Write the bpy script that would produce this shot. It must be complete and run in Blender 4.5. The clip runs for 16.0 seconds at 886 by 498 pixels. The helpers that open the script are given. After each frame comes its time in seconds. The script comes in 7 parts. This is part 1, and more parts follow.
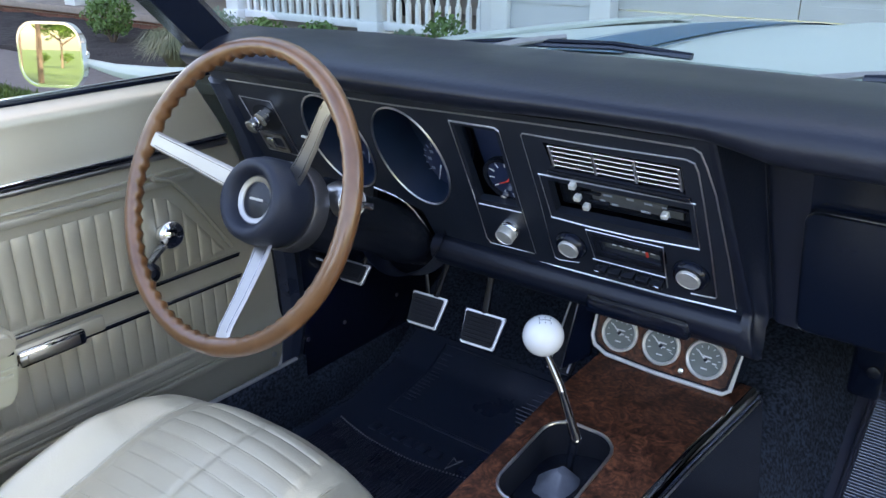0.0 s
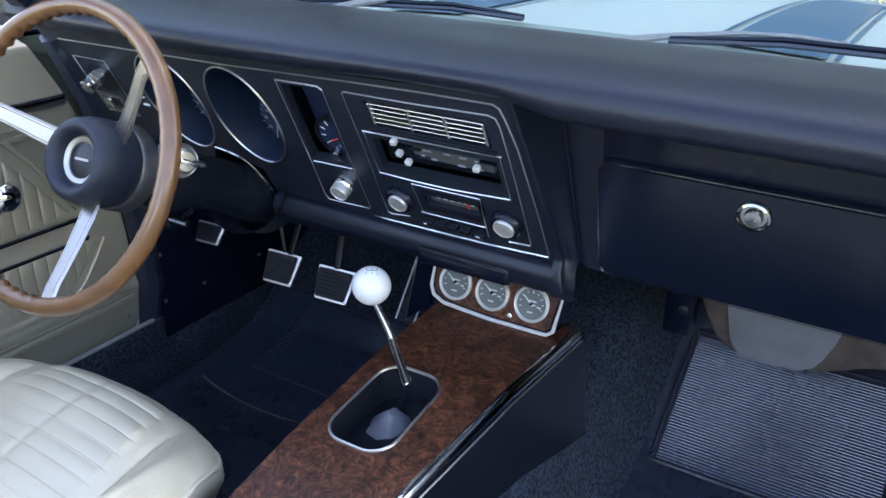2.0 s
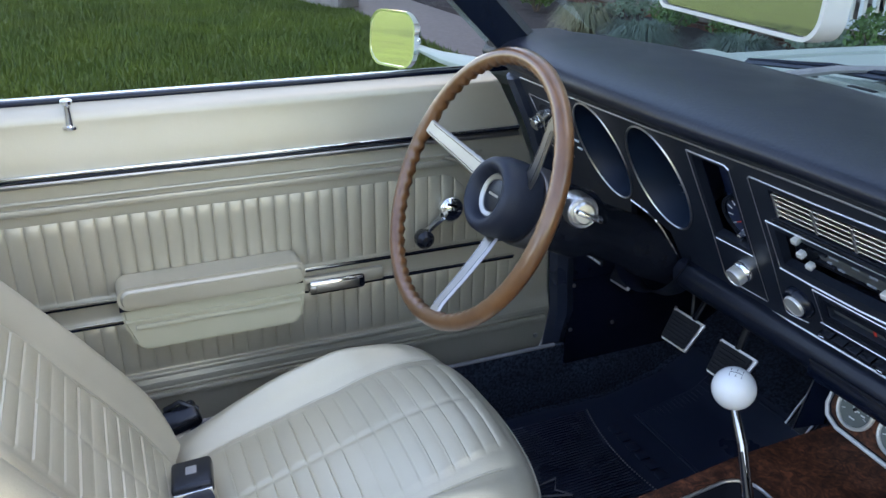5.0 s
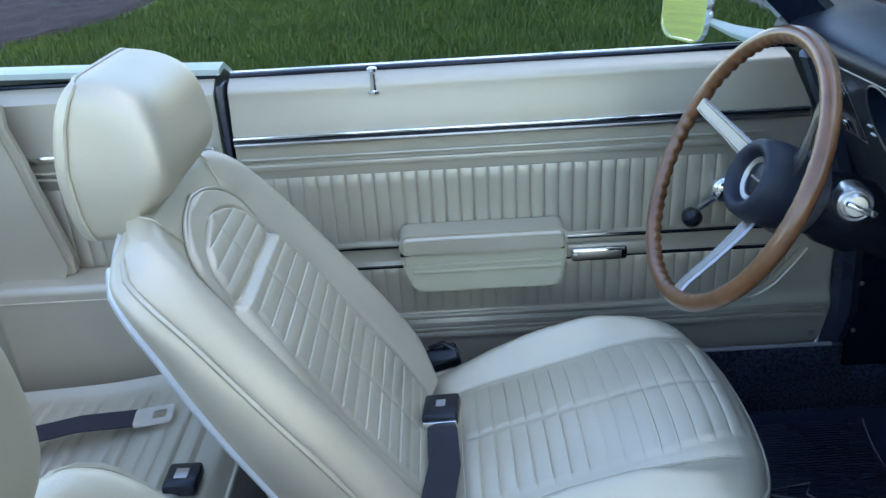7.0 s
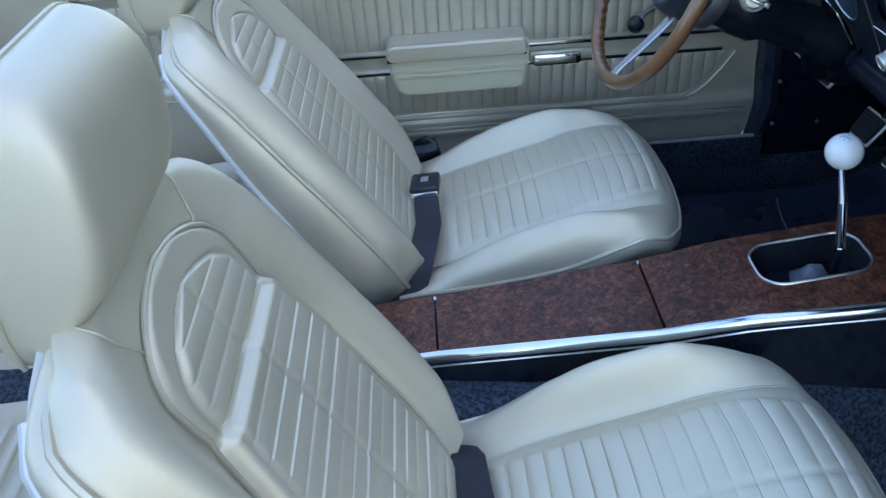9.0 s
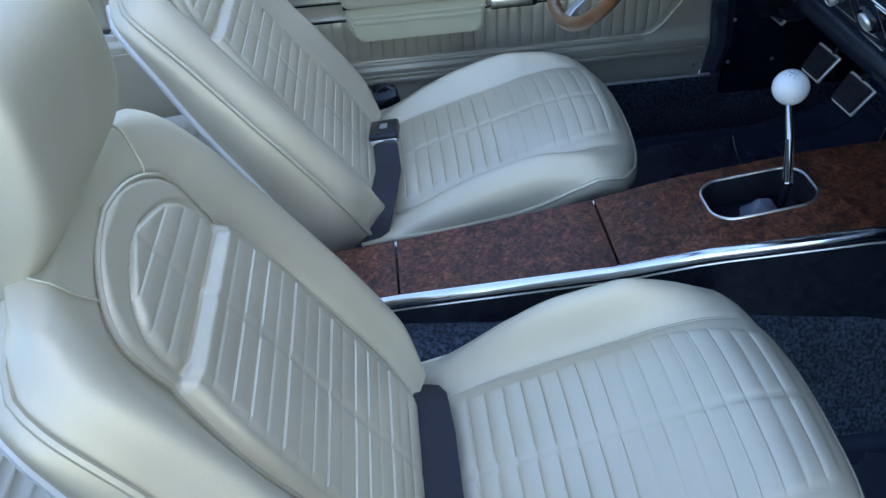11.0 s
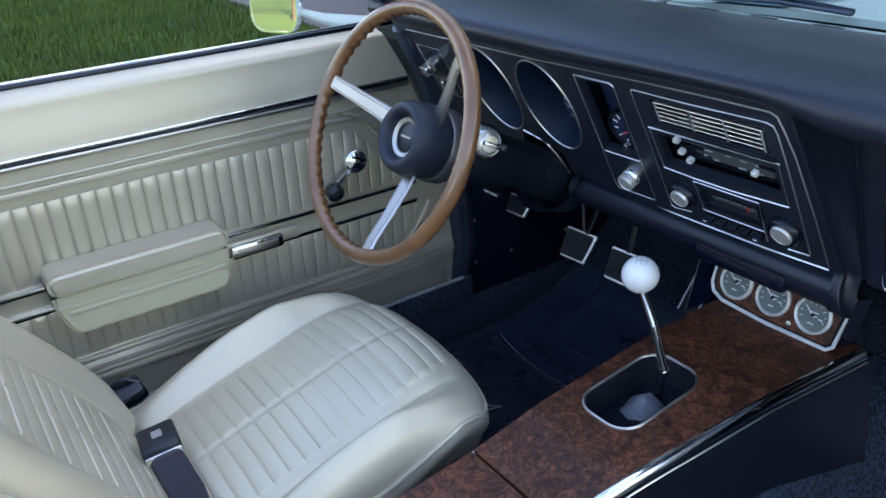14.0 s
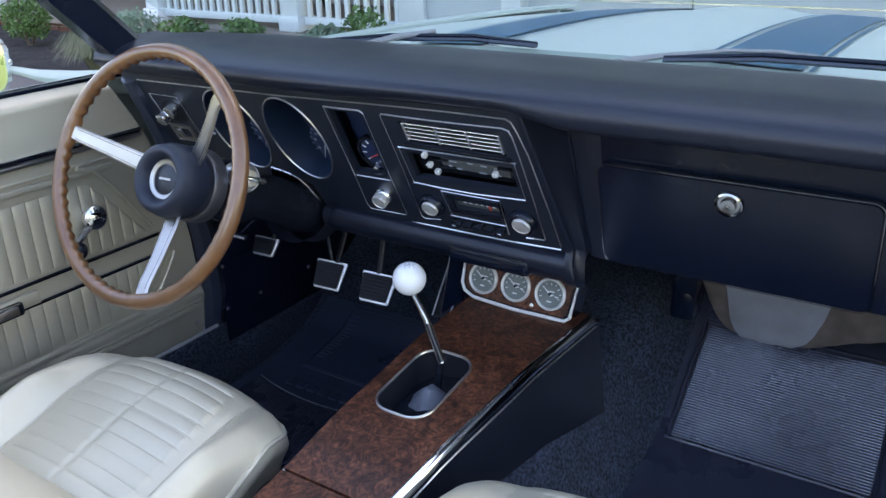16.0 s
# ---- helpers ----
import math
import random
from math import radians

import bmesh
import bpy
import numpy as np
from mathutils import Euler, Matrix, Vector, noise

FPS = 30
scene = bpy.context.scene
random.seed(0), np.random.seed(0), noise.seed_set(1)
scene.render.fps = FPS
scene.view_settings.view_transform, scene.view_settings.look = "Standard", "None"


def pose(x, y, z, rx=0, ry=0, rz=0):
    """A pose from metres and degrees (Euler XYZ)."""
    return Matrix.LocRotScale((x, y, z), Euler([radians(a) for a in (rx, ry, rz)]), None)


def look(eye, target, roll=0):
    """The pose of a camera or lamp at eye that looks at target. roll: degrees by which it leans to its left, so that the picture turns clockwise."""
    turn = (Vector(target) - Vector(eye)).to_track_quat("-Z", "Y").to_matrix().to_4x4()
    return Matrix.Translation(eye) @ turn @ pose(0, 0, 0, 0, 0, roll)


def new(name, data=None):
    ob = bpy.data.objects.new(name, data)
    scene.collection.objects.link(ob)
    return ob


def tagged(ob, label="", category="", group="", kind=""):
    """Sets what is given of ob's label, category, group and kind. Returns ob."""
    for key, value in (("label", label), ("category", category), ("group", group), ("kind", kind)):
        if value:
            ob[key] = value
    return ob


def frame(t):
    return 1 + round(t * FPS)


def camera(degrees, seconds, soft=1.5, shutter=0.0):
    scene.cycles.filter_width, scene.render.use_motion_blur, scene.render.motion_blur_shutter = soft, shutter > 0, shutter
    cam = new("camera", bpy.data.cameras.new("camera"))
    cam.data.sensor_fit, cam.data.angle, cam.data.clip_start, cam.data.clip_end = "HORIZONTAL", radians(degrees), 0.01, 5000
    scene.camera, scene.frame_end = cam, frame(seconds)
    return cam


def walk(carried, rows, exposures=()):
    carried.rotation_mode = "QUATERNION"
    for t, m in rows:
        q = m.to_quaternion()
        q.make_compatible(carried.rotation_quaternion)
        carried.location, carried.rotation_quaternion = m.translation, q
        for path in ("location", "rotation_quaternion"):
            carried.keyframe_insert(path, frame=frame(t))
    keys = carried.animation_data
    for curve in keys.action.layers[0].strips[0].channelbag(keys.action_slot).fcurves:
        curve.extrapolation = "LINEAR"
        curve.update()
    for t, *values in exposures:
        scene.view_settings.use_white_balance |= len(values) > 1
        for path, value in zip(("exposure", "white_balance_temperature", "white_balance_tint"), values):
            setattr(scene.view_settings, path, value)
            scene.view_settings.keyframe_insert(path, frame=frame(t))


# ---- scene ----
cam = camera(57.0, 16.0)
PATH = [
    (0, (0.403, -0.519, 1.187), (-0.737, 0.947, 0.444), -0.1),
    (0.5, (0.39, -0.519, 1.188), (-0.677, 0.985, 0.413), 0.5),
    (1, (0.41, -0.518, 1.189), (-0.6, 1.016, 0.396), 0.9),
    (1.5, (0.455, -0.515, 1.197), (-0.504, 1.04, 0.383), 1.2),
    (2, (0.51, -0.503, 1.196), (-0.414, 1.067, 0.37), 1.4),
    (2.5, (0.55, -0.491, 1.196), (-0.351, 1.084, 0.354), 1.7),
    (3, (0.564, -0.483, 1.192), (-0.335, 1.086, 0.338), 2.0),
    (3.5, (0.557, -0.476, 1.188), (-0.411, 1.049, 0.33), 2.0),
    (4, (0.548, -0.454, 1.195), (-0.662, 0.895, 0.348), 2.0),
    (4.5, (0.557, -0.407, 1.221), (-0.947, 0.622, 0.397), 1.1),
    (5, (0.567, -0.372, 1.246), (-1.117, 0.35, 0.444), 0.6),
    (5.2, (0.562, -0.371, 1.255), (-1.159, 0.257, 0.453), 0.5),
    (7.3, (0.676, -0.3, 1.277), (-1.116, -0.364, 0.391), -4.2),
    (7.5, (0.708, -0.306, 1.289), (-1.066, -0.374, 0.367), -4.5),
    (8, (0.798, -0.31, 1.293), (-0.938, -0.368, 0.301), -4.7),
    (8.5, (0.884, -0.312, 1.304), (-0.8, -0.338, 0.226), -4.6),
    (9, (0.944, -0.307, 1.304), (-0.684, -0.305, 0.143), -4.4),
    (9.2, (0.964, -0.305, 1.304), (-0.641, -0.295, 0.111), -4.4),
    (11.3, (0.964, -0.286, 1.308), (-0.585, -0.223, 0.045), -5.0),
    (11.5, (0.926, -0.301, 1.29), (-0.648, -0.191, 0.061), -3.8),
    (12, (0.802, -0.314, 1.273), (-0.822, -0.103, 0.125), -3.6),
    (12.5, (0.687, -0.347, 1.259), (-0.963, 0.015, 0.188), -3.5),
    (13, (0.606, -0.43, 1.253), (-1.02, 0.159, 0.249), -2.9),
    (13.5, (0.589, -0.474, 1.249), (-0.985, 0.325, 0.308), -3.2),
    (14, (0.624, -0.499, 1.248), (-0.875, 0.491, 0.369), -3.0),
    (14.5, (0.634, -0.55, 1.246), (-0.738, 0.646, 0.417), -3.2),
    (15, (0.614, -0.605, 1.244), (-0.597, 0.767, 0.438), -2.9),
    (15.5, (0.611, -0.636, 1.232), (-0.477, 0.848, 0.449), -2.1),
    (16, (0.618, -0.648, 1.228), (-0.401, 0.893, 0.461), -1.5),
]
walk(cam, [(t, look(eye, target, roll)) for t, eye, target, roll in PATH], [(0, 2.70, 7150, 21.5), (2, 2.93, 7100, 22), (3.5, 3.08, 7000, 21.5), (4.2, 2.90, 7050, 20.5), (5, 2.43, 7000, 19), (7.5, 2.18, 5850, 12.5), (9, 2.1, 5850, 12.5), (11.5, 2.03, 5850, 13), (13, 2.38, 6350, 16), (14, 2.42, 6600, 18), (16, 2.68, 7050, 22)])

# ---- light ----
world = bpy.data.worlds.new("world")
scene.world = world
world.use_nodes = True
wn = world.node_tree
bg = wn.nodes["Background"]
sky = wn.nodes.new("ShaderNodeTexSky")
sky.sky_type = "NISHITA"
sky.sun_disc = False
SUN_ELEVATION, SUN_AZIMUTH = 44, 15
sky.sun_elevation, sky.sun_rotation = radians(SUN_ELEVATION), radians(SUN_AZIMUTH)
sky.air_density, sky.dust_density, sky.ozone_density = 1.25, 2.0, 1.0
wn.links.new(sky.outputs[0], bg.inputs[0])
bg.inputs[1].default_value = 0.15
sun = new("sun", bpy.data.lights.new("sun", "SUN"))
sun.data.energy, sun.data.angle, sun.data.color = 4.8, radians(0.6), (1.0, 0.92, 0.76)
sun.matrix_world = look((math.sin(radians(SUN_AZIMUTH)) * math.cos(radians(SUN_ELEVATION)), math.cos(radians(SUN_AZIMUTH)) * math.cos(radians(SUN_ELEVATION)), math.sin(radians(SUN_ELEVATION))), (0, 0, 0))

# ---- materials ----


def material(name, base, rough=0.5, metal=0.0, second=None, scale=20.0, mix=0.5, bump=0.0, bump_scale=200.0, rough_var=0.0,
             coat=0.0, coat_rough=0.1, detail=6.0, stretch=(1, 1, 1), large=0.0, rand=0.0, spec=0.5, distort=0.0, contrast=None, sheen=0.0):
    """A principled material with colour variation at two scales, uneven gloss and fine relief."""
    m = bpy.data.materials.new(name)
    m.use_nodes = True
    nt = m.node_tree
    b = nt.nodes["Principled BSDF"]
    b.inputs["Roughness"].default_value, b.inputs["Metallic"].default_value = rough, metal
    b.inputs["Coat Weight"].default_value, b.inputs["Coat Roughness"].default_value = coat, coat_rough
    b.inputs["Specular IOR Level"].default_value = spec
    b.inputs["Sheen Weight"].default_value = sheen
    co = nt.nodes.new("ShaderNodeTexCoord")
    mp = nt.nodes.new("ShaderNodeMapping")
    mp.inputs["Scale"].default_value = stretch
    nt.links.new(co.outputs["Object"], mp.inputs[0])
    out = None
    base4 = (*base, 1)
    if second is not None:
        n1 = nt.nodes.new("ShaderNodeTexNoise")
        n1.inputs["Scale"].default_value, n1.inputs["Detail"].default_value, n1.inputs["Distortion"].default_value = scale, detail, distort
        nt.links.new(mp.outputs[0], n1.inputs["Vector"])
        ramp = nt.nodes.new("ShaderNodeValToRGB")
        lo, hi = contrast or (0.5 - 0.5 * mix, 0.5 + 0.5 * mix)
        ramp.color_ramp.elements[0].position, ramp.color_ramp.elements[1].position = lo, hi
        ramp.color_ramp.elements[0].color, ramp.color_ramp.elements[1].color = base4, (*second, 1)
        nt.links.new(n1.outputs["Fac"], ramp.inputs[0])
        out = ramp.outputs[0]
    if large or rand:
        n2 = nt.nodes.new("ShaderNodeTexNoise")
        n2.inputs["Scale"].default_value = max(scale * 0.12, 0.6)
        nt.links.new(mp.outputs[0], n2.inputs["Vector"])
        val = n2.outputs["Fac"]
        mr = nt.nodes.new("ShaderNodeMapRange")
        mr.inputs[1].default_value, mr.inputs[2].default_value = 0.3, 0.7
        mr.inputs[3].default_value, mr.inputs[4].default_value = 1 - large, 1 + large
        nt.links.new(val, mr.inputs[0])
        k = mr.outputs[0]
        if rand:
            oi = nt.nodes.new("ShaderNodeObjectInfo")
            m2 = nt.nodes.new("ShaderNodeMapRange")
            m2.inputs[3].default_value, m2.inputs[4].default_value = 1 - rand, 1 + rand
            nt.links.new(oi.outputs["Random"], m2.inputs[0])
            mu = nt.nodes.new("ShaderNodeMath")
            mu.operation = "MULTIPLY"
            nt.links.new(k, mu.inputs[0])
            nt.links.new(m2.outputs[0], mu.inputs[1])
            k = mu.outputs[0]
        vm = nt.nodes.new("ShaderNodeVectorMath")
        vm.operation = "SCALE"
        if out is None:
            vm.inputs[0].default_value = base
        else:
            nt.links.new(out, vm.inputs[0])
        nt.links.new(k, vm.inputs["Scale"])
        out = vm.outputs[0]
    if out is None:
        b.inputs["Base Color"].default_value = base4
    else:
        nt.links.new(out, b.inputs["Base Color"])
    if rough_var:
        n3 = nt.nodes.new("ShaderNodeTexNoise")
        n3.inputs["Scale"].default_value, n3.inputs["Detail"].default_value = scale * 0.5, 5
        nt.links.new(mp.outputs[0], n3.inputs["Vector"])
        mr3 = nt.nodes.new("ShaderNodeMapRange")
        mr3.inputs[1].default_value, mr3.inputs[2].default_value = 0.3, 0.7
        mr3.inputs[3].default_value, mr3.inputs[4].default_value = max(rough - rough_var, 0.02), min(rough + rough_var, 1)
        nt.links.new(n3.outputs["Fac"], mr3.inputs[0])
        nt.links.new(mr3.outputs[0], b.inputs["Roughness"])
    if bump:
        n4 = nt.nodes.new("ShaderNodeTexNoise")
        n4.inputs["Scale"].default_value, n4.inputs["Detail"].default_value = bump_scale, 4
        nt.links.new(mp.outputs[0], n4.inputs["Vector"])
        bp = nt.nodes.new("ShaderNodeBump")
        bp.inputs["Strength"].default_value, bp.inputs["Distance"].default_value = bump, 0.002 if bump_scale > 60 else 0.02
        nt.links.new(n4.outputs["Fac"], bp.inputs["Height"])
        nt.links.new(bp.outputs[0], b.inputs["Normal"])
    return m


def glass(name, tint=(1, 1, 1), gloss=0.06):
    """A thin clear pane: light passes straight, with a faint mirror gloss that grows to the rim."""
    m = bpy.data.materials.new(name)
    m.use_nodes = True
    nt = m.node_tree
    nt.nodes.remove(nt.nodes["Principled BSDF"])
    tr, gl, mx = nt.nodes.new("ShaderNodeBsdfTransparent"), nt.nodes.new("ShaderNodeBsdfGlossy"), nt.nodes.new("ShaderNodeMixShader")
    tr.inputs[0].default_value, gl.inputs["Roughness"].default_value = (*tint, 1), 0.02
    fr = nt.nodes.new("ShaderNodeFresnel")
    fr.inputs[0].default_value = 1.0 + gloss * 8
    nt.links.new(fr.outputs[0], mx.inputs[0])
    nt.links.new(tr.outputs[0], mx.inputs[1])
    nt.links.new(gl.outputs[0], mx.inputs[2])
    nt.links.new(mx.outputs[0], nt.nodes["Material Output"].inputs[0])
    return m


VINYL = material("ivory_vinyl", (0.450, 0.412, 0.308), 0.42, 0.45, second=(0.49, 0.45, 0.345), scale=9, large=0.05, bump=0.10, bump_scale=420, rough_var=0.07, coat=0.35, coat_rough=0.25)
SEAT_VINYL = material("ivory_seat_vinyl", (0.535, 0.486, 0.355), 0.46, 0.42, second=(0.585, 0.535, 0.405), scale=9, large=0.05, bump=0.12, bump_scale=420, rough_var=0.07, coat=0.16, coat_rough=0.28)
VINYL_WELT = material("ivory_welt", (0.54, 0.50, 0.39), 0.36, 0.3, coat=0.3, coat_rough=0.25, second=(0.47, 0.43, 0.31), scale=60, bump=0.1, bump_scale=500)
SHELL = material("pale_grey_shell", (0.55, 0.57, 0.56), 0.38, second=(0.5, 0.52, 0.52), scale=30, coat=0.2)
DASH_VINYL = material("black_padded_vinyl", (0.0055, 0.0088, 0.019), 0.40, spec=0.44, second=(0.0075, 0.0115, 0.025), scale=14, bump=0.20, bump_scale=230, rough_var=0.05, large=0.1)
BLACK_PAINT = material("satin_black_paint", (0.0038, 0.0066, 0.0150), 0.19, spec=0.32, second=(0.0046, 0.0080, 0.0185), scale=12, bump=0.03, bump_scale=500, rough_var=0.06)
BLACK_PANEL = material("black_dash_panel", (0.009, 0.013, 0.022), 0.40, spec=0.52, second=(0.012, 0.017, 0.029), scale=50, bump=0.1, bump_scale=700, rough_var=0.06)
BLACK_RUBBER = material("black_rubber", (0.013, 0.018, 0.034), 0.34, spec=0.5, coat=0.45, coat_rough=0.16, second=(0.021, 0.028, 0.044), scale=25, bump=0.15, bump_scale=300, rough_var=0.1)
HUB_RUBBER = material("soft_horn_pad", (0.010, 0.014, 0.026), 0.48, spec=0.42, second=(0.013, 0.018, 0.031), scale=25, bump=0.15, bump_scale=300, rough_var=0.08)
# lighter blue than the mat's border: reflected sky sheen put into the base colour
MAT_RUBBER = material("ribbed_mat_rubber", (0.032, 0.048, 0.096), 0.26, spec=0.8, coat=0.8, coat_rough=0.13, second=(0.043, 0.061, 0.116), scale=30, bump=0.1, bump_scale=260, rough_var=0.06, large=0.06)
DRIVER_RUBBER = material("smooth_mat_rubber", (0.020, 0.028, 0.050), 0.36, spec=0.5, coat=0.5, coat_rough=0.2, second=(0.027, 0.036, 0.060), scale=14, bump=0.12, bump_scale=300, rough_var=0.1, large=0.12)
PEDAL_RUBBER = material("worn_pedal_rubber", (0.009, 0.011, 0.017), 0.5, spec=0.3, second=(0.016, 0.017, 0.022), scale=40, bump=0.15, bump_scale=300, rough_var=0.08)
MAT_BORDER = material("folded_mat_rubber", (0.024, 0.031, 0.055), 0.30, spec=0.7, coat=0.6, coat_rough=0.2, second=(0.038, 0.040, 0.058), scale=12, bump=0.1, bump_scale=260, rough_var=0.08, large=0.1)
# near-black that puts the shade inside openings into the colour
RECESS_SHADE = material("recess_shade", (0.003, 0.004, 0.008), 0.6, second=(0.005, 0.007, 0.012), scale=40)
CARPET = material("black_loop_carpet", (0.004, 0.007, 0.014), 0.95, second=(0.037, 0.052, 0.080), scale=170, mix=0.24, bump=1.0, bump_scale=150, large=0.2, detail=3)
CHROME = material("chrome", (0.86, 0.87, 0.88), 0.07, 1.0, second=(0.78, 0.79, 0.80), scale=30, rough_var=0.03)
EDGE_CHROME = material("worn_chrome_strip", (0.74, 0.76, 0.79), 0.12, 1.0, second=(0.62, 0.64, 0.67), scale=24, rough_var=0.05)
SATIN_METAL = material("brushed_aluminium", (0.44, 0.415, 0.385), 0.36, 1.0, second=(0.44, 0.425, 0.40), scale=60, stretch=(1, 8, 8), rough_var=0.06)
DULL_CHROME = material("thin_chrome_line", (0.84, 0.83, 0.82), 0.30, 1.0, second=(0.70, 0.69, 0.68), scale=40)
RIM_WOOD = material("varnished_walnut", (0.112, 0.045, 0.015), 0.3, second=(0.20, 0.090, 0.034), scale=26, stretch=(1, 1, 1), mix=0.5, coat=0.6, coat_rough=0.12, bump=0.05, bump_scale=120, large=0.12)
DIAL_DEEP = material("deep_dial_well", (0.006, 0.015, 0.034), 0.35, second=(0.009, 0.020, 0.046), scale=30)
RADIO_FACE = material("dark_radio_face", (0.060, 0.066, 0.068), 0.35, second=(0.085, 0.09, 0.092), scale=50)
AGED_PLASTIC = material("aged_ivory_plastic", (0.44, 0.42, 0.29), 0.42, second=(0.48, 0.455, 0.32), scale=12, bump=0.06, bump_scale=400, rough_var=0.06, large=0.06)
BLUE_FACE = material("blue_black_dial", (0.012, 0.022, 0.060), 0.35, second=(0.020, 0.034, 0.085), scale=40)
GREY_FACE = material("grey_dial", (0.13, 0.155, 0.150), 0.4, second=(0.165, 0.19, 0.185), scale=50)
MARK = material("pale_print", (0.75, 0.78, 0.78), 0.5, second=(0.68, 0.7, 0.72), scale=80)
FAINT_MARK = material("faint_print", (0.30, 0.34, 0.40), 0.5, second=(0.24, 0.27, 0.32), scale=80)
RED = material("red_pointer", (0.75, 0.06, 0.03), 0.4, second=(0.65, 0.04, 0.03), scale=80)
WHITE_PAINT = material("white_car_paint", (0.46, 0.525, 0.47), 0.36, second=(0.44, 0.505, 0.455), scale=3, coat=0.08, coat_rough=0.08, spec=0.18)
BLUE_PAINT = material("blue_stripe_paint", (0.012, 0.095, 0.17), 0.36, second=(0.014, 0.10, 0.18), scale=3, coat=0.08, coat_rough=0.08, spec=0.18)
BALL_WHITE = material("white_plastic", (0.82, 0.82, 0.80), 0.18, second=(0.80, 0.80, 0.79), scale=20, coat=0.5)
BELT = material("dark_webbing", (0.010, 0.010, 0.017), 0.7, second=(0.020, 0.019, 0.029), scale=500, bump=0.4, bump_scale=700, stretch=(1, 1, 1))
BLACK_PLASTIC = material("black_plastic", (0.006, 0.008, 0.014), 0.27, spec=0.38, second=(0.012, 0.015, 0.022), scale=40, bump=0.08, bump_scale=500)
BOOT_GREY = material("dusty_rubber_boot", (0.075, 0.082, 0.098), 0.55, second=(0.15, 0.16, 0.19), scale=40, bump=0.2, bump_scale=120)
KNOB_METAL = material("satin_knob_metal", (0.82, 0.82, 0.79), 0.42, 0.3, second=(0.62, 0.62, 0.60), scale=80, bump=0.05, bump_scale=500)
TURNED_METAL = material("turned_aluminium", (0.82, 0.81, 0.77), 0.34, 0.65, second=(0.64, 0.63, 0.60), scale=90, bump=0.04, bump_scale=600, rough_var=0.06)
LEVER_CHROME = material("smoked_chrome", (0.42, 0.42, 0.43), 0.10, 1.0, second=(0.34, 0.34, 0.35), scale=40, rough_var=0.03)
GARAGE_PAINT = material("grey_garage_paint", (0.45, 0.47, 0.465), 0.5, second=(0.41, 0.43, 0.425), scale=6, bump=0.05, bump_scale=80)
BROWN_DUCT = material("brown_fibre_duct", (0.052, 0.040, 0.034), 0.8, second=(0.125, 0.100, 0.088), scale=26, bump=0.3, bump_scale=120, large=0.15)
GREY_FELT = material("grey_insulation", (0.205, 0.215, 0.245), 0.46, second=(0.140, 0.142, 0.155), scale=14, mix=0.45, bump=0.2, bump_scale=90, rough_var=0.1, large=0.1)
WHITE_TRIM = material("white_house_paint", (0.66, 0.69, 0.70), 0.5, second=(0.60, 0.63, 0.65), scale=6, bump=0.05, bump_scale=80)
SIDING = material("pale_grey_siding", (0.43, 0.46, 0.475), 0.6, second=(0.39, 0.42, 0.435), scale=5, stretch=(0.4, 1, 6), bump=0.08, bump_scale=60, rand=0.04)
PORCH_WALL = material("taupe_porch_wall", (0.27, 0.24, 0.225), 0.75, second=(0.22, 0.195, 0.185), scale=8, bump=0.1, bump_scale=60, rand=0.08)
CONCRETE = material("tan_concrete", (0.30, 0.245, 0.205), 0.85, second=(0.24, 0.195, 0.165), scale=14, bump=0.3, bump_scale=120, large=0.1)
PAVER = material("brown_paver", (0.115, 0.092, 0.080), 0.85, second=(0.15, 0.12, 0.105), scale=18, bump=0.3, bump_scale=120, rand=0.14)
DRIVE = material("grey_driveway", (0.22, 0.205, 0.19), 0.88, second=(0.27, 0.25, 0.235), scale=9, bump=0.3, bump_scale=150, large=0.1)
BRICK = material("red_brick", (0.25, 0.10, 0.07), 0.85, second=(0.17, 0.075, 0.055), scale=30, bump=0.3, bump_scale=150, rand=0.18)
STONE = material("grey_wall_stone", (0.25, 0.235, 0.225), 0.85, second=(0.33, 0.31, 0.30), scale=9, bump=0.6, bump_scale=30, rand=0.2)
MULCH = material("dark_bark_mulch", (0.013, 0.009, 0.008), 0.95, second=(0.040, 0.028, 0.024), scale=55, mix=0.3, bump=0.8, bump_scale=45, large=0.2)
TURF = material("lawn_soil", (0.028, 0.062, 0.010), 0.9, second=(0.048, 0.095, 0.016), scale=9, mix=0.4, bump=0.9, bump_scale=50, large=0.25)
BLADE = material("grass_blade", (0.050, 0.088, 0.008), 0.6, second=(0.092, 0.132, 0.012), scale=1.6, mix=0.4, large=0.2, detail=8)
LEAF = material("shrub_leaf", (0.055, 0.12, 0.022), 0.55, second=(0.11, 0.20, 0.045), scale=6, mix=0.4, rand=0.12)
LEAF_PALE = material("blue_grey_leaf", (0.13, 0.20, 0.13), 0.6, second=(0.20, 0.27, 0.18), scale=6, mix=0.4, rand=0.12)
STRAW = material("dry_grass_tuft", (0.19, 0.17, 0.10), 0.7, second=(0.11, 0.14, 0.07), scale=5, mix=0.4, rand=0.1)
TUFT_BLUE = material("blue_fescue", (0.060, 0.098, 0.072), 0.65, second=(0.12, 0.165, 0.125), scale=5, mix=0.4, rand=0.1)
WIPER_GREY = material("weathered_grey_metal", (0.30, 0.29, 0.28), 0.55, second=(0.22, 0.215, 0.21), scale=40, bump=0.1, bump_scale=200)
BARK = material("tree_bark", (0.09, 0.065, 0.05), 0.9, second=(0.15, 0.115, 0.09), scale=14, stretch=(1, 1, 0.25), bump=0.7, bump_scale=25)


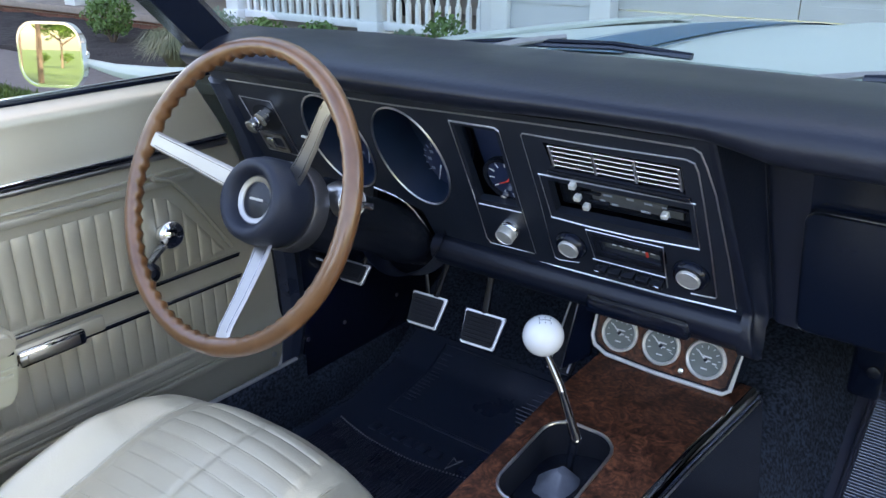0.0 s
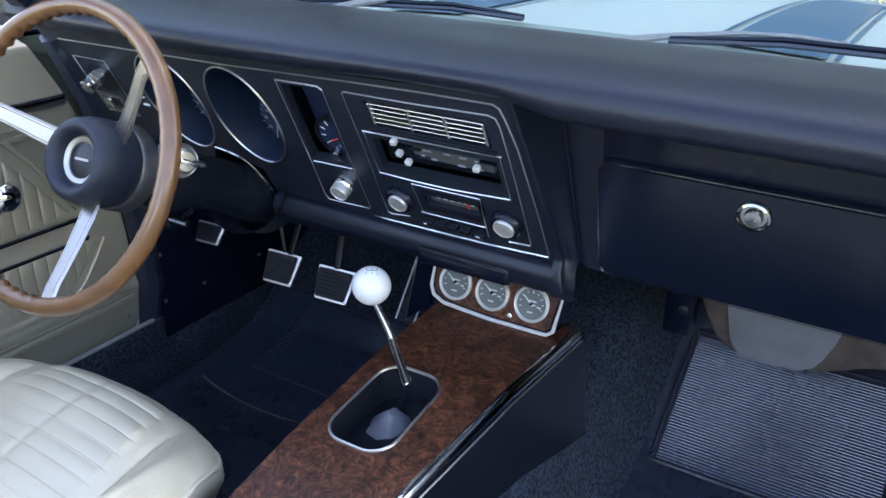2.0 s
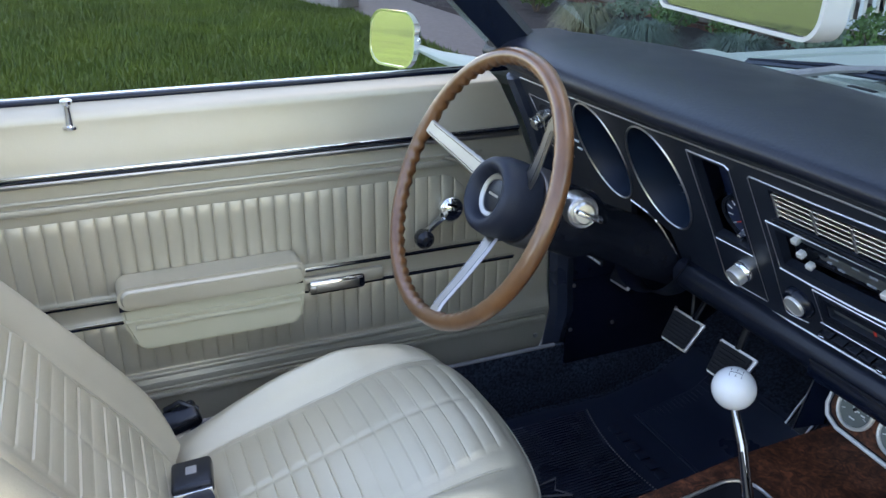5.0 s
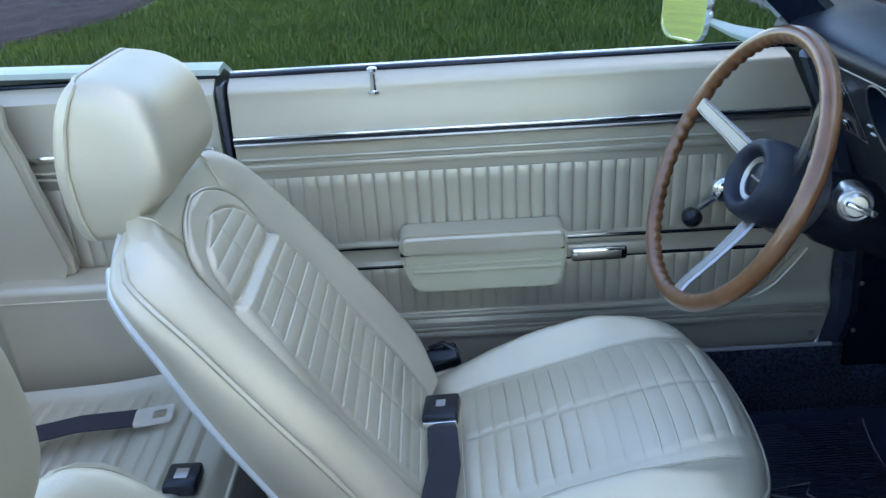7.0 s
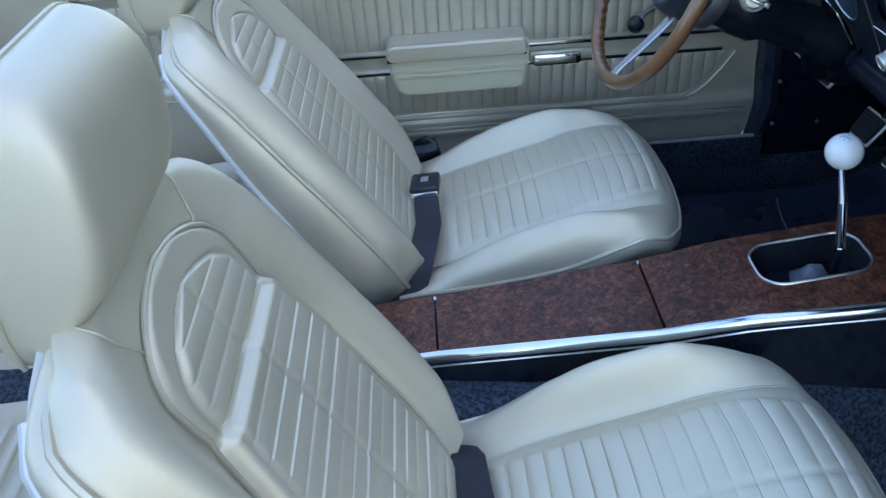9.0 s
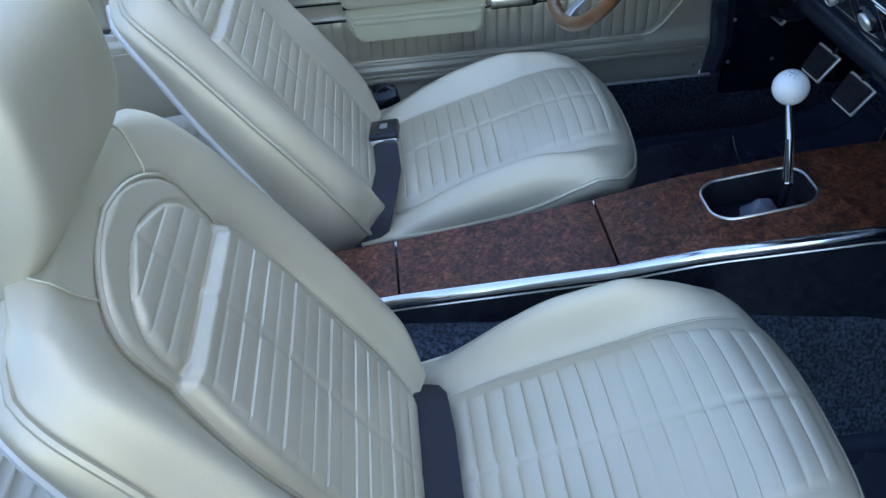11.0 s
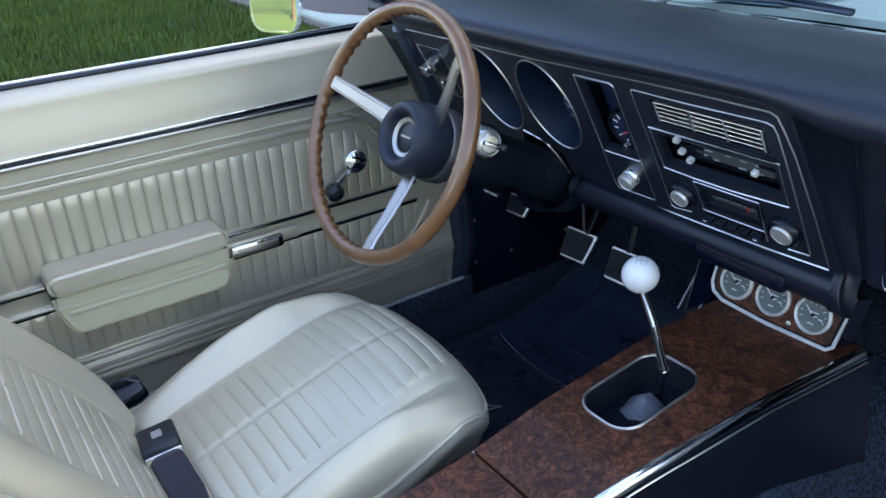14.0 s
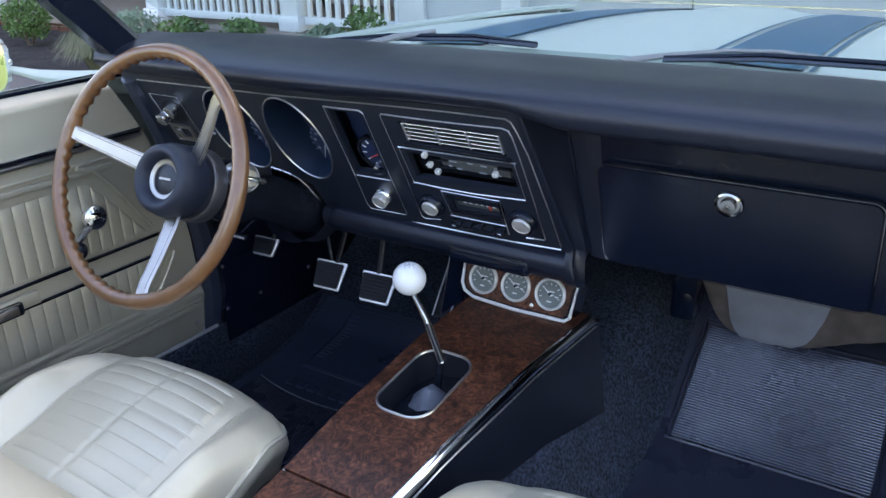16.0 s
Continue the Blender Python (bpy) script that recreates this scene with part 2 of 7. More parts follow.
def burl():
    """Dark red-brown burl veneer: warped cells of light figure over dark ground, under clear lacquer."""
    m = material("burl_veneer", (0.03, 0.01, 0.006), 0.45, spec=0.25, coat=0.09, coat_rough=0.12)
    nt = m.node_tree
    b = nt.nodes["Principled BSDF"]
    co = nt.nodes.new("ShaderNodeTexCoord")
    n = nt.nodes.new("ShaderNodeTexNoise")
    n.inputs["Scale"].default_value, n.inputs["Detail"].default_value, n.inputs["Distortion"].default_value = 38, 9, 3.6
    nt.links.new(co.outputs["Object"], n.inputs["Vector"])
    v = nt.nodes.new("ShaderNodeTexNoise")
    v.inputs["Scale"].default_value, v.inputs["Detail"].default_value, v.inputs["Distortion"].default_value = 95, 6, 1.2
    nt.links.new(co.outputs["Object"], v.inputs["Vector"])
    mx = nt.nodes.new("ShaderNodeMix")
    mx.inputs[0].default_value = 0.42
    nt.links.new(n.outputs["Fac"], mx.inputs[2])
    nt.links.new(v.outputs["Fac"], mx.inputs[3])
    r = nt.nodes.new("ShaderNodeValToRGB")
    e = r.color_ramp.elements
    e[0].position, e[0].color = 0.36, (0.022, 0.008, 0.006, 1)
    e[1].position, e[1].color = 0.66, (0.196, 0.066, 0.032, 1)
    k = e.new(0.5)
    k.color = (0.078, 0.0285, 0.0155, 1)
    nt.links.new(mx.outputs[0], r.inputs[0])
    big = nt.nodes.new("ShaderNodeTexNoise")
    big.inputs["Scale"].default_value, big.inputs["Detail"].default_value, big.inputs["Distortion"].default_value = 13, 6, 1.5
    nt.links.new(co.outputs["Object"], big.inputs["Vector"])
    mr = nt.nodes.new("ShaderNodeMapRange")
    mr.inputs[1].default_value, mr.inputs[2].default_value, mr.inputs[3].default_value, mr.inputs[4].default_value = 0.35, 0.65, 0.55, 1.25
    nt.links.new(big.outputs["Fac"], mr.inputs[0])
    sc = nt.nodes.new("ShaderNodeVectorMath")
    sc.operation = "SCALE"
    nt.links.new(r.outputs[0], sc.inputs[0])
    nt.links.new(mr.outputs[0], sc.inputs["Scale"])
    nt.links.new(sc.outputs[0], b.inputs["Base Color"])
    return m


def wrinkled(m, scale, strength):
    """Adds soft, broad creases under a material's fine grain."""
    nt = m.node_tree
    b = nt.nodes["Principled BSDF"]
    fine = b.inputs["Normal"].links[0].from_node
    co = nt.nodes.new("ShaderNodeTexCoord")
    n = nt.nodes.new("ShaderNodeTexNoise")
    n.inputs["Scale"].default_value, n.inputs["Detail"].default_value, n.inputs["Distortion"].default_value = scale, 5, 1.4
    nt.links.new(co.outputs["Object"], n.inputs["Vector"])
    bp = nt.nodes.new("ShaderNodeBump")
    bp.inputs["Strength"].default_value, bp.inputs["Distance"].default_value = strength, 0.01
    nt.links.new(n.outputs["Fac"], bp.inputs["Height"])
    nt.links.new(bp.outputs[0], fine.inputs["Normal"])


wrinkled(VINYL, 17, 0.055)
wrinkled(SEAT_VINYL, 15, 0.075)
wrinkled(MAT_BORDER, 7, 0.30)
wrinkled(MAT_RUBBER, 4, 0.05)
BURL = burl()
CLEAR = glass("clear_glass", (0.79, 0.88, 0.87), 0.05)
TINTED_MIRROR = material("tinted_mirror_glass", (0.27, 0.27, 0.28), 0.02, 1.0)
# side mirror: the yellow of the sunlit reflection is tinted into the glass
SUN_WARM_MIRROR = material("mirror_glass", (0.74, 0.71, 0.58), 0.015, 1.0)

# ---- building tools ----


def thing(name, at=(0, 0, 0), label="", category="", group="", kind=""):
    ob = new(name)
    ob.location = at
    ob.empty_display_size = 0.05
    return tagged(ob, label, category, group, kind)


def part(name, bm, mat, parent=None, label="", smooth=35, recalc=True):
    if recalc:
        bmesh.ops.recalc_face_normals(bm, faces=bm.faces)
    me = bpy.data.meshes.new(name)
    bm.to_mesh(me)
    bm.free()
    me.materials.append(mat)
    me.shade_smooth()
    me.set_sharp_from_angle(angle=radians(smooth))
    ob = new(name, me)
    if parent is not None:
        ob.parent = parent
        ob.matrix_parent_inverse = Matrix.Translation(-parent.location)
    return tagged(ob, label)


def solo(name, bm, mat, label, category, group="", kind="", smooth=35):
    return tagged(part(name, bm, mat, None, "", smooth), label, category, group, kind)


def B():
    return bmesh.new()


def box(bm, c, s, bev=0.0, m=None, seg=2):
    r = bmesh.ops.create_cube(bm, size=1.0)
    vs = r["verts"]
    for v in vs:
        v.co = Vector((v.co.x * s[0] + c[0], v.co.y * s[1] + c[1], v.co.z * s[2] + c[2]))
    if bev:
        es = list({e for v in vs for e in v.link_edges})
        o = bmesh.ops.bevel(bm, geom=es, offset=bev, segments=seg, affect="EDGES", profile=0.5)
        vs = list({v for f in o["faces"] for v in f.verts} | {v for v in vs if v.is_valid})
    if m is not None:
        bmesh.ops.transform(bm, matrix=m, verts=vs)
    return bm


def sweep(bm, pts, r, seg=10, closed=False, flat=1.0, up=(0, 0, 1), caps=True):
    """A round or flattened bar along points; r: one radius, or one for each point."""
    pts = [Vector(p) for p in pts]
    n = len(pts)
    rs = r if isinstance(r, (list, tuple)) else [r] * n
    rings = []
    side = None
    for i, p in enumerate(pts):
        a = pts[(i - 1) % n] if closed or i else p
        b = pts[(i + 1) % n] if closed or i < n - 1 else p
        d = (b - a).normalized()
        if side is None:
            u = Vector(up)
            if abs(u.dot(d)) > 0.95:
                u = Vector((1, 0, 0)) if abs(d.x) < 0.9 else Vector((0, 1, 0))
            side = d.cross(u).normalized()
        side = (side - d * side.dot(d)).normalized()
        w = d.cross(side)
        ring = []
        for k in range(seg):
            t = 2 * math.pi * k / seg
            ring.append(bm.verts.new(p + rs[i] * (math.cos(t) * side + flat * math.sin(t) * w)))
        rings.append(ring)
    for i in range(n if closed else n - 1):
        a, b = rings[i], rings[(i + 1) % n]
        for k in range(seg):
            bm.faces.new((a[k], a[(k + 1) % seg], b[(k + 1) % seg], b[k]))
    if caps and not closed:
        bm.faces.new(rings[0][::-1])
        bm.faces.new(rings[-1])
    return bm


def lathe(bm, prof, m, seg=32, caps=True):
    """A turned body: prof of (radius, height along the local z)."""
    rings = []
    for r, h in prof:
        rings.append([bm.verts.new(m @ Vector((max(r, 1e-4) * math.cos(2 * math.pi * k / seg), max(r, 1e-4) * math.sin(2 * math.pi * k / seg), h))) for k in range(seg)])
    for a, b in zip(rings, rings[1:]):
        for k in range(seg):
            bm.faces.new((a[k], a[(k + 1) % seg], b[(k + 1) % seg], b[k]))
    if caps:
        bm.faces.new(rings[0][::-1])
        bm.faces.new(rings[-1])
    return bm


def sheet(bm, fn, nu, nv, close_u=False):
    """A curved sheet through fn(u, v), u and v from 0 to 1."""
    rows = [[bm.verts.new(fn(i / nu, j / nv)) for i in range(nu if close_u else nu + 1)] for j in range(nv + 1)]
    for a, b in zip(rows, rows[1:]):
        for i in range(nu):
            k = (i + 1) % len(a)
            bm.faces.new((a[i], a[k], b[k], b[i]))
    return rows


def thicken(bm, d):
    bmesh.ops.recalc_face_normals(bm, faces=bm.faces)
    bmesh.ops.solidify(bm, geom=list(bm.faces), thickness=d)
    return bm


def rrect(w, h, r, n=5, cx=0.0, cy=0.0):
    pts = []
    for sx, sy, a0 in ((1, 1, 0), (-1, 1, 90), (-1, -1, 180), (1, -1, 270)):
        for k in range(n + 1):
            a = radians(a0 + 90 * k / n)
            pts.append((cx + sx * (w / 2 - r) + r * math.cos(a), cy + sy * (h / 2 - r) + r * math.sin(a)))
    return pts


def oval(a, b, n=48, cx=0.0, cy=0.0):
    return [(cx + a * math.cos(2 * math.pi * k / n), cy + b * math.sin(2 * math.pi * k / n)) for k in range(n)]


def plate(bm, outer, holes, m, depth):
    """A flat plate with holes; its face lies at the local z = 0 and it goes depth back."""
    b2 = bmesh.new()
    es = []
    for loop in (outer, *holes):
        vs = [b2.verts.new((x, y, 0)) for x, y in loop]
        es += [b2.edges.new((vs[i], vs[(i + 1) % len(vs)])) for i in range(len(vs))]
    bmesh.ops.triangle_fill(b2, use_beauty=True, use_dissolve=False, edges=es, normal=(0, 0, 1))
    top = list(b2.faces)
    r = bmesh.ops.extrude_face_region(b2, geom=top)
    bmesh.ops.translate(b2, vec=(0, 0, -depth), verts=[g for g in r["geom"] if isinstance(g, bmesh.types.BMVert)])
    bmesh.ops.transform(b2, matrix=m, verts=b2.verts)
    tmp = bpy.data.meshes.new("tmp")
    b2.to_mesh(tmp)
    b2.free()
    bm.from_mesh(tmp)
    bpy.data.meshes.remove(tmp)
    return bm


def outline(bm, pts, m, r, closed=True, seg=6, lift=0.0):
    """A thin round bead along a plane outline."""
    return sweep(bm, [m @ Vector((x, y, lift)) for x, y in pts], r, seg, closed, up=m.to_3x3() @ Vector((0, 0, 1)))


def prism(bm, pts, m, depth):
    return plate(bm, pts, (), m, depth)


def lerp(x, xs, ys):
    return float(np.interp(x, xs, ys))


def glide(x, xs, ys):
    """Like lerp, but with a smooth run through the knots."""
    n = len(xs)
    if x <= xs[0]:
        return ys[0]
    if x >= xs[-1]:
        return ys[-1]
    i = max(k for k in range(n - 1) if xs[k] <= x)
    h = xs[i + 1] - xs[i]
    d = [(ys[k + 1] - ys[k]) / (xs[k + 1] - xs[k]) for k in range(n - 1)]

    def slope(k):
        if k == 0:
            return d[0]
        if k == n - 1:
            return d[-1]
        return 0.0 if d[k - 1] * d[k] <= 0 else 2 * d[k - 1] * d[k] / (d[k - 1] + d[k])

    t = (x - xs[i]) / h
    a, b = slope(i) * h, slope(i + 1) * h
    return (2 * t ** 3 - 3 * t ** 2 + 1) * ys[i] + (t ** 3 - 2 * t ** 2 + t) * a + (3 * t ** 2 - 2 * t ** 3) * ys[i + 1] + (t ** 3 - t ** 2) * b


def smooth01(x):
    x = min(max(x, 0.0), 1.0)
    return x * x * (3 - 2 * x)

# ---- surroundings ----
# x to the car's right, y ahead, z up; the garage stands square ahead, the lawn lies on the left.
b = B()
sheet(b, lambda u, v: Vector((-300 + 600 * u, -300 + 600 * v, -0.03)), 60, 60)
tagged(part("ground", b, TURF), "flat green lawn soil that runs to the horizon", "ground", kind="structure")
b = B()
box(b, (1.8, -3.0, -0.015), (8.0, 17, 0.05), 0.01)
tagged(part("road", b, DRIVE), "grey concrete driveway under the white convertible", "driveway", kind="structure")
b = B()
box(b, (-6.15, 2.92, -0.012), (7.9, 0.92, 0.05), 0.01)
tagged(part("pavement", b, PAVER), "brown paved walkway between lawn and planting bed", "walkway", kind="structure")
b = B()


def bed_height(x, y):
    return 0.03 + 0.03 * noise.noise(Vector((x * 1.3, y * 1.3, 3))) + 0.02 * noise.noise(Vector((x * 9, y * 9, 7)))


def bed(u, v):
    x, y = -12.5 + 8.9 * u, 3.36 + 1.88 * v
    return Vector((x, y, bed_height(x, y) * (1 if 0.01 < v < 0.99 else -1)))


sheet(b, bed, 160, 40)
tagged(part("mulch_bed", b, MULCH), "dark bark mulch planting bed before the porch", "mulch", kind="stuff")
b = B()


def island(u, v):
    a, r = 2 * math.pi * u, v
    x, y = -8.9 + (3.0 + 0.2 * math.sin(3 * a)) * r * math.cos(a), -5.6 + (2.2 + 0.15 * math.cos(2 * a)) * r * math.sin(a)
    return Vector((x, y, 0.16 * (1 - r ** 2) + 0.03 * noise.noise(Vector((x * 6, y * 6, 1))) + (-0.05 if r == 1 else 0.01)))


sheet(b, island, 72, 24, True)
tagged(part("mulch_island", b, MULCH), "rounded island of dark bark mulch in the lawn", "mulch", kind="stuff")

# grass blades over the stretch of lawn beyond the door
rng = np.random.default_rng(4)


def blades(name, n, x0, x1, y0, y1, skip, h0, h1, label):
    p = rng.uniform((x0, y0), (x1, y1), (n, 2))
    p = p[[not skip(x, y) for x, y in p]]
    k = len(p)
    a, h, w = rng.uniform(0, 2 * math.pi, k), rng.uniform(h0, h1, k), rng.uniform(0.004, 0.009, k)
    lean = rng.normal(0, 0.022, (k, 2))
    d = np.stack([np.cos(a), np.sin(a)], 1) * w[:, None]
    z = np.full((k, 1), -0.03)
    v = np.concatenate([np.hstack([p - d, z]), np.hstack([p + d, z]), np.hstack([p + lean, z + h[:, None]])], 1).reshape(-1, 3)
    me = bpy.data.meshes.new(name)
    me.from_pydata(v.tolist(), [], [(3 * i, 3 * i + 1, 3 * i + 2) for i in range(k)])
    me.materials.append(BLADE)
    return tagged(new(name, me), label, "grass", kind="stuff")


def off_lawn(x, y):
    return (y > 2.45 and x > -10.2) or ((x + 8.9) / 3.0) ** 2 + ((y + 5.6) / 2.2) ** 2 < 0.95


blades("lawn_grass", 250000, -13.5, -2.25, -7.0, 2.5, off_lawn, 0.035, 0.085, "dense short green lawn grass")

# low stone edging wall at the walkway
wall_rng = random.Random(5)
stone_wall = thing("stone_wall", (-9.3, 1.6, 0), "low dry-laid wall of grey natural stone blocks", "wall", kind="structure")
for course in range(2):
    s = -0.2 * course
    while s < 5.2:
        ln = wall_rng.uniform(0.34, 0.62)
        b = B()
        box(b, (0, 0, 0), (ln - 0.012, 0.3, 0.145), 0.025)
        for v in b.verts:
            v.co += 0.016 * Vector(noise.noise_vector(v.co * 9 + Vector((s * 3, course, 0))))
        a = radians(197 - 5 * s)
        bmesh.ops.transform(b, matrix=pose(-8.85 + (s + ln / 2) * math.cos(a), 2.45 + (s + ln / 2) * math.sin(a), 0.07 + 0.15 * course, 0, 0, math.degrees(a)), verts=b.verts)
        part("stone", b, STONE, stone_wall)
        s += ln

# ---- house ----
PORCH_Y, PORCH_Z = 5.25, 0.185
b = B()
box(b, (-9.0, PORCH_Y + 1.1, PORCH_Z - 0.045), (11.0, 2.3, 0.09), 0.012)
tagged(part("porch_floor", b, CONCRETE), "tan concrete porch slab with a rounded lip", "porch", kind="structure")
brick_base = thing("porch_base", (-9, PORCH_Y, 0), "red brick course under the porch slab", "brick base", kind="structure")
b = B()
box(b, (-9.0, PORCH_Y + 0.12, 0.08), (10.9, 0.1, 0.2), 0)
part("mortar", b, CONCRETE, brick_base)
me = None
for row in range(2):
    for i in range(46):
        x = -3.75 - i * 0.215 - (0.107 if row % 2 else 0)
        if me is None:
            b = B()
            box(b, (0, 0, 0), (0.203, 0.09, 0.057), 0.004, seg=1)
            first = part("brick", b, BRICK, brick_base)
            me = first.data
            first.matrix_parent_inverse = Matrix.Identity(4)
            first.location = Vector((x, PORCH_Y + 0.105, 0.015 + row * 0.067)) - brick_base.location
        else:
            o = new("brick", me)
            o.parent = brick_base
            o.location = Vector((x, PORCH_Y + 0.105, 0.015 + row * 0.067)) - brick_base.location


def clad_wall(name, x0, x1, y, z0, z1, mat, step, label, skip=()):
    """A wall of lapped boards, each a piece, on a backing slab."""
    w = thing(name, ((x0 + x1) / 2, y, 0), label, "wall", kind="structure")
    b = B()
    box(b, ((x0 + x1) / 2, y + 0.08, (z0 + z1) / 2), (x1 - x0, 0.12, z1 - z0))
    part("backing", b, mat, w)
    z = z0
    while z < z1 - 0.02:
        b = B()
        prism(b, [(0.0, 0.0), (-0.016, 0.0), (-0.004, step), (0.0, step)], pose(x0, y + 0.02, z, 90, 0, 90) @ Matrix.Scale(1, 4), -(x1 - x0))
        part("board", b, mat, w)
        z += step
    return w


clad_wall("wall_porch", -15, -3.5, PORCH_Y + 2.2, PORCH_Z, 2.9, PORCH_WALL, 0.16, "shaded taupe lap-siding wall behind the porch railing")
clad_wall("wall_garage", -3.36, -2.62, PORCH_Y - 0.06, 0.0, 3.0, SIDING, 0.2, "pale grey-blue lap siding beside the garage door")
clad_wall("wall_garage_far", 2.95, 5.5, PORCH_Y - 0.06, 0.0, 3.0, SIDING, 0.2, "pale grey-blue lap siding on the far side of the garage door")
b = B()
box(b, (0.15, PORCH_Y + 0.02, 2.7), (5.6, 0.16, 0.72), 0.004)
tagged(part("wall_over_garage", b, SIDING), "pale grey wall above the garage door", "wall", kind="structure")
b = B()
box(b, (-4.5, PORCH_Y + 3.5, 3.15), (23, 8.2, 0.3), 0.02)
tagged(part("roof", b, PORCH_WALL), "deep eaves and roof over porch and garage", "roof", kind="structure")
# Unseen block, added this tall to keep direct sun off car and lawn.
b = B()
box(b, (-4.0, PORCH_Y + 4.6, 7.65), (26, 8.2, 8.7), 0.02)
tagged(part("wall_upper", b, SIDING), "plain pale unseen upper storey, added to shade the car and lawn", "wall", kind="structure")
garage = thing("garage_door", (0.15, PORCH_Y, 0), "pale grey panelled sectional garage door, closed", "garage door", kind="structure")
for r in range(4):
    for c in range(4):
        m = pose(-2.45 + 1.3 * c + 0.65, PORCH_Y + 0.03, 0.30 + 0.56 * r, 90, 0, 0)
        b = B()
        plate(b, rrect(1.292, 0.552, 0.004, 1), [rrect(1.06, 0.36, 0.01, 2)], m, 0.04)
        plate(b, rrect(1.06, 0.36, 0.01, 2), (), m @ pose(0, 0, -0.012), 0.02)
        plate(b, rrect(0.96, 0.27, 0.01, 2), (), m @ pose(0, 0, -0.004), 0.02)
        part("panel", b, GARAGE_PAINT, garage)
b = B()
for x, w in ((-3.43, 0.16), (-2.53, 0.17), (2.85, 0.17)):
    box(b, (x, PORCH_Y - 0.03, 1.5), (w, 0.14, 3.0), 0.006)
tagged(part("trim", b, WHITE_TRIM), "white corner boards beside the garage door", "trim", kind="structure")


def baluster_mesh():
    b = B()
    box(b, (0, 0, 0.10), (0.042, 0.042, 0.20), 0.004, seg=1)
    lathe(b, [(0.016, 0.20), (0.021, 0.215), (0.013, 0.235), (0.019, 0.29), (0.021, 0.36), (0.014, 0.50), (0.012, 0.55), (0.018, 0.565), (0.013, 0.58)], Matrix.Identity(4), 10)
    box(b, (0, 0, 0.66), (0.042, 0.042, 0.16), 0.004, seg=1)
    return b


railing_mesh = None


def railing(x0, x1):
    global railing_mesh
    t = thing("porch_railing", ((x0 + x1) / 2, PORCH_Y + 0.15, PORCH_Z), "white turned-baluster railing along the porch edge", "railing", "railings of the porch")
    for z, h in ((PORCH_Z + 0.10, 0.075), (PORCH_Z + 0.88, 0.08)):
        b = B()
        box(b, ((x0 + x1) / 2, PORCH_Y + 0.15, z), (x1 - x0, 0.075, h), 0.008)
        part("rail", b, WHITE_TRIM, t)
    n = int((x1 - x0) / 0.108)
    for i in range(n):
        at = Vector((x0 + (i + 0.5) * (x1 - x0) / n, PORCH_Y + 0.15, PORCH_Z + 0.12))
        if railing_mesh is None:
            o = part("baluster", baluster_mesh(), WHITE_TRIM, t)
            railing_mesh = o.data
            o.matrix_parent_inverse = Matrix.Identity(4)
        else:
            o = new("baluster", railing_mesh)
            o.parent = t
        o.location = at - t.location


POSTS = (-3.62, -5.0, -7.0, -10.3)
for x0, x1 in ((-4.88, -3.74), (-6.88, -5.12)):
    railing(x0, x1)
for x in POSTS:
    t = thing("porch_post", (x, PORCH_Y + 0.15, PORCH_Z), "square white porch post with a stepped base", "post", "posts of the porch")
    b = B()
    box(b, (x, PORCH_Y + 0.15, PORCH_Z + 1.38), (0.2, 0.2, 2.76), 0.012)
    part("shaft", b, WHITE_TRIM, t)
    b = B()
    box(b, (x, PORCH_Y + 0.15, PORCH_Z + 0.07), (0.26, 0.26, 0.14), 0.012)
    part("base", b, WHITE_TRIM, t)
for x in (-6.2, -5.7):
    t = thing("porch_chair", (x, PORCH_Y + 1.2, PORCH_Z), "dark wooden chair on the porch behind the railing", "chair", "chairs on the porch")
    for dx in (-0.24, 0.24):
        b = B()
        sweep(b, [(x + dx, PORCH_Y + 0.95, PORCH_Z), (x + dx, PORCH_Y + 1.0, PORCH_Z + 0.42), (x + dx, PORCH_Y + 1.5, PORCH_Z + 0.5), (x + dx, PORCH_Y + 1.75, PORCH_Z + 1.0)], 0.022, 6)
        part("side_frame", b, BLACK_PLASTIC, t)
        b = B()
        sweep(b, [(x + dx, PORCH_Y + 1.5, PORCH_Z + 0.5), (x + dx, PORCH_Y + 1.7, PORCH_Z)], 0.02, 6)
        part("leg", b, BLACK_PLASTIC, t)
    b = B()
    box(b, (x, PORCH_Y + 1.25, PORCH_Z + 0.45), (0.5, 0.5, 0.03), 0.008)
    part("seat", b, BLACK_PLASTIC, t)
    b = B()
    box(b, (0, 0, 0), (0.46, 0.02, 0.45), 0.008, pose(x, PORCH_Y + 1.65, PORCH_Z + 0.78, -27))
    part("backrest", b, BLACK_PLASTIC, t)


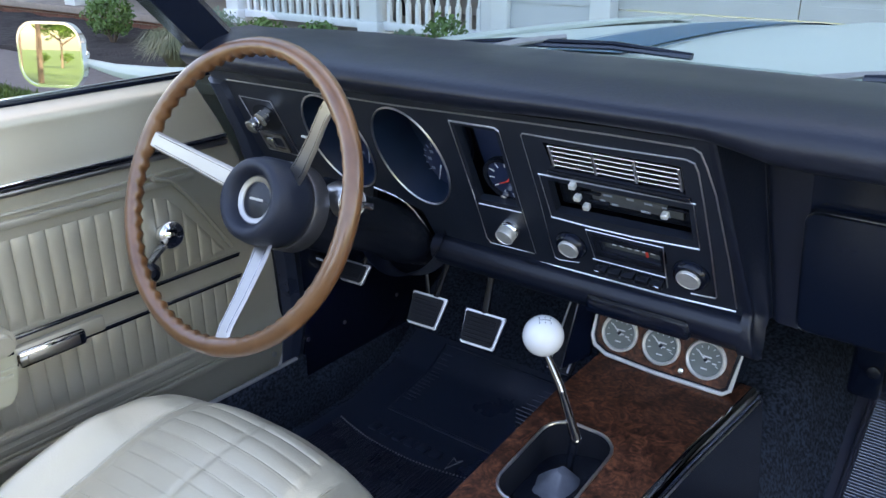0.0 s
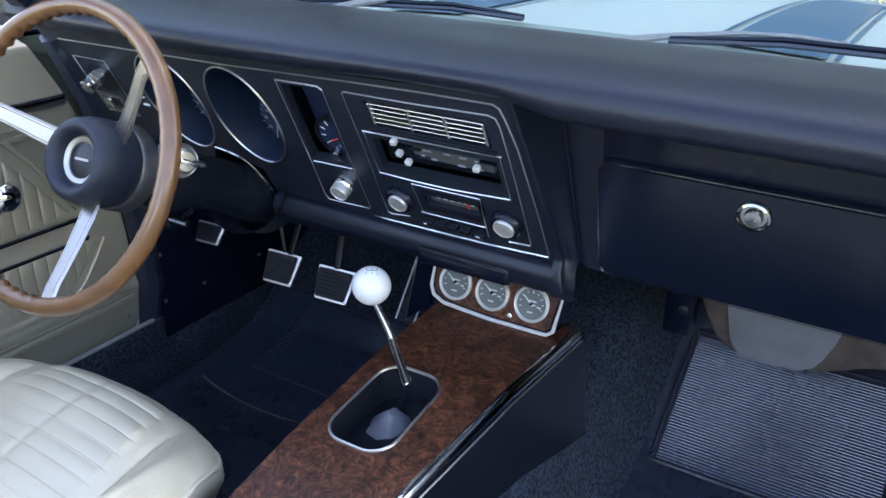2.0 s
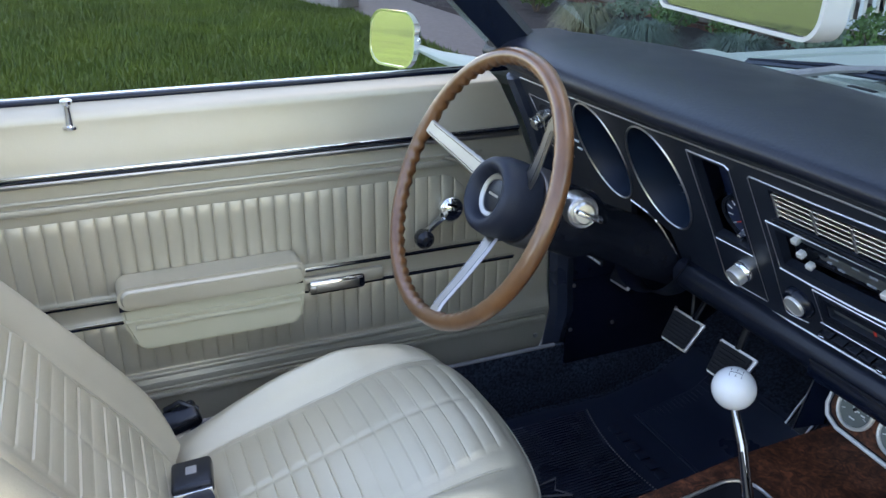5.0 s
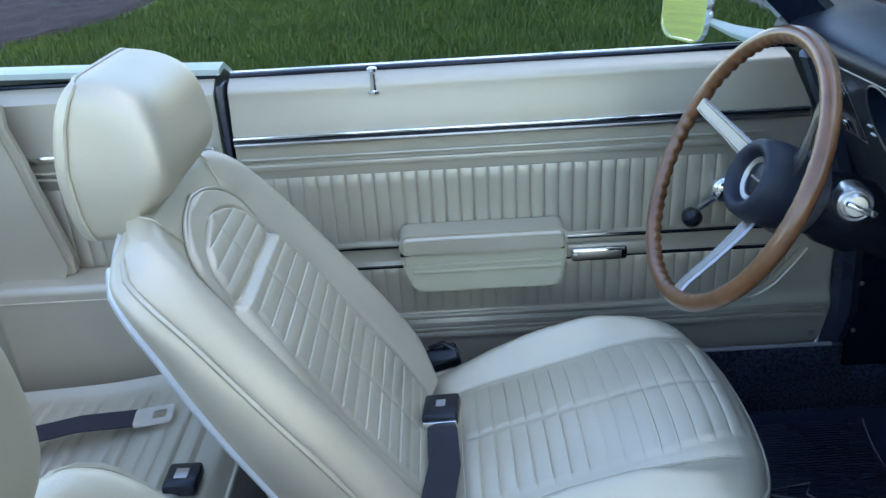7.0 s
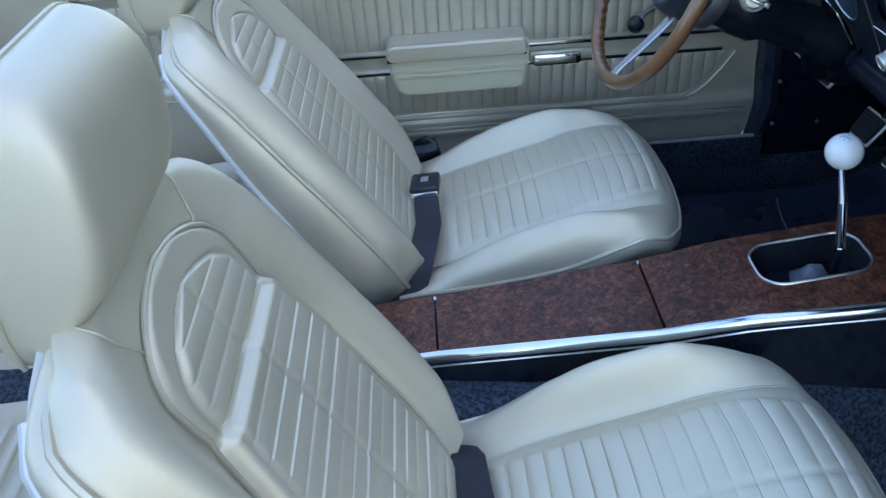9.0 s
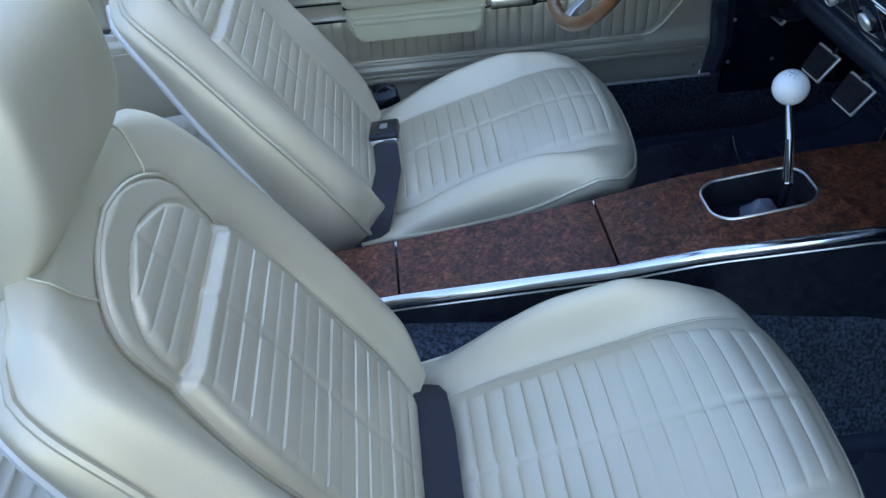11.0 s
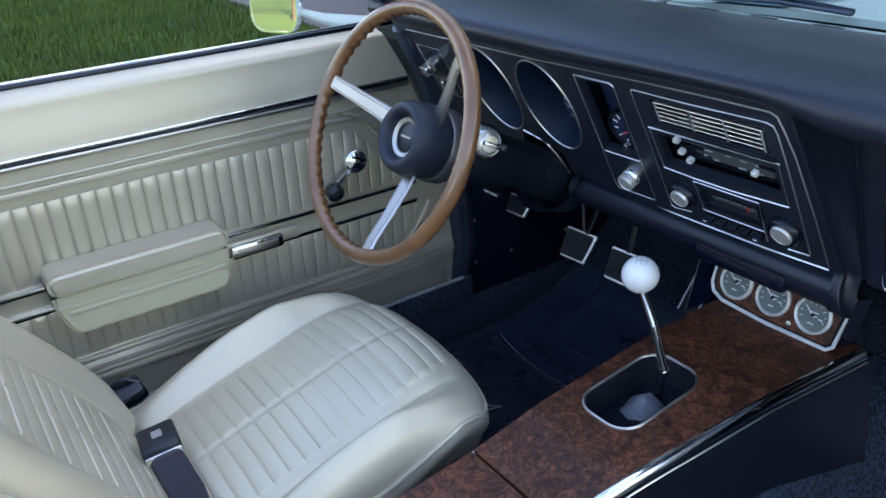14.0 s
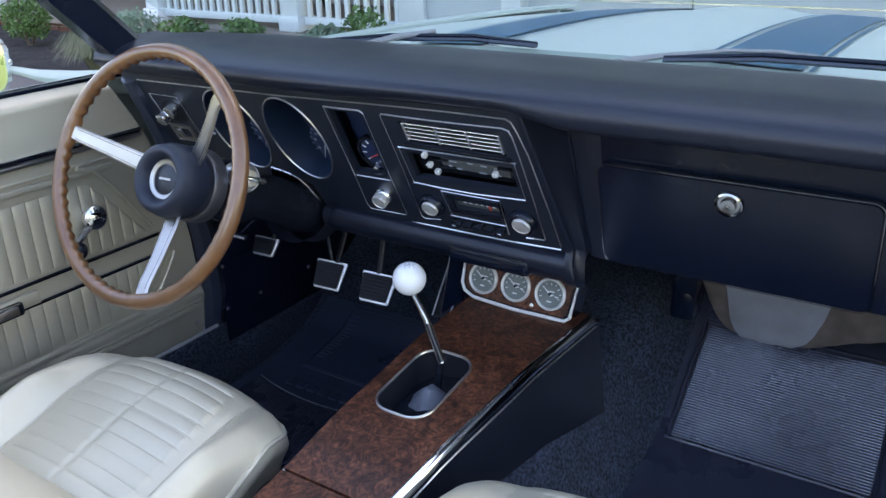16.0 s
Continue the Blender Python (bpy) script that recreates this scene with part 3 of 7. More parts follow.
def leaf_cloud(n, rx, ry, rz, size, seed, hollow=0.35, thin=0.5):
    """Small folded leaves scattered through an uneven crown round the origin, base at z = 0."""
    r = np.random.default_rng(seed)
    b = bmesh.new()
    k = 0
    while k < n:
        d = r.normal(0, 1, 3)
        d /= np.linalg.norm(d)
        lump = 1 + 0.28 * noise.noise(Vector(d) * 2.3 + Vector((seed, 0, 0)))
        q = (hollow + (1 - hollow) * r.random() ** 0.6) * lump
        p = Vector((d[0] * rx * q, d[1] * ry * q, rz + d[2] * rz * q))
        if p.z < 0.02 or noise.noise(p * (2.2 / max(rx, 0.2)) + Vector((0, seed, 0))) < -0.28:
            k += 0.2
            continue
        u = Vector(r.normal(0, 1, 3)).normalized()
        w = u.orthogonal().normalized()
        s = size * r.uniform(0.6, 1.3)
        a = b.verts.new(p - u * s)
        c = b.verts.new(p + u * s)
        e = b.verts.new(p + w * s * thin + u * s * 0.2)
        f = b.verts.new(p - w * s * thin + u * s * 0.1)
        b.faces.new((a, e, c, f))
        k += 1
    return b


def shrub(name, x, y, rx, rz, n, size, mat, label, seed, z=0.03, thin=0.5):
    t = thing(name, (x, y, z), label, "shrub")
    b = leaf_cloud(n, rx, rx, rz, size, seed, thin=thin)
    bmesh.ops.translate(b, vec=(x, y, z + 0.05), verts=b.verts)
    part("foliage", b, mat, t, recalc=False)
    b = B()
    for k in range(6):
        a = k * 1.05 + seed
        sweep(b, [(x, y, z - 0.05), (x + 0.3 * rx * math.cos(a), y + 0.3 * rx * math.sin(a), z + rz * 0.6), (x + 0.7 * rx * math.cos(a), y + 0.7 * rx * math.sin(a), z + rz * 1.4)], [0.012, 0.009, 0.004], 5)
    part("stem", b, BARK, t)


def tuft(name, x, y, r, h, n, mat, label, seed, z=0.02):
    """A fountain of thin blades."""
    g = random.Random(seed)
    t = thing(name, (x, y, z), label, "ornamental grass")
    b = bmesh.new()
    for k in range(n):
        a, q, hh = g.uniform(0, 6.283), r * g.uniform(0.15, 1.0), h * g.uniform(0.7, 1.1)
        d, s = Vector((math.cos(a), math.sin(a), 0)), Vector((-math.sin(a), math.cos(a), 0)) * 0.004
        base = Vector((x, y, z)) + d * 0.12 * r
        p = [base, base + d * q * 0.35 + Vector((0, 0, hh * 0.75)), base + d * q * 0.75 + Vector((0, 0, hh)), base + d * q * 1.15 + Vector((0, 0, hh * g.uniform(0.5, 0.85)))]
        L = [(b.verts.new(c - s * f), b.verts.new(c + s * f)) for c, f in zip(p, (1, 1, 0.7, 0.2))]
        for (a1, a2), (b1, b2) in zip(L, L[1:]):
            b.faces.new((a1, a2, b2, b1))
    part("blade_clump", b, mat, t, recalc=False)


shrub("round_shrub", -7.74, 4.3, 0.25, 0.22, 2400, 0.019, LEAF, "rounded green boxwood shrub in the mulch bed", 1)
tuft("grass_tuft", -5.52, 3.52, 0.29, 0.34, 1300, STRAW, "straw-coloured fountain grass tuft in the mulch bed", 2)
shrub("low_shrub", -5.95, 4.8, 0.24, 0.13, 900, 0.022, LEAF, "low dark green shrub before the porch railing", 3)
shrub("low_shrub", -5.2, 4.85, 0.22, 0.14, 800, 0.022, LEAF, "low dark green shrub before the porch railing", 4)
shrub("low_shrub", -4.2, 4.85, 0.26, 0.13, 900, 0.022, LEAF_PALE, "low grey-green shrub before the porch railing", 5)
shrub("bright_shrub", -3.75, 4.85, 0.2, 0.22, 700, 0.024, LEAF, "bright green small shrub by the garage corner", 6)
shrub("grey_shrub", -6.6, 4.75, 0.26, 0.16, 1300, 0.026, LEAF_PALE, "mounded blue-grey perennial in the mulch bed", 7, thin=0.25)
tuft("grass_tuft", -4.72, 3.52, 0.31, 0.31, 1300, TUFT_BLUE, "blue-grey fescue grass tuft in the mulch bed", 8)
tuft("grass_tuft", -4.5, 4.30, 0.34, 0.20, 1100, TUFT_BLUE, "low blue-grey fescue grass tuft in the mulch bed", 9)


def tree(x, y, h, r, seed, label, girth=0.2):
    g = random.Random(seed)
    t = thing("tree", (x, y, 0), label, "tree", "trees behind the lawn")
    b = B()
    sweep(b, [(x, y, -0.1), (x + 0.03, y, h * 0.25), (x - 0.05, y + 0.05, h * 0.5), (x, y, h * 0.8)], [girth, girth * 0.7, girth * 0.55, girth * 0.2], 10)
    for k in range(7):
        a = k * 2.4 + seed
        z0 = h * (0.3 + 0.06 * k)
        sweep(b, [(x, y, z0), (x + 0.4 * r * math.cos(a), y + 0.4 * r * math.sin(a), z0 + 0.1 * h), (x + 0.85 * r * math.cos(a), y + 0.85 * r * math.sin(a), z0 + 0.2 * h)], [0.06, 0.04, 0.012], 6)
    part("trunk", b, BARK, t)
    b = leaf_cloud(2600, r, r, h * 0.33, 0.11, seed, hollow=0.2)
    bmesh.ops.translate(b, vec=(x, y, h * 0.36), verts=b.verts)
    part("crown", b, LEAF, t, recalc=False)


tree(-11.5, -17.5, 6.5, 2.4, 11, "young leafy tree with a bare trunk on the lawn")
tree(-14.0, -16.0, 8.0, 3.0, 12, "broad leafy tree at the far side of the lawn")
tree(-4.7, -18.6, 9.0, 2.6, 13, "tall leafy tree with a bare trunk on the lawn", 0.13)
tree(-5.3, -24.8, 9.5, 2.8, 17, "tall leafy tree with a slim bare trunk on the lawn", 0.085)
tree(-7.6, -44.0, 3.6, 1.3, 19, "small leafy tree far down the lawn", 0.06)
tree(-19.0, -6.0, 8.5, 3.2, 14, "broad leafy tree beyond the lawn")
tree(-11.5, -21.0, 8.5, 3.0, 15, "broad leafy tree at the far side of the lawn")
tree(-17.5, -22.0, 9.0, 3.4, 18, "broad leafy tree at the far side of the lawn")
for k, (x, y) in enumerate(((-11.0, -19.0), (-9.0, -19.3), (-13.2, -18.7))):
    shrub("hedge_shrub", x, y, 0.8, 0.55, 900, 0.07, LEAF, "clipped round shrub at the far edge of the lawn", 20 + k, 0)

for k, (x, y) in enumerate(((-12.6, -58), (-10.9, -58.5), (-9.4, -58), (-8.0, -58.4), (-14.4, -58.2))):
    shrub("hedge_shrub", x, y, 0.45, 0.30, 500, 0.06, LEAF, "clipped round shrub in a row at the end of the lawn", 30 + k, 0)
for k, x in enumerate((-22, -17.5, -13.5, -5.0, -1.0)):
    tree(x, -72 + 2 * (k % 2), 7.0 + k % 3, 3.4, 40 + k, "leafy tree in the far row behind the lawn")

# ---- car body ----
b = B()


def hood_z(x, y):
    t = (y - 0.78) / 1.6
    z = 0.978 - 0.10 * t * t - 0.07 * smooth01((y - 2.16) / 0.22) ** 2 - 0.045 * (abs(x) / 0.75) ** 2.6
    bulge = smooth01((0.16 - abs(x)) / 0.13) * 0.016 * smooth01((y - 0.80) / 0.35)
    return z + bulge


sheet(b, lambda u, v: Vector((-0.74 + 1.48 * u, 0.78 + 1.60 * v, hood_z(-0.74 + 1.48 * u, 0.78 + 1.60 * v))), 60, 30)
thicken(b, 0.012)
hood = thing("hood", (0, 0.93, 0.9), "white hood with twin blue racing stripes", "car hood")
part("panel", b, WHITE_PAINT, hood)
for s in (-1, 1):
    b = B()
    sheet(b, lambda u, v: Vector((s * (0.225 + 0.153 * u), 0.782 + 1.59 * v, hood_z(s * (0.225 + 0.153 * u), 0.782 + 1.59 * v) + 0.004)), 10, 30)
    part("stripe", b, BLUE_PAINT, hood, "dark blue stripe", recalc=False)
    for x0 in (0.203, 0.388):
        b = B()
        sheet(b, lambda u, v: Vector((s * (x0 + 0.008 * u), 0.782 + 1.59 * v, hood_z(s * (x0 + 0.008 * u), 0.782 + 1.59 * v) + 0.004)), 2, 30)
        part("pinstripe", b, BLUE_PAINT, hood, "thin dark blue pinstripe", recalc=False)
body = thing("car_body", (0, 0, 0.3), "white convertible body shell, top down", "car body")
for s in (-1, 1):
    b = B()

    def fender(u, v):
        y = 0.42 + 2.0 * v
        a = u
        x = lerp(a, (0, 0.2, 0.5, 0.8, 1), (0.745, 0.80, 0.885, 0.915, 0.90))
        z = lerp(a, (0, 0.2, 0.5, 0.8, 1), (0.945, 0.945, 0.90, 0.70, 0.35)) - 0.07 * v * v
        return Vector((s * x, y, z))

    sheet(b, fender, 16, 20)
    thicken(b, 0.01)
    part("fender", b, WHITE_PAINT, body)
    b = B()

    def quarter(u, v):
        y = -2.2 + 1.52 * v
        x = lerp(u, (0, 0.12, 0.3, 0.6, 1), (0.76, 0.80, 0.86, 0.91, 0.89))
        z = lerp(u, (0, 0.12, 0.3, 0.6, 1), (0.965, 0.97, 0.94, 0.75, 0.35)) + 0.02 * math.sin(v * 3)
        return Vector((s * x, y, z))

    sheet(b, quarter, 16, 16)
    thicken(b, 0.01)
    part("quarter_panel", b, WHITE_PAINT, body)
b = B()
sheet(b, lambda u, v: Vector((-0.75 + 1.5 * u, -2.45 + 0.95 * v, 0.93 + 0.035 * math.sin(math.pi * u))), 12, 8)
thicken(b, 0.01)
part("trunk_lid", b, WHITE_PAINT, body)
b = B()
sheet(b, lambda u, v: Vector((-0.80 + 1.6 * u, 2.38 + 0.05 * math.sin(math.pi * v), 0.86 - 0.50 * v)), 12, 8)
thicken(b, 0.012)
part("nose_panel", b, WHITE_PAINT, body)
b = B()
sheet(b, lambda u, v: Vector((-0.80 + 1.6 * u, -2.44 - 0.05 * math.sin(math.pi * v), 0.93 - 0.57 * v)), 12, 8)
thicken(b, 0.012)
part("tail_panel", b, WHITE_PAINT, body)
for x in (-0.80, 0.80):
    for y in (1.45, -1.45):
        m = pose(x, y, 0.335, 0, 90, 0)
        b = B()
        lathe(b, [(0.20, -0.09), (0.30, -0.095), (0.325, -0.07), (0.33, 0.0), (0.325, 0.07), (0.30, 0.095), (0.20, 0.09)], m, 40)
        w = part("wheel", b, BLACK_RUBBER, body, "black rubber tyre")
        b = B()
        lathe(b, [(0.205, -0.085), (0.205, 0.085), (0.17, 0.092), (0.05, 0.075), (0.045, 0.095)], m, 32)
        part("rim", b, DULL_CHROME, w, "bright metal rim")
b = B()
box(b, (0, 0.715, 0.935), (1.5, 0.115, 0.06), 0.008)
part("cowl", b, WHITE_PAINT, body)
# slots are thin dark bars on the cowl, coloured like shaded openings
for i in range(9):
    b = B()
    box(b, (-0.48 + i * 0.12, 0.748, 0.9645), (0.052, 0.012, 0.004), 0.001, seg=1)
    part("vent_slot", b, RECESS_SHADE, body)
b = B()
sheet(b, lambda u, v: Vector((-0.74 + 1.48 * u, 0.60 + 0.06 * v, 0.952 + 0.010 * v)), 8, 2)
thicken(b, 0.012)
part("cowl_seal", b, material("tan_sealant", (0.33, 0.28, 0.22), 0.6, second=(0.28, 0.24, 0.19), scale=20), body)

# windscreen: black pillars, header and clear glass
screen = thing("windshield", (0, 0.6, 0.97), "windshield with slim black pillars and clear glass", "windshield")
for s in (-1, 1):
    b = B()
    pts = [(s * 0.70, 0.50, 0.88), (s * 0.675, 0.30, 1.0), (s * 0.655, 0.17, 1.12), (s * 0.63, 0.02, 1.28), (s * 0.60, -0.05, 1.34)]
    prof = [(-0.030, -0.018), (0.02, -0.024), (0.038, 0.0), (0.02, 0.022), (-0.030, 0.018)]
    rings = []
    for p in pts:
        rings.append([b.verts.new(Vector(p) + Vector((s * dy, dx * 0.8, dx * 0.62))) for dx, dy in prof])
    for r0, r1 in zip(rings, rings[1:]):
        for k in range(5):
            b.faces.new((r0[k], r0[(k + 1) % 5], r1[(k + 1) % 5], r1[k]))
    b.faces.new(rings[0])
    b.faces.new(rings[-1])
    part("pillar", b, BLACK_PAINT, screen, "black painted pillar trim")
b = B()
sweep(b, [(-0.60, -0.05, 1.34), (-0.3, 0.02, 1.365), (0, 0.035, 1.37), (0.3, 0.02, 1.365), (0.60, -0.05, 1.34)], 0.028, 10, flat=0.7)
part("header", b, BLACK_PAINT, screen)
b = B()


def pane(u, v):
    x = (-1 + 2 * u) * (0.70 - 0.09 * v)
    y = 0.64 - 0.60 * v - (0.10 - 0.02 * v) * (abs(-1 + 2 * u) ** 2.4)
    return Vector((x, y, 0.965 + 0.40 * v - 0.03 * v * abs(-1 + 2 * u) ** 2))


sheet(b, pane, 24, 12)
gl = part("glass", b, CLEAR, screen, "clear laminated glass", recalc=False)
gl.visible_shadow = False

# wipers on the glass
for pts, arm in ((((-0.56, 0.690, 0.976), (-0.42, 0.735, 0.985), (-0.24, 0.780, 0.988), (-0.095, 0.768, 0.986)), ((-0.46, 0.68, 0.972), (-0.40, 0.73, 0.990), (-0.33, 0.78, 1.0))),
                 (((0.168, 0.718, 0.986), (0.32, 0.765, 0.990), (0.50, 0.762, 0.990), (0.66, 0.72, 0.985)), ((0.075, 0.665, 0.976), (0.12, 0.700, 0.985), (0.17, 0.730, 0.992), (0.26, 0.778, 0.999), (0.34, 0.792, 1.0), (0.40, 0.784, 0.997)))):
    t = thing("windshield_wiper", pts[1], "black wiper blade with a grey arm resting low on the windshield", "wiper", "wipers")
    b = B()
    sweep(b, pts, 0.007, 6, flat=0.6)
    part("blade", b, BLACK_RUBBER, t)
    b = B()
    sweep(b, [Vector(p) + Vector((0, 0.004, 0.009 - 0.004 * abs(i - 1.5))) for i, p in enumerate(pts)], 0.0045, 6)
    part("bridge", b, BLACK_PAINT, t)
    b = B()
    sweep(b, arm, [0.013, 0.011, 0.008, 0.006, 0.006, 0.006][:len(arm)], 8, flat=0.6)
    part("arm", b, WIPER_GREY, t, "weathered grey wiper arm")

# ---- floor ----
FLOOR = 0.22
b = B()


def floor_z(x, y):
    toe = lerp(y, (-1.2, 0.55, 0.70, 1.02, 1.06), (0, 0, 0.03, 0.24, 0.30))
    tunnel = 0.20 * smooth01((0.24 - abs(x)) / 0.12)
    return FLOOR + max(toe, 0) + tunnel * (1 if y < 0.7 else 1 - 0.4 * smooth01((y - 0.7) / 0.3))


sheet(b, lambda u, v: Vector((-0.72 + 1.44 * u, -1.15 + 2.22 * v, floor_z(-0.72 + 1.44 * u, -1.15 + 2.22 * v) + 0.003 * noise.noise(Vector((u * 60, v * 90, 0))))), 96, 130)
thicken(b, 0.012)
tagged(part("floor", b, CARPET), "black loop-pile carpet over the car floor and tunnel", "carpet", kind="structure")
b = B()
box(b, (0, 1.10, 0.60), (1.46, 0.04, 0.60), 0.004)
tagged(part("wall_firewall", b, BLACK_PAINT), "black firewall behind the dashboard", "firewall", kind="structure")
for s in (-1, 1):
    b = B()
    box(b, (s * 0.728, 0.77, 0.53), (0.03, 0.62, 0.78), 0.006)
    tagged(part("wall_kick_panel", b, BLACK_PAINT), "black kick panel beside the footwell", "kick panel", kind="structure")
    b = B()
    box(b, (s * 0.745, 0.20, 0.265), (0.09, 1.82, 0.12), 0.02)
    tagged(part("trim_sill", b, CARPET), "black carpeted door sill", "sill", kind="structure")
b = B()
box(b, (-0.703, 0.07, 0.348), (0.012, 0.76, 0.070), 0.003)
tagged(part("trim_sill_flange", b, CARPET), "black carpeted upright flange on the driver's sill", "sill", kind="structure")
b = B()
sweep(b, [(-0.700, y, 0.385) for y in (-0.30, 0.0, 0.23, 0.425)], 0.005, 8, flat=0.7)
tagged(part("trim_sill_edge", b, WIPER_GREY), "grey edge strip along the driver's door sill", "sill", kind="structure")

# ---- driver door ----
DX = -0.735
door = thing("driver_door", (DX, 0.36, 0.34), "closed car door with ivory pleated vinyl panel and chrome strips", "car door")


def door_x(z):
    return DX - 0.012 * smooth01((z - 0.84) / 0.10) + 0.010 * math.exp(-((z - 0.46) / 0.02) ** 2)


b = B()


def door_front(z):
    return lerp(z, (0.335, 0.36, 0.40, 0.60, 0.70, 0.80, 0.88, 0.95), (0.36, 0.405, 0.425, 0.415, 0.39, 0.36, 0.325, 0.29))


sheet(b, lambda u, v: Vector((door_x(0.335 + 0.617 * v) - (0.034 * smooth01((v - 0.965) / 0.035) ** 1.6), -0.668 + (0.668 + door_front(0.335 + 0.617 * v)) * u, 0.335 + 0.617 * v)), 24, 90)
thicken(b, 0.012)
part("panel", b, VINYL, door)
b = B()
sheet(b, lambda u, v: Vector((lerp(v, (0, 0.1, 0.3, 0.6, 1), (-0.80, -0.82, -0.87, -0.915, -0.90)), -0.675 + 1.1 * u, lerp(v, (0, 0.1, 0.3, 0.6, 1), (0.944, 0.947, 0.92, 0.72, 0.35)))), 8, 14)
thicken(b, 0.006)
part("outer_skin", b, WHITE_PAINT, door, "white painted outer skin")
b = B()
box(b, (-0.781, -0.145, 0.9505), (0.014, 1.05, 0.011), 0.004)
part("window_seal", b, BLACK_PAINT, door, "black window slot seal")
b = B()
box(b, (-0.791, -0.145, 0.9535), (0.004, 1.05, 0.008), 0.0015)
part("belt_strip", b, CHROME, door)


def pillow(x):
    return abs(math.sin(math.pi * x)) ** 0.36


def pleats(y0, y1, n, low, high):
    """Upright stitched pleats between a lower and an upper line along the door."""
    b = B()

    def fn(u, v):
        y = y0 + (y1 - y0) * u
        z0, z1 = low(y), high(y)
        e = min(v, 1 - v) * (z1 - z0)
        return Vector((DX + 0.003 + 0.0036 * pillow(u * n) * smooth01(e / 0.010), y, z0 + (z1 - z0) * v))

    sheet(b, fn, n * 12, 12)
    return b


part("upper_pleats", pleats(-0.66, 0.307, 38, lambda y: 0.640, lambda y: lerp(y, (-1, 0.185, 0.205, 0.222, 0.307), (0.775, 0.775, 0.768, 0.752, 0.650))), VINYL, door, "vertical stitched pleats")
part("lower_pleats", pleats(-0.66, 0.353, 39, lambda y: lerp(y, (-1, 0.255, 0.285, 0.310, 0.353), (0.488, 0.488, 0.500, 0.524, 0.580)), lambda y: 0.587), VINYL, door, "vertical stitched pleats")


def strip(name, y0, y1, z, h, d, mat, lab="", r=0.0015):
    b = B()
    box(b, (DX + d / 2, (y0 + y1) / 2, z), (d, y1 - y0, h), r)
    return part(name, b, mat, door, lab)


strip("chrome_strip", -0.668, 0.335, 0.852, 0.006, 0.009, CHROME, "bright chrome strip", 0.0025)
strip("chrome_strip", -0.668, 0.335, 0.840, 0.009, 0.010, SATIN_METAL, "bright chrome strip", 0.004)
strip("dark_inlay", -0.668, 0.335, 0.8467, 0.0030, 0.006, BLACK_PAINT)
for z, h, d in ((0.812, 0.006, 0.006), (0.797, 0.012, 0.008), (0.479, 0.010, 0.012), (0.464, 0.006, 0.010), (0.450, 0.006, 0.010), (0.437, 0.012, 0.012)):
    strip("ridge", -0.66, 0.26 if z > 0.6 else 0.415 if z < 0.47 else 0.27, z, h, d, VINYL, "moulded vinyl ridge", 0.003)
for z in (0.633, 0.592):
    strip("thin_strip", -0.66, 0.335, z, 0.0045, 0.009, CHROME, "thin chrome strip", 0.001)
    strip("strip_shadow", -0.66, 0.335, z - 0.005, 0.004, 0.006, BLACK_PAINT, "", 0.001)
b = B()
sweep(b, [(DX + 0.006, y, z) for y, z in ((0.183, 0.809), (0.215, 0.798), (0.25, 0.757), (0.321, 0.651))], 0.006, 8, flat=0.7)
part("corner_bead", b, VINYL, door)
b = B()
sweep(b, [(DX + 0.006, y, z) for y, z in ((0.365, 0.581), (0.34, 0.545), (0.312, 0.51), (0.29, 0.492), (0.264, 0.482), (0.188, 0.478), (0.0, 0.478))], 0.0045, 8, flat=0.7)
part("corner_bead", b, VINYL, door)
# armrest
b = B()
plate(b, rrect(0.30, 0.040, 0.018, 5, -0.243, 0.655), (), Matrix(((0, 0, 1, DX + 0.070), (1, 0, 0, 0), (0, 1, 0, 0), (0, 0, 0, 1))), 0.07)
bmesh.ops.bevel(b, geom=[e for e in b.edges if e.calc_length() > 0.002 and len(e.link_faces) == 2 and e.calc_face_angle(0) > 0.8], offset=0.008, segments=3, affect="EDGES")
part("armrest_pad", b, VINYL, door, "padded ivory armrest top")
b = B()
prism(b, [(-0.391, 0.642), (-0.388, 0.605), (-0.376, 0.570), (-0.362, 0.557), (-0.355, 0.555), (-0.120, 0.555), (-0.110, 0.558), (-0.100, 0.572), (-0.094, 0.605), (-0.092, 0.642)], Matrix(((0, 0, 1, DX + 0.056), (1, 0, 0, 0), (0, 1, 0, 0), (0, 0, 0, 1))), 0.058)
bmesh.ops.bevel(b, geom=[e for e in b.edges if len(e.link_faces) == 2 and e.calc_face_angle(0) > 0.8], offset=0.006, segments=3, affect="EDGES")
part("armrest_base", b, AGED_PLASTIC, door, "yellowed ivory plastic armrest base")
strip("armrest_ridge", -0.386, -0.097, 0.612, 0.006, 0.0585, AGED_PLASTIC, "", 0.002)
strip("armrest_ridge", -0.372, -0.104, 0.601, 0.009, 0.0600, AGED_PLASTIC, "", 0.003)
strip("armrest_groove", -0.392, -0.098, 0.6355, 0.004, 0.060, BLACK_PAINT, "", 0.001)
b = B()
box(b, (DX + 0.007, -0.012, 0.604), (0.014, 0.15, 0.026), 0.005)
part("handle_plate", b, VINYL, door)
b = B()
box(b, (DX + 0.019, -0.028, 0.600), (0.014, 0.104, 0.026), 0.006)
handle = part("door_handle", b, CHROME, door, "chrome pull handle")
b = B()
box(b, (DX + 0.0265, -0.028, 0.600), (0.003, 0.080, 0.015), 0.001)
part("handle_face", b, SATIN_METAL, handle)
# window crank
m = pose(DX + 0.004, 0.192, 0.714, 0, 90, 0)
b = B()
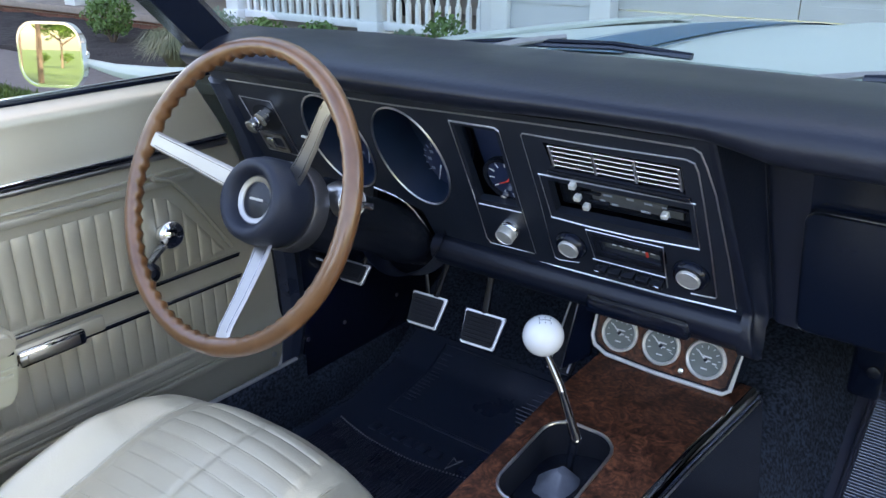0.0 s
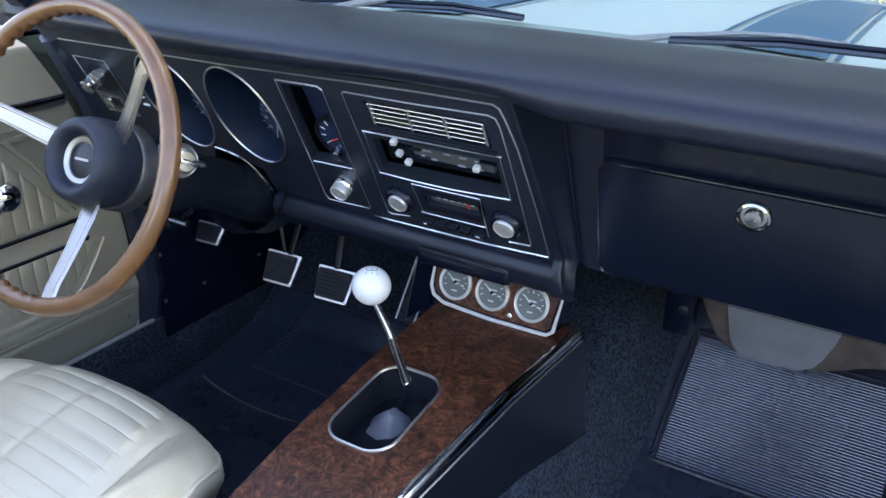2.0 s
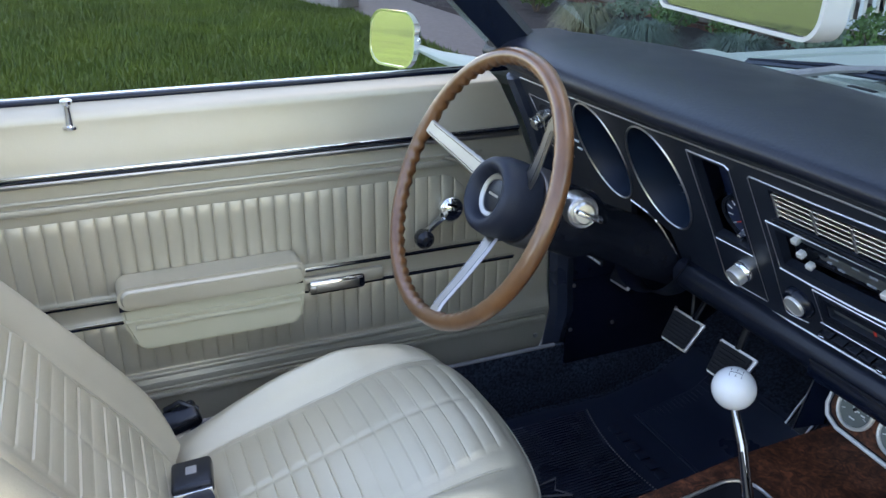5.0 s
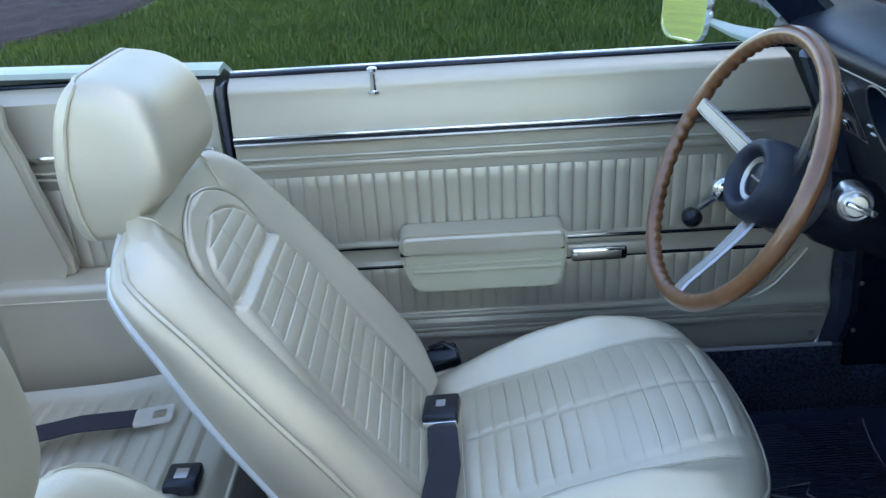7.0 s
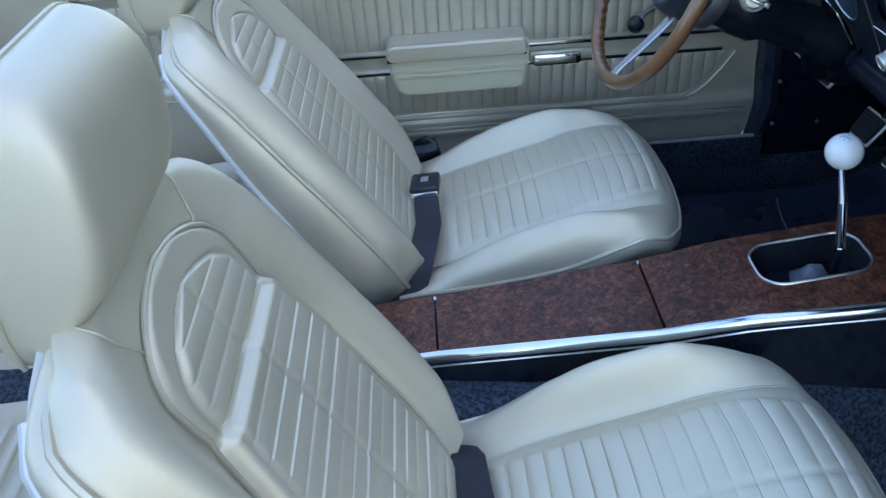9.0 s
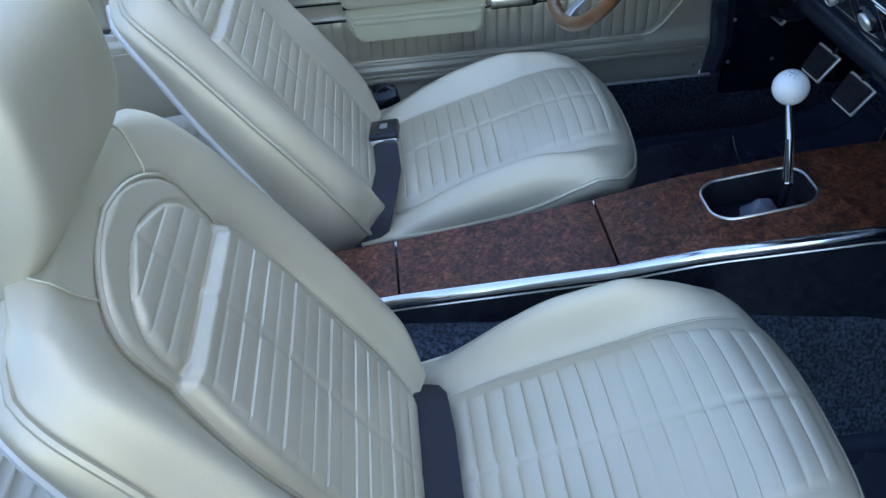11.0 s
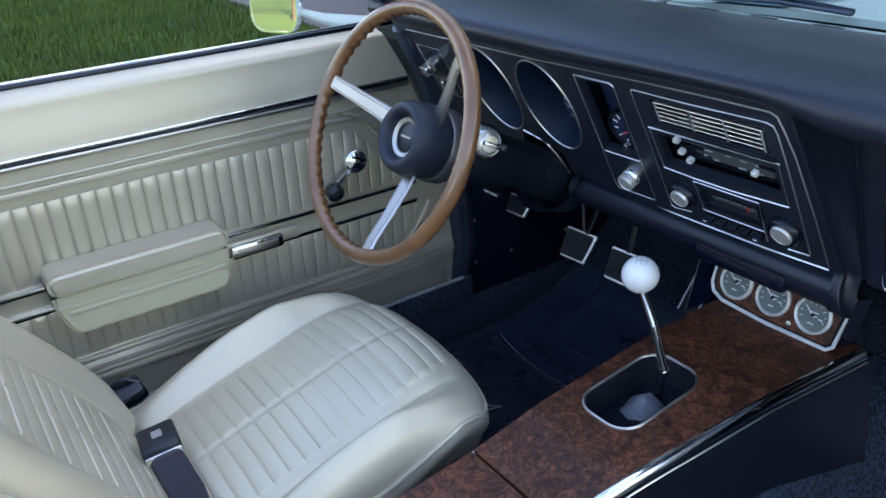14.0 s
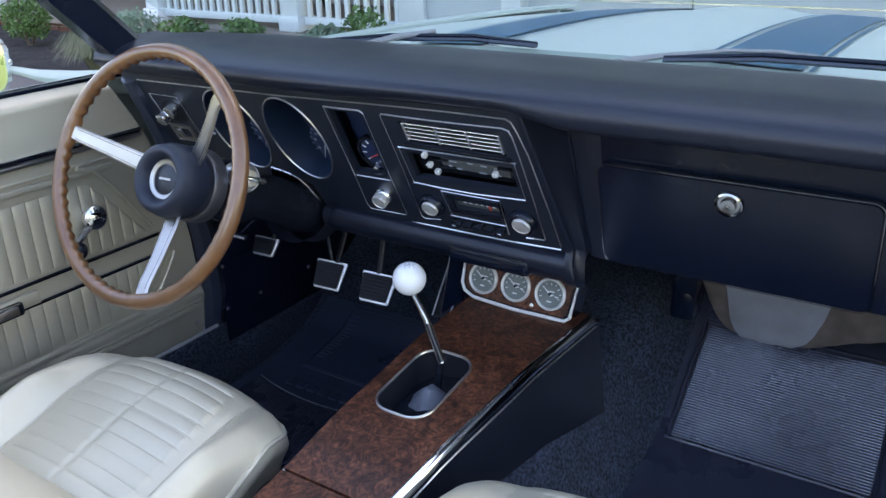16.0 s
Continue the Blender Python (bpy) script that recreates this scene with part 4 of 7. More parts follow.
lathe(b, [(0.017, 0.0), (0.017, 0.008), (0.022, 0.010), (0.025, 0.016), (0.0245, 0.021), (0.022, 0.025), (0.017, 0.0285), (0.010, 0.031), (0.001, 0.032)], m, 28)
crank = part("window_crank", b, CHROME, door, "chrome window crank hub")
b = B()
sweep(b, [(DX + 0.020, 0.186, 0.706), (DX + 0.026, 0.160, 0.692), (DX + 0.028, 0.133, 0.672)], [0.010, 0.008, 0.007], 8, flat=0.6)
part("arm", b, LEVER_CHROME, crank)
b = B()
lathe(b, [(0.006, -0.012), (0.014, -0.006), (0.018, 0.006), (0.017, 0.016), (0.010, 0.024), (0.001, 0.026)], pose(DX + 0.034, 0.131, 0.672, 0, 90, 0), 18)
part("knob", b, BLACK_PLASTIC, crank, "black crank knob")
# lock button
b = B()
lathe(b, [(0.011, 0.0), (0.011, 0.004), (0.006, 0.006), (0.005, 0.03), (0.0065, 0.036), (0.009, 0.038), (0.009, 0.043), (0.006, 0.045)], pose(-0.748, -0.418, 0.915), 18)
part("lock_button", b, CHROME, door, "chrome lock button")
b = B()
lathe(b, [(0.0055, 0), (0.0055, 0.003), (0.002, 0.004)], pose(DX + 0.001, 0.398, 0.395, 0, 90, 0), 12)
part("screw", b, SATIN_METAL, door)
# black door-post edge ahead of the panel
b = B()
sweep(b, [(-0.730, 0.430, 0.34), (-0.728, 0.452, 0.45), (-0.725, 0.440, 0.60), (-0.715, 0.405, 0.74), (-0.70, 0.355, 0.86), (-0.685, 0.30, 0.96)], [0.022, 0.026, 0.026, 0.024, 0.022, 0.020], 8)
tagged(part("trim_door_post", b, BLACK_RUBBER), "black rubber door post edge beside the dashboard", "door post", kind="structure")

# rear quarter trim on the driver side, and the passenger side shell
for s in (-1, 1):
    q = thing("quarter_trim", (s * 0.70, -1.1, 0.4), "ivory vinyl rear side panel with chrome strip", "side panel", "rear side panels")
    b = B()
    sheet(b, lambda u, v: Vector((s * (0.715 + 0.02 * v + 0.03 * smooth01((v - 0.96) / 0.04) ** 1.6), -1.55 + 0.86 * u, 0.34 + 0.612 * v)), 12, 60)
    thicken(b, 0.012)
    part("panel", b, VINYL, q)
    b = B()
    box(b, (s * 0.722, -1.12, 0.838), (0.010, 0.84, 0.013), 0.004)
    part("chrome_strip", b, CHROME, q)
    for z in (0.812, 0.800):
        b = B()
        box(b, (s * 0.722, -1.12, z), (0.010, 0.84, 0.005), 0.002)
        part("ridge", b, VINYL, q)
    b = B()
    sheet(b, lambda u, v: Vector((s * (0.7205 - 0.0040 * pillow(u * 14) * smooth01(min(v, 1 - v) * 0.16 / 0.010)), -1.06 + 0.355 * u, 0.62 + 0.16 * v)), 14 * 10, 10)
    part("pleats", b, VINYL, q, "vertical stitched pleats")
    b = B()
    box(b, (s * 0.757, -0.679, 0.80), (0.05, 0.010, 0.29), 0.003)
    part("edge_seal", b, BLACK_RUBBER, q)
    b = B()
    box(b, (s * 0.775, -1.12, 0.953), (0.016, 0.86, 0.011), 0.004)
    part("top_seal", b, BLACK_PAINT, q)
    # padded inner quarter beside the rear seat
    b = B()
    plate(b, [(-1.55, 0.40), (-1.55, 0.97), (-1.125, 0.966), (-1.080, 0.975), (-1.055, 0.975), (-1.031, 0.954), (-1.026, 0.937), (-1.028, 0.908), (-1.014, 0.857), (-1.000, 0.786), (-0.970, 0.654), (-0.982, 0.624), (-1.025, 0.606), (-1.095, 0.585), (-1.12, 0.40)], (), Matrix(((0, 0, s, s * 0.67), (1, 0, 0, 0), (0, 1, 0, 0), (0, 0, 0, 1))), -0.035)
    bmesh.ops.bevel(b, geom=[e for e in b.edges if len(e.link_faces) == 2 and e.calc_face_angle(0) > 0.6 and e.calc_length() > 0.01], offset=0.012, segments=3, affect="EDGES")
    part("top_well_cover", b, VINYL, q)
    b = B()
    box(b, (s * 0.675, -0.905, 0.515), (0.09, 0.42, 0.235), 0.014, None, 3)
    arm = part("armrest", b, VINYL, q, "padded ivory side armrest")
    b = B()
    box(b, (s * 0.629, -0.905, 0.606), (0.004, 0.41, 0.003), 0.001)
    part("stitch_line", b, VINYL_WELT, arm)
    b = B()
    box(b, (s * 0.680, -0.885, 0.634), (0.036, 0.046, 0.006), 0.002)
    tray = part("ash_tray", b, DULL_CHROME, arm, "small chrome ash tray lid")
    b = B()
    box(b, (s * 0.680, -0.885, 0.6375), (0.022, 0.028, 0.002), 0.0005)
    part("finger_recess", b, BLACK_PLASTIC, tray)
    for y, z in ((-1.052, 0.926), (-1.038, 0.897)):
        b = B()
        lathe(b, [(0.006, 0), (0.006, 0.003), (0.0025, 0.005)], pose(s * 0.67, y, z, 0, -90 * s, 0), 12)
        part("snap", b, CHROME, q)

# side mirror on the driver door
mirror = thing("side_mirror", (-0.86, 0.33, 0.93), "chrome rectangular side mirror on a white stalk", "mirror")
mm = pose(-0.957, 0.168, 0.984, 85.6, 0, 24)
b = B()
plate(b, rrect(0.124, 0.107, 0.034, 8), [rrect(0.116, 0.099, 0.031, 8)], mm, 0.012)
part("bezel", b, CHROME, mirror)
b = B()
rings = []
for k, (w, h, z) in enumerate(((0.120, 0.104, -0.012), (0.110, 0.098, -0.024), (0.08, 0.075, -0.038), (0.04, 0.04, -0.046))):
    rings.append([b.verts.new(mm @ Vector((x, y, z))) for x, y in rrect(w, h, min(w, h) * 0.33, 6)])
for r0, r1 in zip(rings, rings[1:]):
    for k in range(len(r0)):
        b.faces.new((r0[k], r0[(k + 1) % len(r0)], r1[(k + 1) % len(r0)], r1[k]))
b.faces.new(rings[-1])
part("shell", b, CHROME, mirror)
b = B()
plate(b, rrect(0.116, 0.100, 0.031, 8), (), pose(-0.957, 0.168, 0.984, 85.6, 0, 26.8) @ pose(0, 0, -0.0035), 0.004)
part("mirror_glass", b, SUN_WARM_MIRROR, mirror)
b = B()
sweep(b, [(-0.918, 0.205, 0.972), (-0.895, 0.245, 0.955), (-0.865, 0.31, 0.937), (-0.84, 0.39, 0.922), (-0.82, 0.46, 0.91)], [0.010, 0.018, 0.030, 0.040, 0.040], 12, flat=0.6)
part("stalk", b, WHITE_PAINT, mirror, "white painted stalk")
b = B()
lathe(b, [(0.003, -0.006), (0.005, -0.003), (0.005, 0.003), (0.003, 0.006)], pose(-0.908, 0.205, 0.985), 14)
part("pivot", b, CHROME, mirror)

# inside mirror
rv = thing("rear_view_mirror", (-0.02, 0.15, 1.18), "day-night rear-view mirror hung from the header", "mirror")
rm = pose(-0.02, 0.150, 1.172, 86, 0, -8)
b = B()
plate(b, rrect(0.248, 0.060, 0.02, 6), [rrect(0.239, 0.053, 0.017, 6)], rm, 0.015)
plate(b, rrect(0.244, 0.058, 0.018, 6), (), rm @ pose(0, 0, -0.012), 0.012)
part("housing", b, SHELL, rv)
b = B()
plate(b, rrect(0.237, 0.051, 0.016, 6), (), rm @ pose(0, 0, -0.003), 0.005)
part("mirror_glass", b, TINTED_MIRROR, rv)
b = B()
sweep(b, [(-0.02, 0.165, 1.18), (-0.015, 0.15, 1.25), (0, 0.05, 1.36)], 0.007, 8)
part("stem", b, CHROME, rv)

# ---- dashboard ----
dash = thing("dashboard", (0, 0.42, 0.72), "black padded dashboard with chrome-lined instrument panel", "dashboard")


def pad_profile(x):
    """The pad's section, (y, z), from its underside round the nose to the windshield."""
    deep = 0.0 if x < 0.10 else smooth01((x - 0.10) / 0.08) * 0.075
    low = 0.007 * smooth01(-x / 0.22)
    lip = 0.018 * smooth01((x - 0.11) / 0.10)
    return [(0.300 + deep, 0.979 - low - 0.3 * deep - 0.6 * lip), (0.278 + 0.6 * deep, 0.983 - low - lip), (0.260 + 0.15 * deep, 0.987 - low - lip), (0.246, 0.994 - 0.8 * low - 0.8 * lip), (0.240, 1.003 - 0.6 * low - 0.5 * lip), (0.245, 1.012 - 0.3 * low - 0.2 * lip), (0.266, 1.022), (0.32, 1.031), (0.42, 1.030), (0.55, 1.010), (0.66, 0.975), (0.67, 0.94)]


b = B()
NP = 44


def pad(u, v):
    x = -0.70 + 1.40 * u
    pr = pad_profile(x)
    k = v * (len(pr) - 1)
    ks = range(len(pr))
    y, z = glide(k, ks, [p[0] for p in pr]), glide(k, ks, [p[1] for p in pr])
    curve = 0.05 * max(0, (abs(x) - 0.45) / 0.25) ** 2
    if y > 0.4:
        y -= curve * 1.5
    return Vector((x, y, z))


sheet(b, pad, NP, 66)
part("pad", b, DASH_VINYL, dash, "grained black padded top", smooth=60)
DM = Matrix(((1, 0, 0, 0), (0, -0.482, -0.876, 0.297), (0, 0.876, -0.482, 0.953), (0, 0, 0, 1)))


def V(z):
    return (z - 0.953) * 1.141


G1, G2 = (-0.320, V(0.878)), (-0.462, V(0.878))
GA, GB = 0.061, 0.090
clock_hole = [(-0.216, -0.006), (-0.1525, -0.006), (-0.156, -0.139), (-0.220, -0.141)]
vent_hole = [(-0.0856, -0.010), (0.087, -0.010), (0.0884, -0.0515), (-0.0802, -0.0505)]
slide_hole = [(-0.094, -0.074), (0.090, -0.074), (0.090, -0.126), (-0.094, -0.130)]
radio_hole = [(-0.036, V(0.814)), (0.052, V(0.814)), (0.052, V(0.792)), (-0.036, V(0.792))]
b = B()
plate(b, [(-0.70, 0.022), (-0.20, 0.024), (0.0, 0.030), (0.128, 0.032), (0.150, -0.245), (-0.340, -0.262), (-0.345, -0.20), (-0.43, -0.165), (-0.47, -0.245), (-0.70, -0.245)],
      [oval(GA, GB, 48, *G1), oval(GA, GB, 48, *G2), clock_hole, vent_hole, slide_hole, radio_hole], DM, 0.012)
part("panel", b, BLACK_PANEL, dash, "satin black instrument panel")
b = B()
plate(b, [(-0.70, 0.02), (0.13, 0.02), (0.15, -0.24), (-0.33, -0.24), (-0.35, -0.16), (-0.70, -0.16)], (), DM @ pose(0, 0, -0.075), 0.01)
part("backing", b, RECESS_SHADE, dash)


def bead(name, pts, r=0.0014, closed=False, mat=DULL_CHROME, lift=0.001, parent=None):
    b = B()
    outline(b, pts, DM, r, closed, 6, lift)
    return part(name, b, mat, parent or dash)


bead("chrome_line", [(-0.66, 0.006), (-0.3, 0.011), (-0.19, 0.0152), (-0.085, 0.0185), (0.010, 0.0205), (0.104, 0.0205), (0.1115, 0.0155), (0.1165, -0.004), (0.1234, -0.042), (0.1318, -0.149), (0.1355, -0.231)], 0.00120)
bead("chrome_line", [(-0.308, -0.251), (-0.107, -0.2455), (0.0436, -0.2436), (0.1342, -0.2382)], 0.00150)
bead("hvac_frame", [(-0.1137, -0.004), (-0.1104, -0.0002), (-0.016, -0.0004), (0.0945, 0.0026), (0.1034, -0.001), (0.1065, -0.0133), (0.1087, -0.0547), (0.111, -0.1415), (0.1116, -0.2191), (0.1095, -0.2228), (0.078, -0.226)], 0.00115)
bead("hvac_frame", [(-0.1137, -0.004), (-0.1145, -0.110), (-0.1180, -0.198), (-0.1180, -0.226), (-0.112, -0.229), (-0.080, -0.224)], 0.0006)
bead("clock_frame", [(-0.222, 0.0), (-0.1513, 0.0008), (-0.1455, -0.004)], 0.00140)
bead("clock_frame", [(-0.1455, -0.004), (-0.149, -0.143), (-0.1500, -0.228)], 0.0005)
bead("clock_frame", [(-0.2225, -0.149), (-0.1522, -0.1475)], 0.00094)
bead("clock_frame", [(-0.222, 0.0), (-0.227, -0.14), (-0.2325, -0.222), (-0.2285, -0.2325), (-0.1533, -0.2304)], 0.00080)
bead("slide_frame", [(-0.1048, -0.065), (-0.0056, -0.0635), (0.099, -0.0625)], 0.00125)
bead("slide_frame", [(-0.1034, -0.1413), (-0.0515, -0.1435), (0.0109, -0.1435), (0.0971, -0.1375)], 0.00125)
bead("slide_frame", [(-0.1038, -0.0677), (-0.1034, -0.1413)], 0.00070)
bead("slide_frame", [(0.0963, -0.064), (0.0974, -0.1344)], 0.00070)
bead("radio_frame", [(-0.0554, -0.1505), (0.0502, -0.1500), (0.0480, -0.192), (0.0471, -0.2262)], 0.00094)
bead("radio_frame", [(-0.0556, -0.207), (0.0478, -0.207)], 0.0008)
bead("radio_frame", [(-0.0554, -0.1512), (-0.0518, -0.207)], 0.0004)
for c in (G1, G2):
    g = part("gauge_bezel", outline(B(), oval(GA, GB, 48, *c), DM, 0.0016, True, 8, 0.001), DULL_CHROME, dash, "thin chrome gauge ring")
    b = B()
    rows = []
    for k, z in ((1.0, 0.0), (0.93, -0.035), (0.86, -0.070)):
        rows.append([b.verts.new(DM @ Vector((c[0] + (x - c[0]) * k + 0.004 * (1 - k) / 0.2, c[1] + (y - c[1]) * k, z))) for x, y in oval(GA, GB, 48, *c)])
    for r0, r1 in zip(rows, rows[1:]):
        for k in range(48):
            b.faces.new((r0[k], r0[(k + 1) % 48], r1[(k + 1) % 48], r1[k]))
    part("gauge_cone", b, DIAL_DEEP, g)
    b = B()
    prism(b, oval(GA * 0.9, GB * 0.9, 40, c[0] + 0.004, c[1]), DM @ pose(0, 0, -0.066), 0.004)
    part("gauge_back", b, DIAL_DEEP, g)
    dc = (c[0] + 0.016, c[1] - 0.040)
    b = B()
    prism(b, oval(0.031, 0.044, 40, *dc), DM @ pose(0, 0, -0.038), 0.004)
    part("dial", b, BLUE_FACE, g, "dark blue dial")
    b = B()
    for k in range(15):
        a = radians(200 - 20 * k)
        dx, dy = math.cos(a), math.sin(a)
        sweep(b, [DM @ Vector((dc[0] + 0.031 * q * dx, dc[1] + 0.044 * q * dy, -0.0335)) for q in (0.80, 0.94)], 0.0007, 4)
        if k % 2 == 0:
            box(b, (dc[0] + 0.031 * 0.62 * dx, dc[1] + 0.044 * 0.62 * dy, -0.0335), (0.0055, 0.005, 0.0008), 0, DM)
    part("dial_marks", b, FAINT_MARK, g, "pale dial marks")
    b = B()
    sweep(b, [DM @ Vector((dc[0], dc[1], -0.032)), DM @ Vector((dc[0] - 0.014, dc[1] - 0.030, -0.032))], [0.0014, 0.0006], 5)
    part("needle", b, MARK, g)
# clock in the third bay
clock = part("clock_bay", prism(B(), [(x, y) for x, y in clock_hole], DM @ pose(0, 0, -0.032), 0.004), BLUE_FACE, dash, "dark clock bay")
cm = DM @ pose(-0.170, -0.107, -0.020) @ Matrix.Scale(1.3, 4)
b = B()
lathe(b, [(0.030, 0), (0.030, 0.006), (0.026, 0.006), (0.026, 0.002)], cm, 30)
part("clock_ring", b, BLACK_PLASTIC, clock)
b = B()
prism(b, oval(0.0262, 0.0262, 30), cm @ pose(0, 0, 0.003), 0.002)
part("clock_face", b, BLUE_FACE, clock)
b = B()
for k in range(12):
    a = radians(30 * k)
    sweep(b, [cm @ Vector((q * math.cos(a), q * math.sin(a), 0.0035)) for q in (0.018, 0.024)], 0.0008, 4)
part("clock_marks", b, MARK, clock)
b = B()
sweep(b, [cm @ Vector((0, 0, 0.005)), cm @ Vector((0.006, 0.012, 0.005))], 0.0012, 5)
sweep(b, [cm @ Vector((0, 0, 0.005)), cm @ Vector((-0.012, -0.006, 0.005))], 0.001, 5)
part("clock_pointer", b, RED, clock, "red clock pointers")
b = B()
lathe(b, [(0.005, 0), (0.005, 0.008), (0.003, 0.009)], DM @ pose(-0.181, -0.134, -0.014), 12)
part("clock_knob", b, CHROME, clock)
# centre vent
vent = part("vent", prism(B(), [(x, y) for x, y in vent_hole], DM @ pose(0, 0, -0.04), 0.004), RECESS_SHADE, dash, "fresh-air vent")
for k in range(5):
    y = -0.044 + k * 0.0075
    b = B()
    box(b, (0.004, y, -0.006), (0.164, 0.0016, 0.014), 0.0004, DM @ pose(0, 0, 0), 1)
    part("slat", b, DULL_CHROME, vent)
for x in (-0.020, 0.032, -0.077, 0.085):
    b = B()
    box(b, (x, -0.029, -0.004), (0.0034, 0.034, 0.014), 0.0005, DM, 1)
    part("divider", b, DULL_CHROME, vent)
b = B()
box(b, (0.002, -0.0575, 0.001), (0.185, 0.007, 0.005), 0.002, DM)
part("vent_sill", b, BLACK_PLASTIC, vent)
# heater slides
slides = part("heater_control", prism(B(), [(x, y) for x, y in slide_hole], DM @ pose(0, 0, -0.02), 0.004), BLACK_PLASTIC, dash, "black heater control face")
b = B()
box(b, (0.018, V(0.869), -0.013), (0.118, 0.020, 0.008), 0.002, DM)
part("scale", b, RADIO_FACE, slides)
b = B()
for k, (x, z, w) in enumerate(((-0.018, 0.875, 0.012), (0.012, 0.876, 0.009), (0.035, 0.875, 0.010), (0.058, 0.874, 0.012), (-0.01, 0.863, 0.008), (0.03, 0.862, 0.012), (0.056, 0.862, 0.01), (-0.026, 0.866, 0.006))):
    box(b, (x, V(z), -0.0085), (w, 0.0026, 0.001), 0, DM)
part("print", b, FAINT_MARK, slides)
for x, z in ((-0.0555, 0.8915), (-0.0525, 0.8745), (-0.0425, 0.863), (0.0615, 0.876)):
    b = B()
    box(b, (x, V(z), 0.004), (0.0085, 0.0075, 0.009), 0.0015, DM)
    k = part("slide_knob", b, KNOB_METAL, slides, "square bright slide knob")
    b = B()
    box(b, (x + 0.012, V(z) + 0.001, -0.008), (0.028, 0.003, 0.006), 0.001, DM)
    part("lever", b, BLACK_PLASTIC, k)
# radio
radio = part("radio", prism(B(), [(-0.054, -0.152), (0.047, -0.152), (0.045, -0.205), (-0.051, -0.205)], DM @ pose(0, 0, -0.013), 0.02), BLACK_PLASTIC, dash, "black push-button radio")
b = B()
plate(b, rrect(0.094, 0.040, 0.002, 2, -0.001, -0.177), [rrect(0.083, 0.022, 0.002, 2, 0.003, -0.176)], DM @ pose(0, 0, 0.002), 0.02)
part("dial_frame", b, BLACK_PLASTIC, radio)
b = B()
prism(b, rrect(0.083, 0.022, 0.002, 2, 0.003, -0.176), DM @ pose(0, 0, -0.006), 0.003)
part("dial", b, RADIO_FACE, radio, "grey tuning dial")
b = B()
for k in range(6):
    box(b, (-0.022 + k * 0.0105, -0.1745, -0.0055), (0.006, 0.004, 0.0006), 0, DM)
part("dial_print", b, MARK, radio)
b = B()
box(b, (0.023, -0.176, -0.005), (0.0035, 0.016, 0.001), 0, DM)
part("pointer", b, RED, radio, "red tuning pointer")
for k in range(5):
    b = B()
    box(b, (-0.042 + k * 0.0195, -0.216, 0.006), (0.0175, 0.009, 0.014), 0.0015, DM)
    part("push_button", b, BLACK_PLASTIC, radio)
for x in (-0.046, 0.038):
    b = B()
    box(b, (x, -0.217, 0.0135), (0.008, 0.005, 0.002), 0.001, DM)
    part("button_tab", b, CHROME, radio)


def dash_knob(x, z, r, ring, name="knob", length=0.022):
    km = DM @ pose(x, V(z), 0)
    b = B()
    lathe(b, [(r * 0.85, 0.004), (r * 0.85, length * 0.4), (r, length * 0.42), (r, length * 0.92), (r * 0.95, length), (r * 0.90, length), (r * 0.86, length * 0.96), (r * 0.45, length * 0.985), (0.0005, length * 1.0)], km, 28)
    k = part(name, b, TURNED_METAL, dash, "turned bright metal knob")
    b = B()
    lathe(b, [(ring, 0), (ring, 0.005), (ring * 0.86, 0.010), (r * 0.9, 0.010)], km, 28)
    part("collar", b, BLACK_PAINT if ring > r * 1.2 else CHROME, k)


dash_knob(-0.0835, 0.7885, 0.0145, 0.0225, "radio_knob", 0.014)
dash_knob(0.0825, 0.7895, 0.0150, 0.0235, "radio_knob", 0.014)
dash_knob(-0.180, 0.790, 0.0138, 0.0165, "lighter_knob", 0.022)
# switches at the far left
bead("switch_frame", [(-0.652, V(0.931)), (-0.578, V(0.931)), (-0.578, V(0.833)), (-0.652, V(0.833))], 0.00094, True)
# the well is a flat oval; its depth is only painted shade
b = B()
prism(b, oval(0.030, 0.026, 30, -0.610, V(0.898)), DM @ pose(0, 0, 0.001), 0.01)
part("switch_well", b, RECESS_SHADE, dash)
for x, z, l in ((-0.626, 0.896, 0.026), (-0.600, 0.909, 0.02)):
    b = B()
    lathe(b, [(0.009, 0), (0.009, l * 0.5), (0.0125, l * 0.55), (0.0125, l), (0.009, l * 1.08), (0.002, l * 1.10)], DM @ pose(x, V(z), 0), 24)
    part("switch_knob", b, CHROME, dash, "round chrome switch knob")
b = B()
plate(b, rrect(0.056, 0.036, 0.003, 2, -0.622, V(0.853)), [rrect(0.044, 0.024, 0.002, 2, -0.622, V(0.853))], DM @ pose(0, 0, 0.004), 0.01)
part("wiper_switch", b, SATIN_METAL, dash)
b = B()
box(b, (-0.628, V(0.853), 0.004), (0.016, 0.020, 0.008), 0.002, DM)
part("rocker", b, CHROME, dash)
for z in (0.876, 0.862):
    b = B()
    box(b, (-0.538, V(z), 0.002), (0.014, 0.004, 0.003), 0.001, DM)
    part("wiper_print", b, MARK, dash)
# rolled lower edge, ash tray, column shroud
b = B()


def roll(u, v):
    x = -0.335 + 0.482 * u
    k = [(0.420, 0.740), (0.405, 0.734), (0.398, 0.722), (0.400, 0.705), (0.414, 0.690), (0.45, 0.684), (0.50, 0.69)]
    t = v * 6
    return Vector((x, lerp(t, range(7), [p[0] for p in k]), lerp(t, range(7), [p[1] for p in k])))


sheet(b, roll, 20, 18)
part("lower_roll", b, DASH_VINYL, dash, "rolled black lower edge", smooth=60)
b = B()
